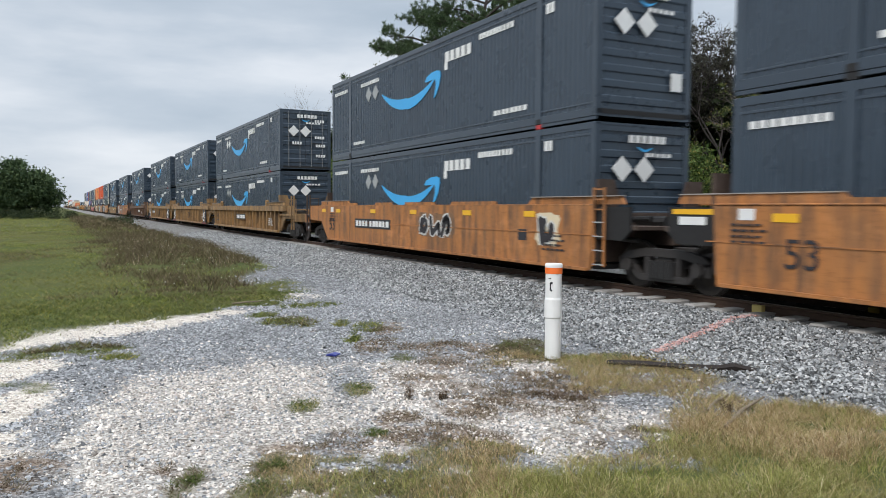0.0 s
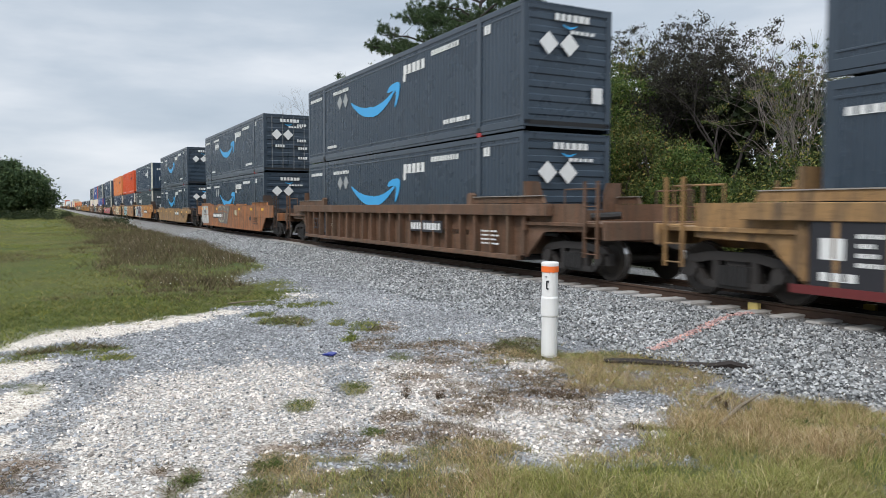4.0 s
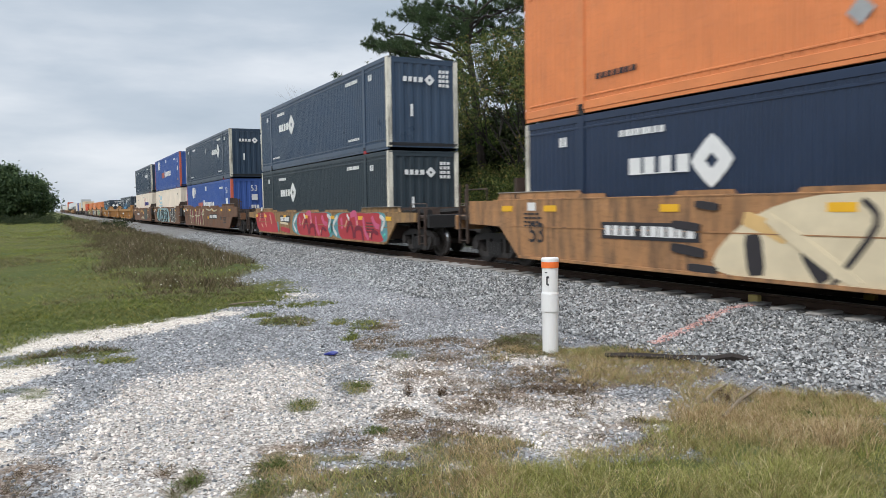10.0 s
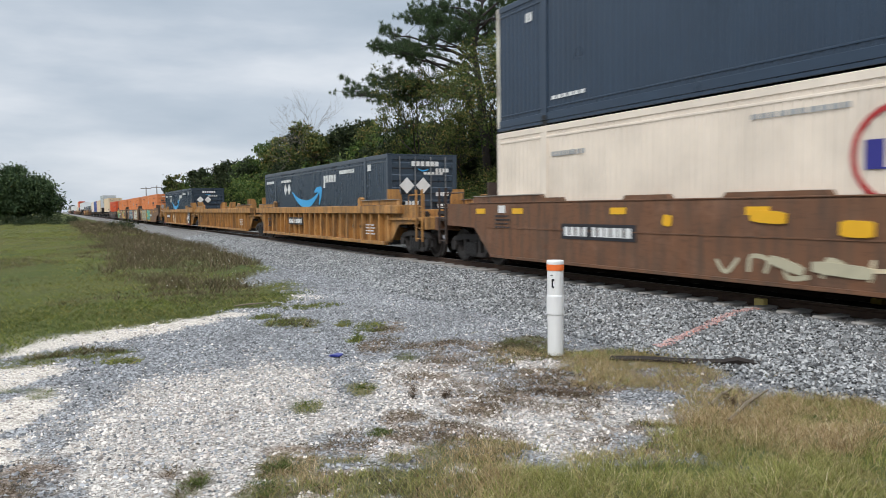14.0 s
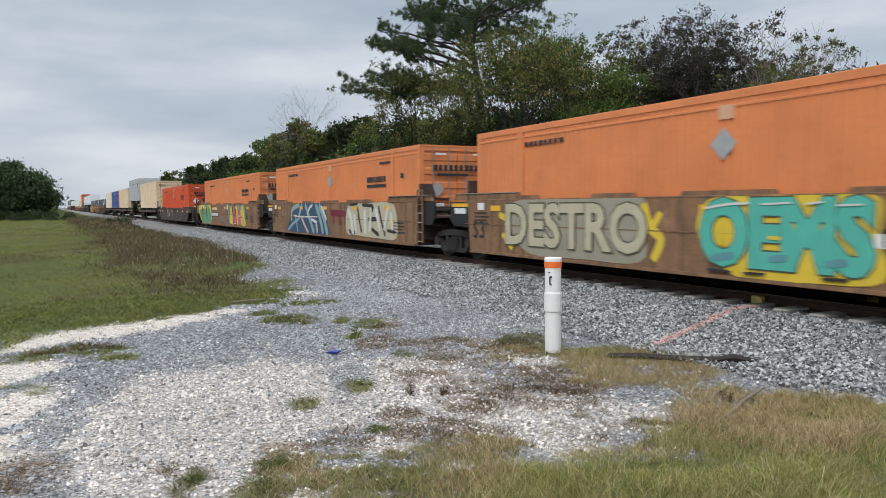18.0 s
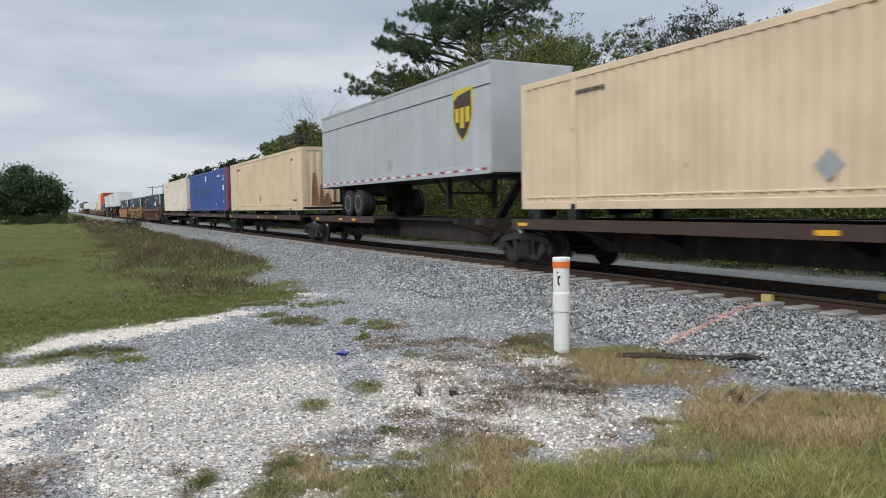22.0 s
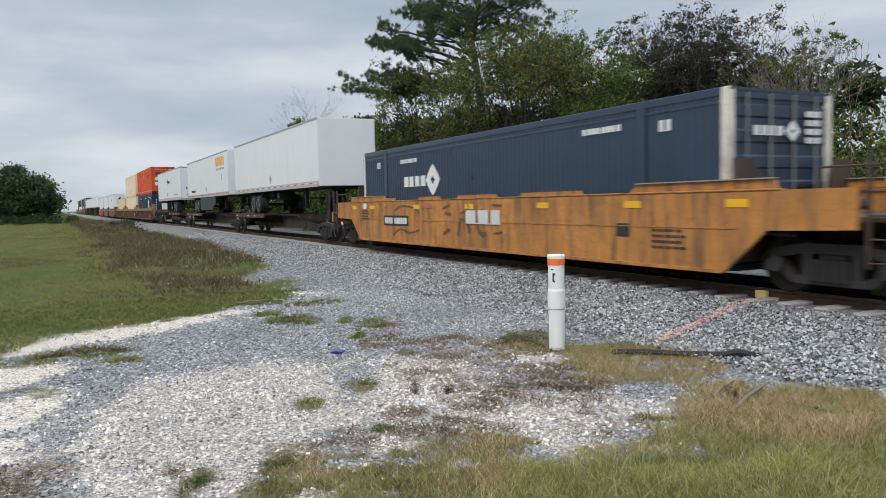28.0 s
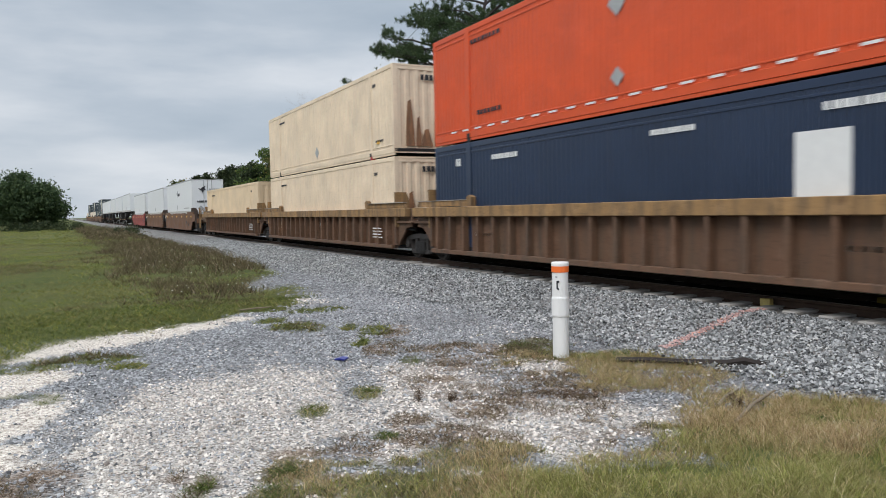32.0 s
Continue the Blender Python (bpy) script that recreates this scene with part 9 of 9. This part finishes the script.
mural(w, "white, black and sand graffiti beside dark red marks",
      (G_MAROON, 0.26, 0.48, 1.22, 2.08, 1.2), (G_MAROON, 0.22, 0.78, 1.14, 0.81, 0.8), (G_MAROON, 0.21, 1.45, 1.15, 1.5, 0.77), (G_MAROON, 0.2, 2.08, 1.16, 2.11, 0.79),
      (G_SAND, 0, 2.24, 0.52, 2.43, 1.48, 3.98, 1.56, 6.02, 1.59, 6.67, 1.35, 6.73, 0.46, 5.31, 0.4, 3.38, 0.44), (G_BLACK, 0.13, 2.5, 0.62, 2.75, 0.5, 3.15, 0.56), (G_BLACK, 0.14, 3.39, 1.43, 3.54, 1.0, 3.76, 0.54),
      (G_BLACK, 0.12, 3.84, 1.51, 4.8, 1.47, 4.67, 1.27), (G_BLACK, 0.15, 4.4, 1.02, 5.19, 1.04), (G_BLACK, 0.13, 4.67, 0.7, 5.31, 0.5), (G_BLACK, 0.11, 5.31, 1.47, 5.55, 0.97, 5.85, 0.49), (G_BLACK, 0.1, 6.02, 0.68, 6.68, 0.64),
      (G_BLACK, 0.09, 2.59, 1.52, 3.39, 1.55), (G_WHITE, 0.2, 2.42, 1.34, 2.75, 0.99, 2.91, 0.46), (G_WHITE, 0.16, 3.07, 1.17, 3.2, 0.52), (G_WHITE, 0.18, 4.05, 1.35, 4.15, 0.52), (G_WHITE, 0.16, 4.67, 1.39, 4.53, 0.58),
      (G_WHITE, 0.17, 5.06, 1.39, 5.43, 0.66), (G_WHITE, 0.16, 6.13, 1.43, 5.79, 0.67), (G_WHITE, 0.15, 6.35, 1.28, 6.47, 0.7), (G_YELLOW, 0.1, 6.25, 1.06, 6.36, 0.77))
w = well(-421.43, "dull tan well wagon with teal, yellow and pink graffiti", "smooth", DULL_WELL, (A, F), (orange_box("doors", ORANGE),), number=None, plate=(-4.8, -2.4))
mural(w, "teal-green and yellow graffiti",
      (G_YELLOW, 0, -9.37, 1.01, -9.21, 1.6, -5.69, 1.6, -4.91, 1.46, -4.97, 0.42, -7.96, 0.33), (G_GREENT, 0, -9.09, 1.25, -7.2, 1.55, -5.89, 1.54, -5.11, 1.17, -5.03, 0.45, -7.96, 0.38), (G_BLACK, 0.2, -8.17, 1.47, -7.95, 0.6),
      (G_YELLOW, 0.15, -7.2, 1.52, -7.22, 1.04), (G_BLACK, 0.2, -6.53, 1.36, -6.45, 0.54), (G_YELLOW, 0.12, -6.0, 1.51, -6.01, 1.16), (G_TEAL, 0.22, -7.46, 0.93, -6.89, 0.52), (G_TEAL, 0.2, -5.7, 1.16, -5.51, 0.57), (G_DUST, 0.25, -1.99, 0.78, -1.93, 0.5),
      (G_DUST, 0.27, -1.45, 0.8, -0.94, 0.47), (G_DUST, 0.2, -0.69, 0.75, -0.34, 0.46))
bars(w, "scrawl", G_CREAM, -4.4, -2.6, 1.28, 1.42, 6, 84, y=-SW - 0.004)
mural(w, "yellow, pink and teal graffiti",
      (G_TEAL, 0.2, 1.24, 1.53, 1.0, 1.09, 1.1, 0.5), (G_YELLOW, 0, 1.24, 0.75, 1.38, 1.36, 1.61, 1.53, 1.92, 1.49, 2.13, 0.98, 2.26, 0.41, 1.7, 0.44, 1.29, 0.48), (G_PINK, 0.23, 2.42, 1.49, 2.34, 0.48), (G_PINK, 0.21, 2.46, 1.49, 2.81, 1.12, 3.08, 0.5),
      (G_PINK, 0.31, 2.46, 0.71, 3.08, 0.62), (G_YELLOW, 0.35, 3.21, 1.54, 3.29, 0.89, 3.4, 0.4), (G_PINK, 0.34, 3.7, 1.14, 3.74, 0.51), (G_PINK, 0.33, 4.14, 1.53, 4.12, 0.98, 4.16, 0.43), (G_PINK, 0.34, 3.71, 0.62, 4.22, 0.6),
      (G_TEAL, 0.21, 3.63, 1.51, 3.73, 1.31), (G_TEAL, 0.15, 2.61, 1.52, 2.88, 1.42), (G_YELLOW, 0, 4.33, 0.93, 4.5, 1.5, 4.84, 1.58, 5.06, 1.31, 5.39, 0.72, 5.4, 0.4, 4.46, 0.43), (G_TEAL, 0.19, 4.8, 0.82, 5.02, 0.47),
      (G_TEAL, 0.11, 5.08, 1.57, 5.22, 1.16, 5.39, 0.87), (G_TEAL, 0.11, 4.32, 1.53, 4.27, 0.98), (G_BLACK, 0.06, 1.28, 1.3, 1.61, 1.59, 1.96, 1.49, 2.18, 0.92, 2.29, 0.43), (G_BLACK, 0.05, 2.25, 1.55, 2.73, 1.58, 3.0, 1.0, 3.19, 0.46),
      (G_BLACK, 0.04, 4.44, 1.52, 4.84, 1.6, 5.11, 1.36, 5.38, 0.75), (G_BLACK, 0.05, 4.45, 0.86, 4.74, 0.87), (G_WHITE, 0.06, 2.47, 0.49, 2.86, 0.46), (G_WHITE, 0.06, 3.8, 0.94, 4.0, 0.92), (G_WHITE, 0.08, 1.61, 0.53, 1.88, 0.52),
      (G_WHITE, 0.17, 0.54, 1.58, 0.75, 1.47, 0.65, 1.36, 0.49, 1.45))
w = well(-444.98, "low maroon well wagon with pale scrawls", "low", MAROON_WELL, (F, F), (orange_box("doors", RED_ORANGE),), number=None, plate=None)
mural(w, "thin pale grey scrawl", (G_SILVER, 0.045, -3.45, 1.1, -3.35, 0.62, -3.0, 0.62), (G_SILVER, 0.045, -2.8, 0.9, -2.95, 0.7, -2.7, 0.62, -2.55, 0.82, -2.8, 0.9), (G_SILVER, 0.045, -2.1, 0.95, -2.4, 0.86, -2.15, 0.74, -2.45, 0.62), (G_SILVER, 0.045, -1.6, 0.95, -1.9, 0.9, -1.85, 0.66, -1.5, 0.62), (G_SILVER, 0.04, -1.85, 0.78, -1.6, 0.78),
      (G_DUST, 0.09, -0.4, 1.15, -0.1, 0.6), (G_DUST, 0.09, -0.3, 0.8, 0.4, 1.0), (G_DUST, 0.08, 0.2, 1.1, 0.5, 0.6), (G_DUST, 0.07, -6.6, 0.95, -6.2, 0.8, -5.8, 1.0, -5.3, 0.82))
bars(w, "scrawl", G_DUST, -3.4, -2.2, 1.05, 1.18, 4, 83, y=-SW - 0.004)


def spine(front_s, length, pitch, label, ends, load, z, deck=None, offset=0.0, load_len=CL):
    mid = front_s - load_len / 2
    c = spine_car(label, pitch, *ends, deck)
    ride(c, mid + offset, RAIL_Z)
    ride(load, mid, RAIL_Z + z)
    return c


spine(-466.20, 17.5, 17.6, "dark spine wagon carrying a container", (F, A), cream_box("doors"), Z_FLAT)
c = spine(-483.78, 17.5, 17.3, "dark spine wagon carrying a trailer", (A, A), trailer("grey trailer with a gold and brown shield", length=13.7, emblem="shield", grey=True), Z_TRAIL, -3.4, -0.9, 13.7)
link_bogie(c, 8.9)
c = spine(-500.56, 17.5, 17.2, "dark spine wagon carrying a container", (A, A), cream_box("upright"), Z_FLAT)
link_bogie(c, 8.75)
c = spine(-518.05, 17.5, 17.5, "dark spine wagon carrying a container", (A, A), blue_box(False), Z_FLAT)
link_bogie(c, 8.75)
c = spine(-536.34, 17.5, 17.6, "dark spine wagon carrying a container", (A, F), cream_box("doors", PALE_CREAM), Z_FLAT)
link_bogie(c, 9.1)
well(-557.43, "brown ribbed well wagon", "ribbed", DARK_RIB, (F, F), (navy_box("doors"),), plate=None, number=None)
well(-581.26, "tan ribbed well wagon with yellow chord", "ribbed", TAN_WELL, (F, F), (navy_box("doors", None, "rear"),), chord=YELLOW_WELL, plate=(-4.4, -2.6), number=None)
w = well(-605.05, "orange well wagon with white initials", "smooth", OCHRE_WELL, (F, F), (navy_box("doors", None, "rear"),), plate=(-5.9, -4.0), number=None)
bars(w, "lettering", G_WHITE, -0.4, 1.5, 0.95, 1.3, 3, 91, y=-SW - 0.024)
mural(w, "faint dark scrawls on the orange paint",
      (G_SCRAWL, 0.06, -5.01, 1.29, -4.49, 1.44, -3.54, 1.36, -3.22, 1.22), (G_SCRAWL, 0.06, -5.16, 0.53, -4.63, 0.71, -3.9, 0.62, -3.22, 0.72), (G_SCRAWL, 0.08, -1.7, 1.35, -1.31, 1.44), (G_SCRAWL, 0.09, -1.57, 1.22, -1.23, 1.19),
      (G_SCRAWL, 0.09, -1.7, 0.64, -1.31, 0.78), (G_SCRAWL, 0.05, -0.67, 1.22, -0.23, 1.34, -0.3, 1.46), (G_SCRAWL, 0.09, -0.83, 0.62, -0.67, 1.04, -0.3, 0.93, -0.22, 0.7), (G_SCRAWL, 0.11, 0.19, 1.06, 0.33, 0.73, 0.65, 0.71),
      (G_SCRAWL, 0.04, 0.45, 1.34, 0.71, 1.12), (G_SCRAWL, 0.05, 0.95, 1.44, 1.41, 1.41), (G_SCRAWL, 0.04, 1.02, 0.73, 1.42, 0.77), (G_ROSE, 0.13, -3.05, 1.46, -2.35, 1.42))
spine(-626.36, 18.3, 18.3, "dark spine wagon carrying a trailer", (F, A), trailer("plain white trailer on a spine wagon", shift=0.9), Z_TRAIL, -3.6, -0.6)
c = spine(-644.69, 18.3, 18.6, "dark spine wagon carrying a trailer", (A, A), trailer("white trailer with orange lettering and dark skirt", dark_skirt=True, emblem="orange"), Z_TRAIL, -4.2, -0.4)
link_bogie(c, 9.3)
c = spine(-664.77, 18.3, 18.6, "dark spine wagon carrying a trailer", (A, F), trailer("white trailer with a dark winged emblem", reverse=True, emblem="bird"), Z_TRAIL, 4.2, 0.0)
link_bogie(c, 9.7)
nb = navy_box("upright", NAVY, None)
side_mark(nb, "white_sheet", WHITE_MARK, 3.85, 4.75, 1.15, 2.15, 0.004, "white sheet pasted on the side")
bars(nb, "white_sheet", WHITE_MARK, -0.35, 0.55, 0.7, 1.75, 1, 95, end=HL + 0.02)
w = well(-687.10, "brown ribbed well wagon with tan chord", "ribbed", DARK_RIB, (F, A), (nb, orange_box("doors", RED_ORANGE)), chord=TAN_WELL, plate=None, number=None)
link_bogie(w, -9.57)
w = well(-706.23, "brown ribbed well wagon with tan chord", "ribbed", DARK_RIB, (A, A), (cream_box("upright", FADED_CREAM), cream_box("upright", FADED_CREAM)), chord=TAN_WELL, plate=None, number=None)
link_bogie(w, -9.55)
well(-725.25, "brown ribbed well wagon with tan chord", "ribbed", DARK_RIB, (A, F), (cream_box("upright"),), chord=TAN_WELL, plate=None, number=None)
s = -748.7
for i, (mat, end) in enumerate(((BROWN_WELL, (F, A)), (BROWN_WELL, (A, A)), (RED_WELL, (A, F)))):
    t = trailer("white trailer set down in a well wagon", reverse=True, emblem="bird" if i == 0 else None, strips=False)
    c = well_car("brown well wagon carrying a white trailer" if i < 2 else "red well wagon carrying a white trailer", "smooth", mat, *end, number=None, plate=None)
    ride(c, s - HL, RAIL_Z)
    ride(t, s - HL, RAIL_Z + 0.48)
    if end[1] == A:
        link_bogie(c, -9.75)
    s -= 19.5
s -= 4.0
for i in range(5):
    c = spine(s, 18.3, 18.4, "dark spine wagon carrying a trailer", (F if i == 0 else A, F if i == 4 else A), trailer("plain white trailer on a spine wagon", reverse=bool(i % 2), strips=False), Z_TRAIL, -4.2 if i % 2 == 0 else 4.2)
    if i:
        link_bogie(c, 9.2)
    s -= 18.4
s -= 4.0
for i, box in enumerate((UMX_GREEN, UMX_GREEN, None, None, UMX_GREEN, None)):
    load = navy_box("upright", box) if box else cream_box("upright", PALE_CREAM)
    well(s, "brown well wagon far down the train", "smooth", BROWN_WELL, (F, F), (load,) if i % 2 else (load, navy_box("upright", UMX_GREEN)), plate=None, number=None)
    s -= 23.8


# ---- what moves ----
TRAVEL = [(0, 0.0), (4, 84.23), (8, 168.47), (12, 253.45), (16, 339.03), (20, 424.58), (24, 510.27), (28, 596.4), (32, 683.83)]


def motions():
    for ob, s0, z in MOVERS:
        walk(ob, [(t, pose(s0 + d, TRACK_Y, z)) for t, d in TRAVEL])


motions()
